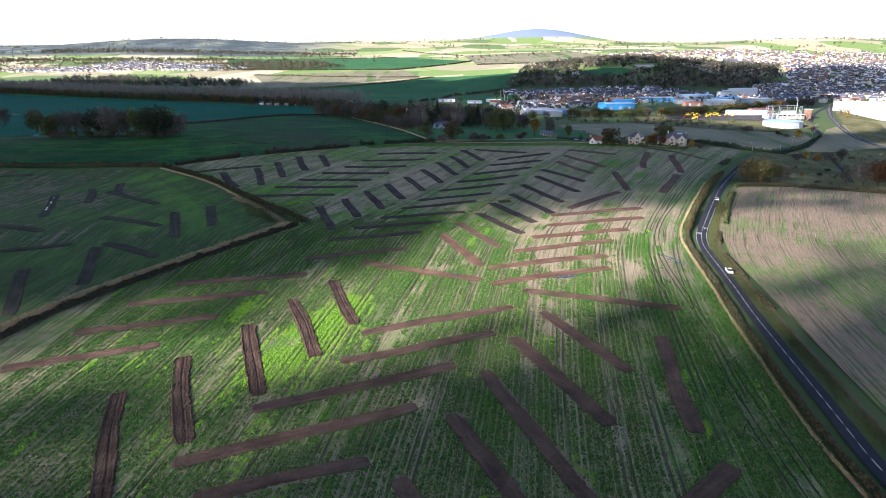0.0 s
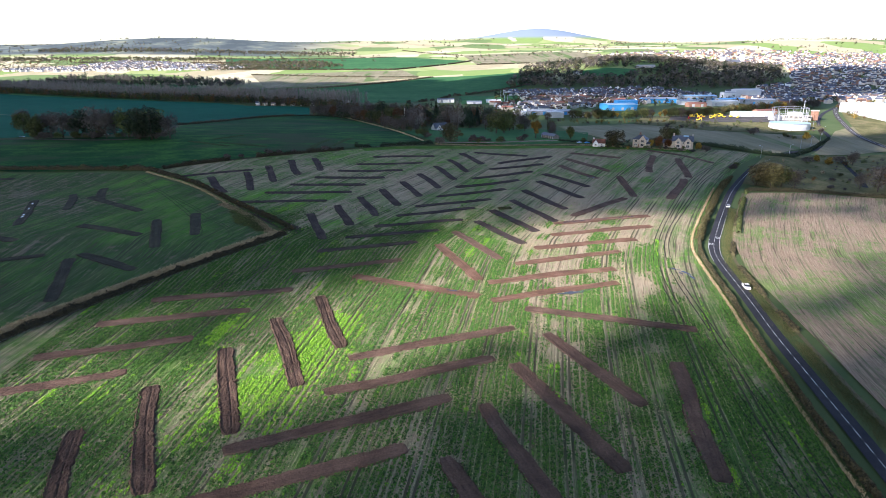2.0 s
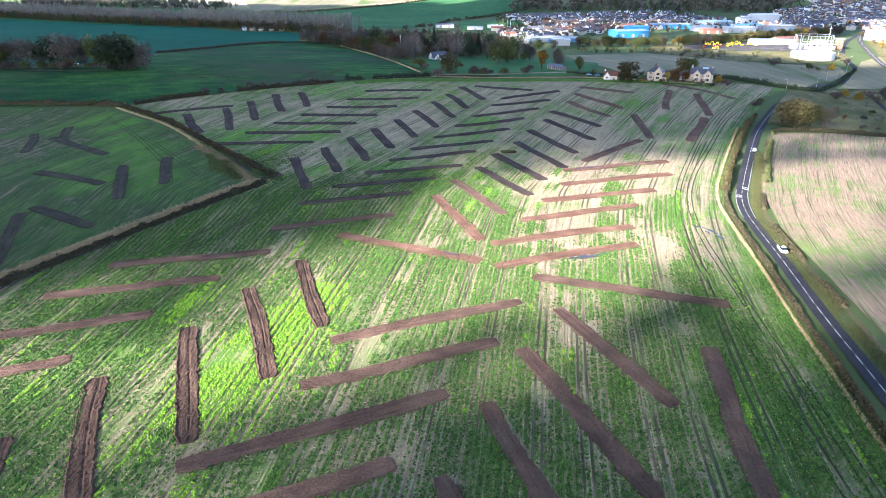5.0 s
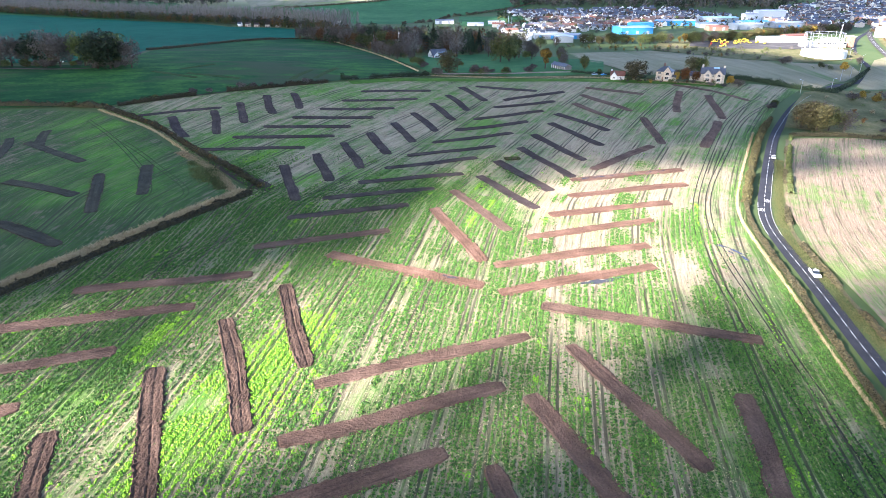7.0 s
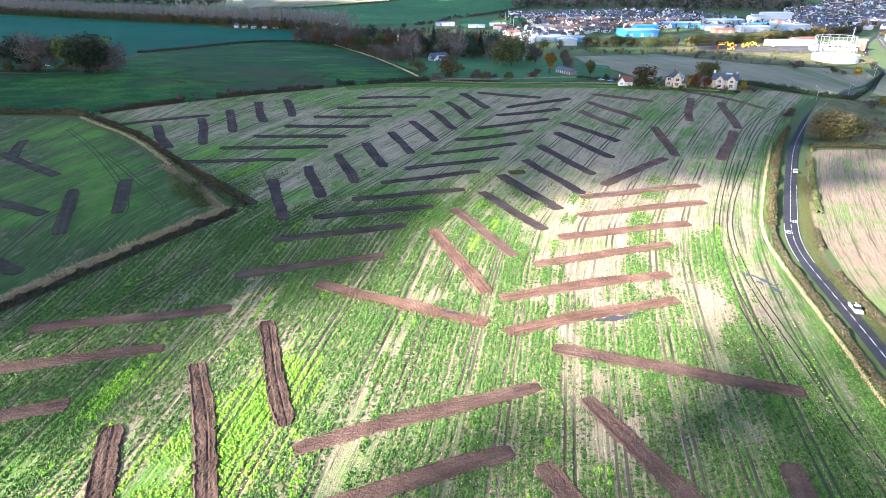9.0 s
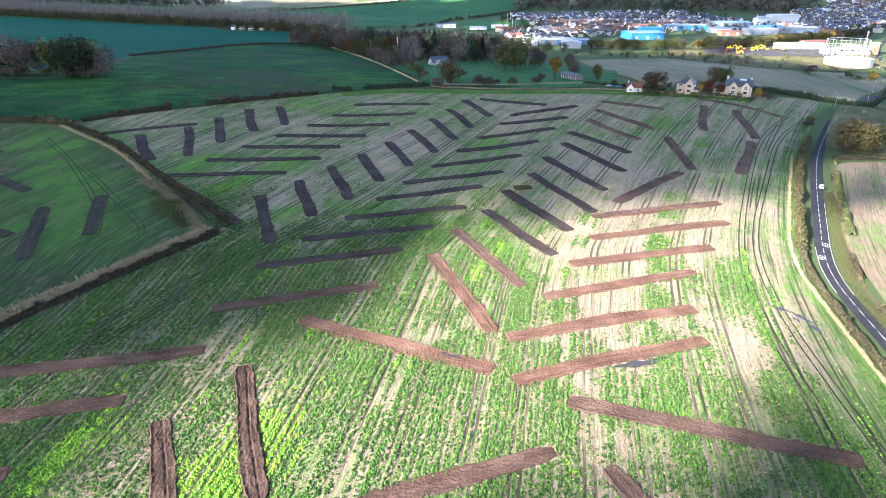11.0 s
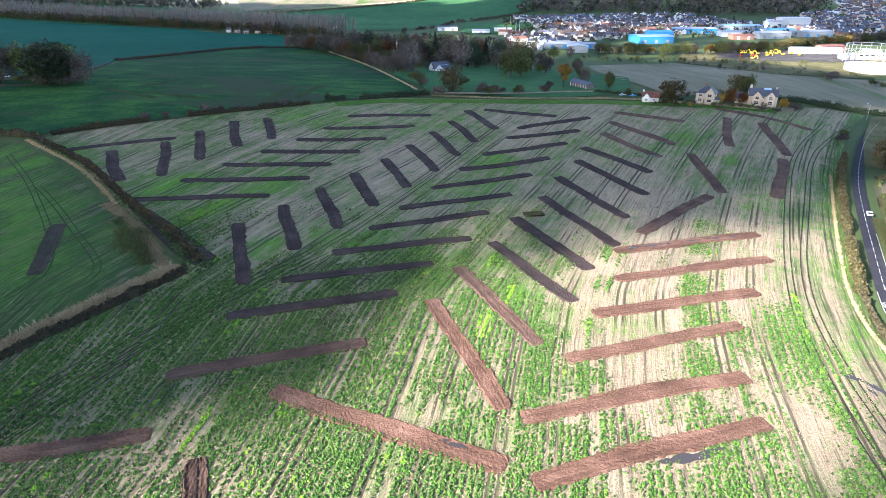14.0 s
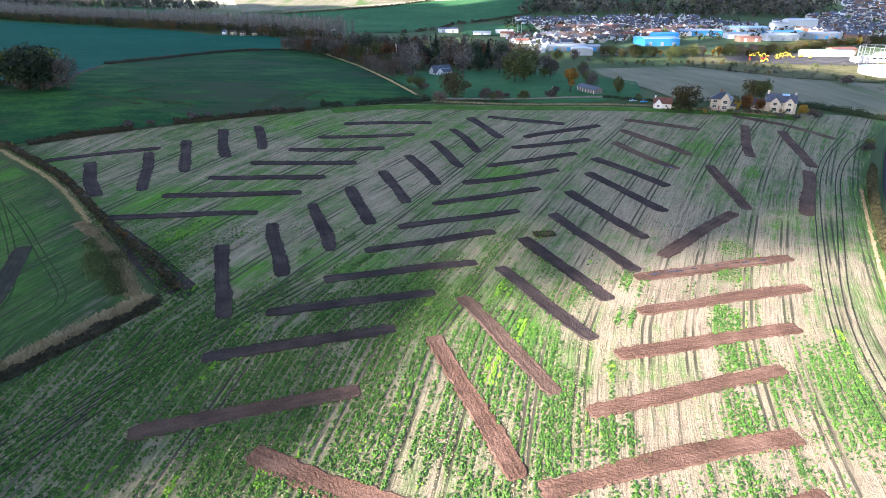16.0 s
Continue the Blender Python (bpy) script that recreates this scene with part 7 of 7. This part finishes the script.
track("field_track", [(-104, 215), (-92, 240), (-83.8, 256), (-69.9, 285), (-56, 304), (-36.8, 331), (-15.6, 375.6), (6.2, 422.3), (26.9, 468.3), (44, 500)], 1.0, "muddy wheel track through the stubble")
track("field_track", [(-96, 203), (-88, 232), (-76, 262), (-66, 284), (-52, 304)], 0.95, "muddy wheel track beside the hedge")
track("headland_track", [(240, 496), (213, 468), (182, 432), (145, 366), (111, 306), (97, 261), (91, 210), (84.6, 148), (79, 107), (72, 20)], 0.95, "wheel track along the headland")
track("headland_track", [(222, 492), (175, 436), (137, 366), (104, 300), (92, 262), (86.5, 232), (83, 190), (78, 140), (70, 60)], 0.95, "wheel track along the headland")

for k, (x, y) in enumerate(((-243, 375), (-236, 361), (-229, 346), (-226, 340))):
    puddle(x, y, 3.4, 1.1, -1.1, 60 + k, "pale standing water on a soil strip")
ribbon("field_lane", [(-700, 760), (-480, 625), (-376, 580), (-300, 556), (-250, 560), (-290, 700)], 2.0, "yard", 0.25, 6, None, "pale farm lane passing the tree clump", "structure", "lane")
ribbon("teal_field_path", [(-820, 1010), (-560, 900), (-430, 820)], 1.6, "pale_stubble", 0.35, 10, None, "pale path across the brassica field", "structure", "path")

car(-322, 592, 0.2, "white van parked under the trees", "white")
car(-309, 590, 0.1, "white car parked under the trees", "white")
car(-395, 602, 0.5, "pale blue car on the farm lane", "pale_sheet")


def stone_wall(line, label, seed):
    """A low field wall of single stones in three courses, with a rubble core."""
    g = np.random.default_rng(seed)
    q, t = along(line, 0.9)
    ob = new("stone_wall")
    ob.location = (*line[0], float(land(*line[0])))
    tagged(ob, label, "wall", "field walls")
    o = np.array(ob.location)
    pieces = []
    for (x, y), d in zip(q, t):
        a = math.atan2(d[1], d[0])
        c, s = math.cos(a), math.sin(a)
        for k in range(3):
            v, f = box(-0.44, -0.28 + 0.03 * k, 0.36 * k - 0.15, 0.44, 0.28 - 0.03 * k, 0.36 * k + 0.24)
            v = v * g.uniform(0.9, 1.06, v.shape)
            pieces.append((np.c_[x + v[:, 0] * c - v[:, 1] * s, y + v[:, 0] * s + v[:, 1] * c, v[:, 2] + float(land(x, y))] - o, f))
    part("stones", fast_mesh("stones", *joined(pieces), "grey_stone"), ob)


stone_wall([(-2, 557), (30, 556), (56, 557), (84, 561), (104, 560)], "low weathered grey stone wall along the park edge", 5)


def post_fence(line, gap, label, seed):
    g = np.random.default_rng(seed)
    q, t = along(line, gap)
    ob = new("fence")
    ob.location = (*line[0], float(land(*line[0])))
    tagged(ob, label, "fence", "field fences")
    o = np.array(ob.location)
    for x, y in q:
        z = float(land(x, y))
        part("post", fast_mesh("post", *tube(np.array([(x, y, z - 0.3), (x + g.normal(0, 0.03), y, z + 1.2)]) - o, [0.06, 0.05], 5), "bark"), ob)
    for h in (0.5, 1.05):
        w = np.c_[q, land(*q.T) + h] - o
        part("wire", fast_mesh("wire", *tube(w, [0.012] * len(w), 4), "steel"), ob)


post_fence([(-66, 523), (-30, 540), (-4, 546), (51, 540), (92, 538), (130, 531)], 3.0, "wire fence with weathered wooden posts at the field top", 6)
post_fence([(-143, 178), (-134, 202), (-119, 231), (-98, 269), (-74, 309)], 3.0, "wire fence with weathered wooden posts by the hedge", 7)
ribbon("railway", [(440, 560), (449, 640), (456, 690), (478, 745), (528, 845), (612, 985), (705, 1110), (760, 1200)], 3.2, "yard", 0.5, 6, None, "curving single railway line on pale ballast", "structure", "railway")
for s in (-0.72, 0.72):
    q, t = along([(440, 560), (449, 640), (456, 690), (478, 745), (528, 845), (612, 985), (705, 1110), (760, 1200)], 6)
    q = q + np.c_[t[:, 1], -t[:, 0]] * s
    rail = new("rail", fast_mesh("rail", *tube(np.c_[q, land(*q.T) + 0.62], [0.08] * len(q), 4), "steel"))
    rail.parent = bpy.data.objects["railway"]
drape("railway_bank", [(455, 640), (462, 690), (486, 745), (536, 842), (600, 950), (640, 930), (560, 800), (500, 690), (470, 620)], "scrub", 0.3, 14, "brown scrubby railway bank", category="ground")
ribbon("side_lane", [(300, 440), (312, 464), (326, 500), (345, 540)], 1.8, "asphalt", 0.2, 4, None, "narrow dark side lane", "structure", "lane")

track("curved_track", [(-161, 378), (-142, 358), (-125, 338), (-107, 318), (-102, 309), (-104, 299), (-112, 288), (-128, 262), (-150, 220)], 1.0, "curving wheel track in the shaded field", 0.045, "faint_soil")
track("curved_track", [(-200, 420), (-170, 386), (-150, 360), (-132, 336), (-118, 312), (-117, 296), (-130, 268)], 1.0, "curving wheel track in the shaded field", 0.045, "faint_soil")

BESIDE = [(-104, 215), (-92, 240), (-83.8, 256), (-69.9, 285), (-56, 304), (-36.8, 331)]
for dx, dy, half in ((4.0, -2.0, 0.95), (-3.6, 1.8, 1.0), (7.6, -3.6, 0.9)):
    track("field_track", [(x + dx * (1 - 0.1 * i), y + dy * (1 - 0.1 * i)) for i, (x, y) in enumerate(BESIDE)], half, "muddy wheel track beside the hedge")
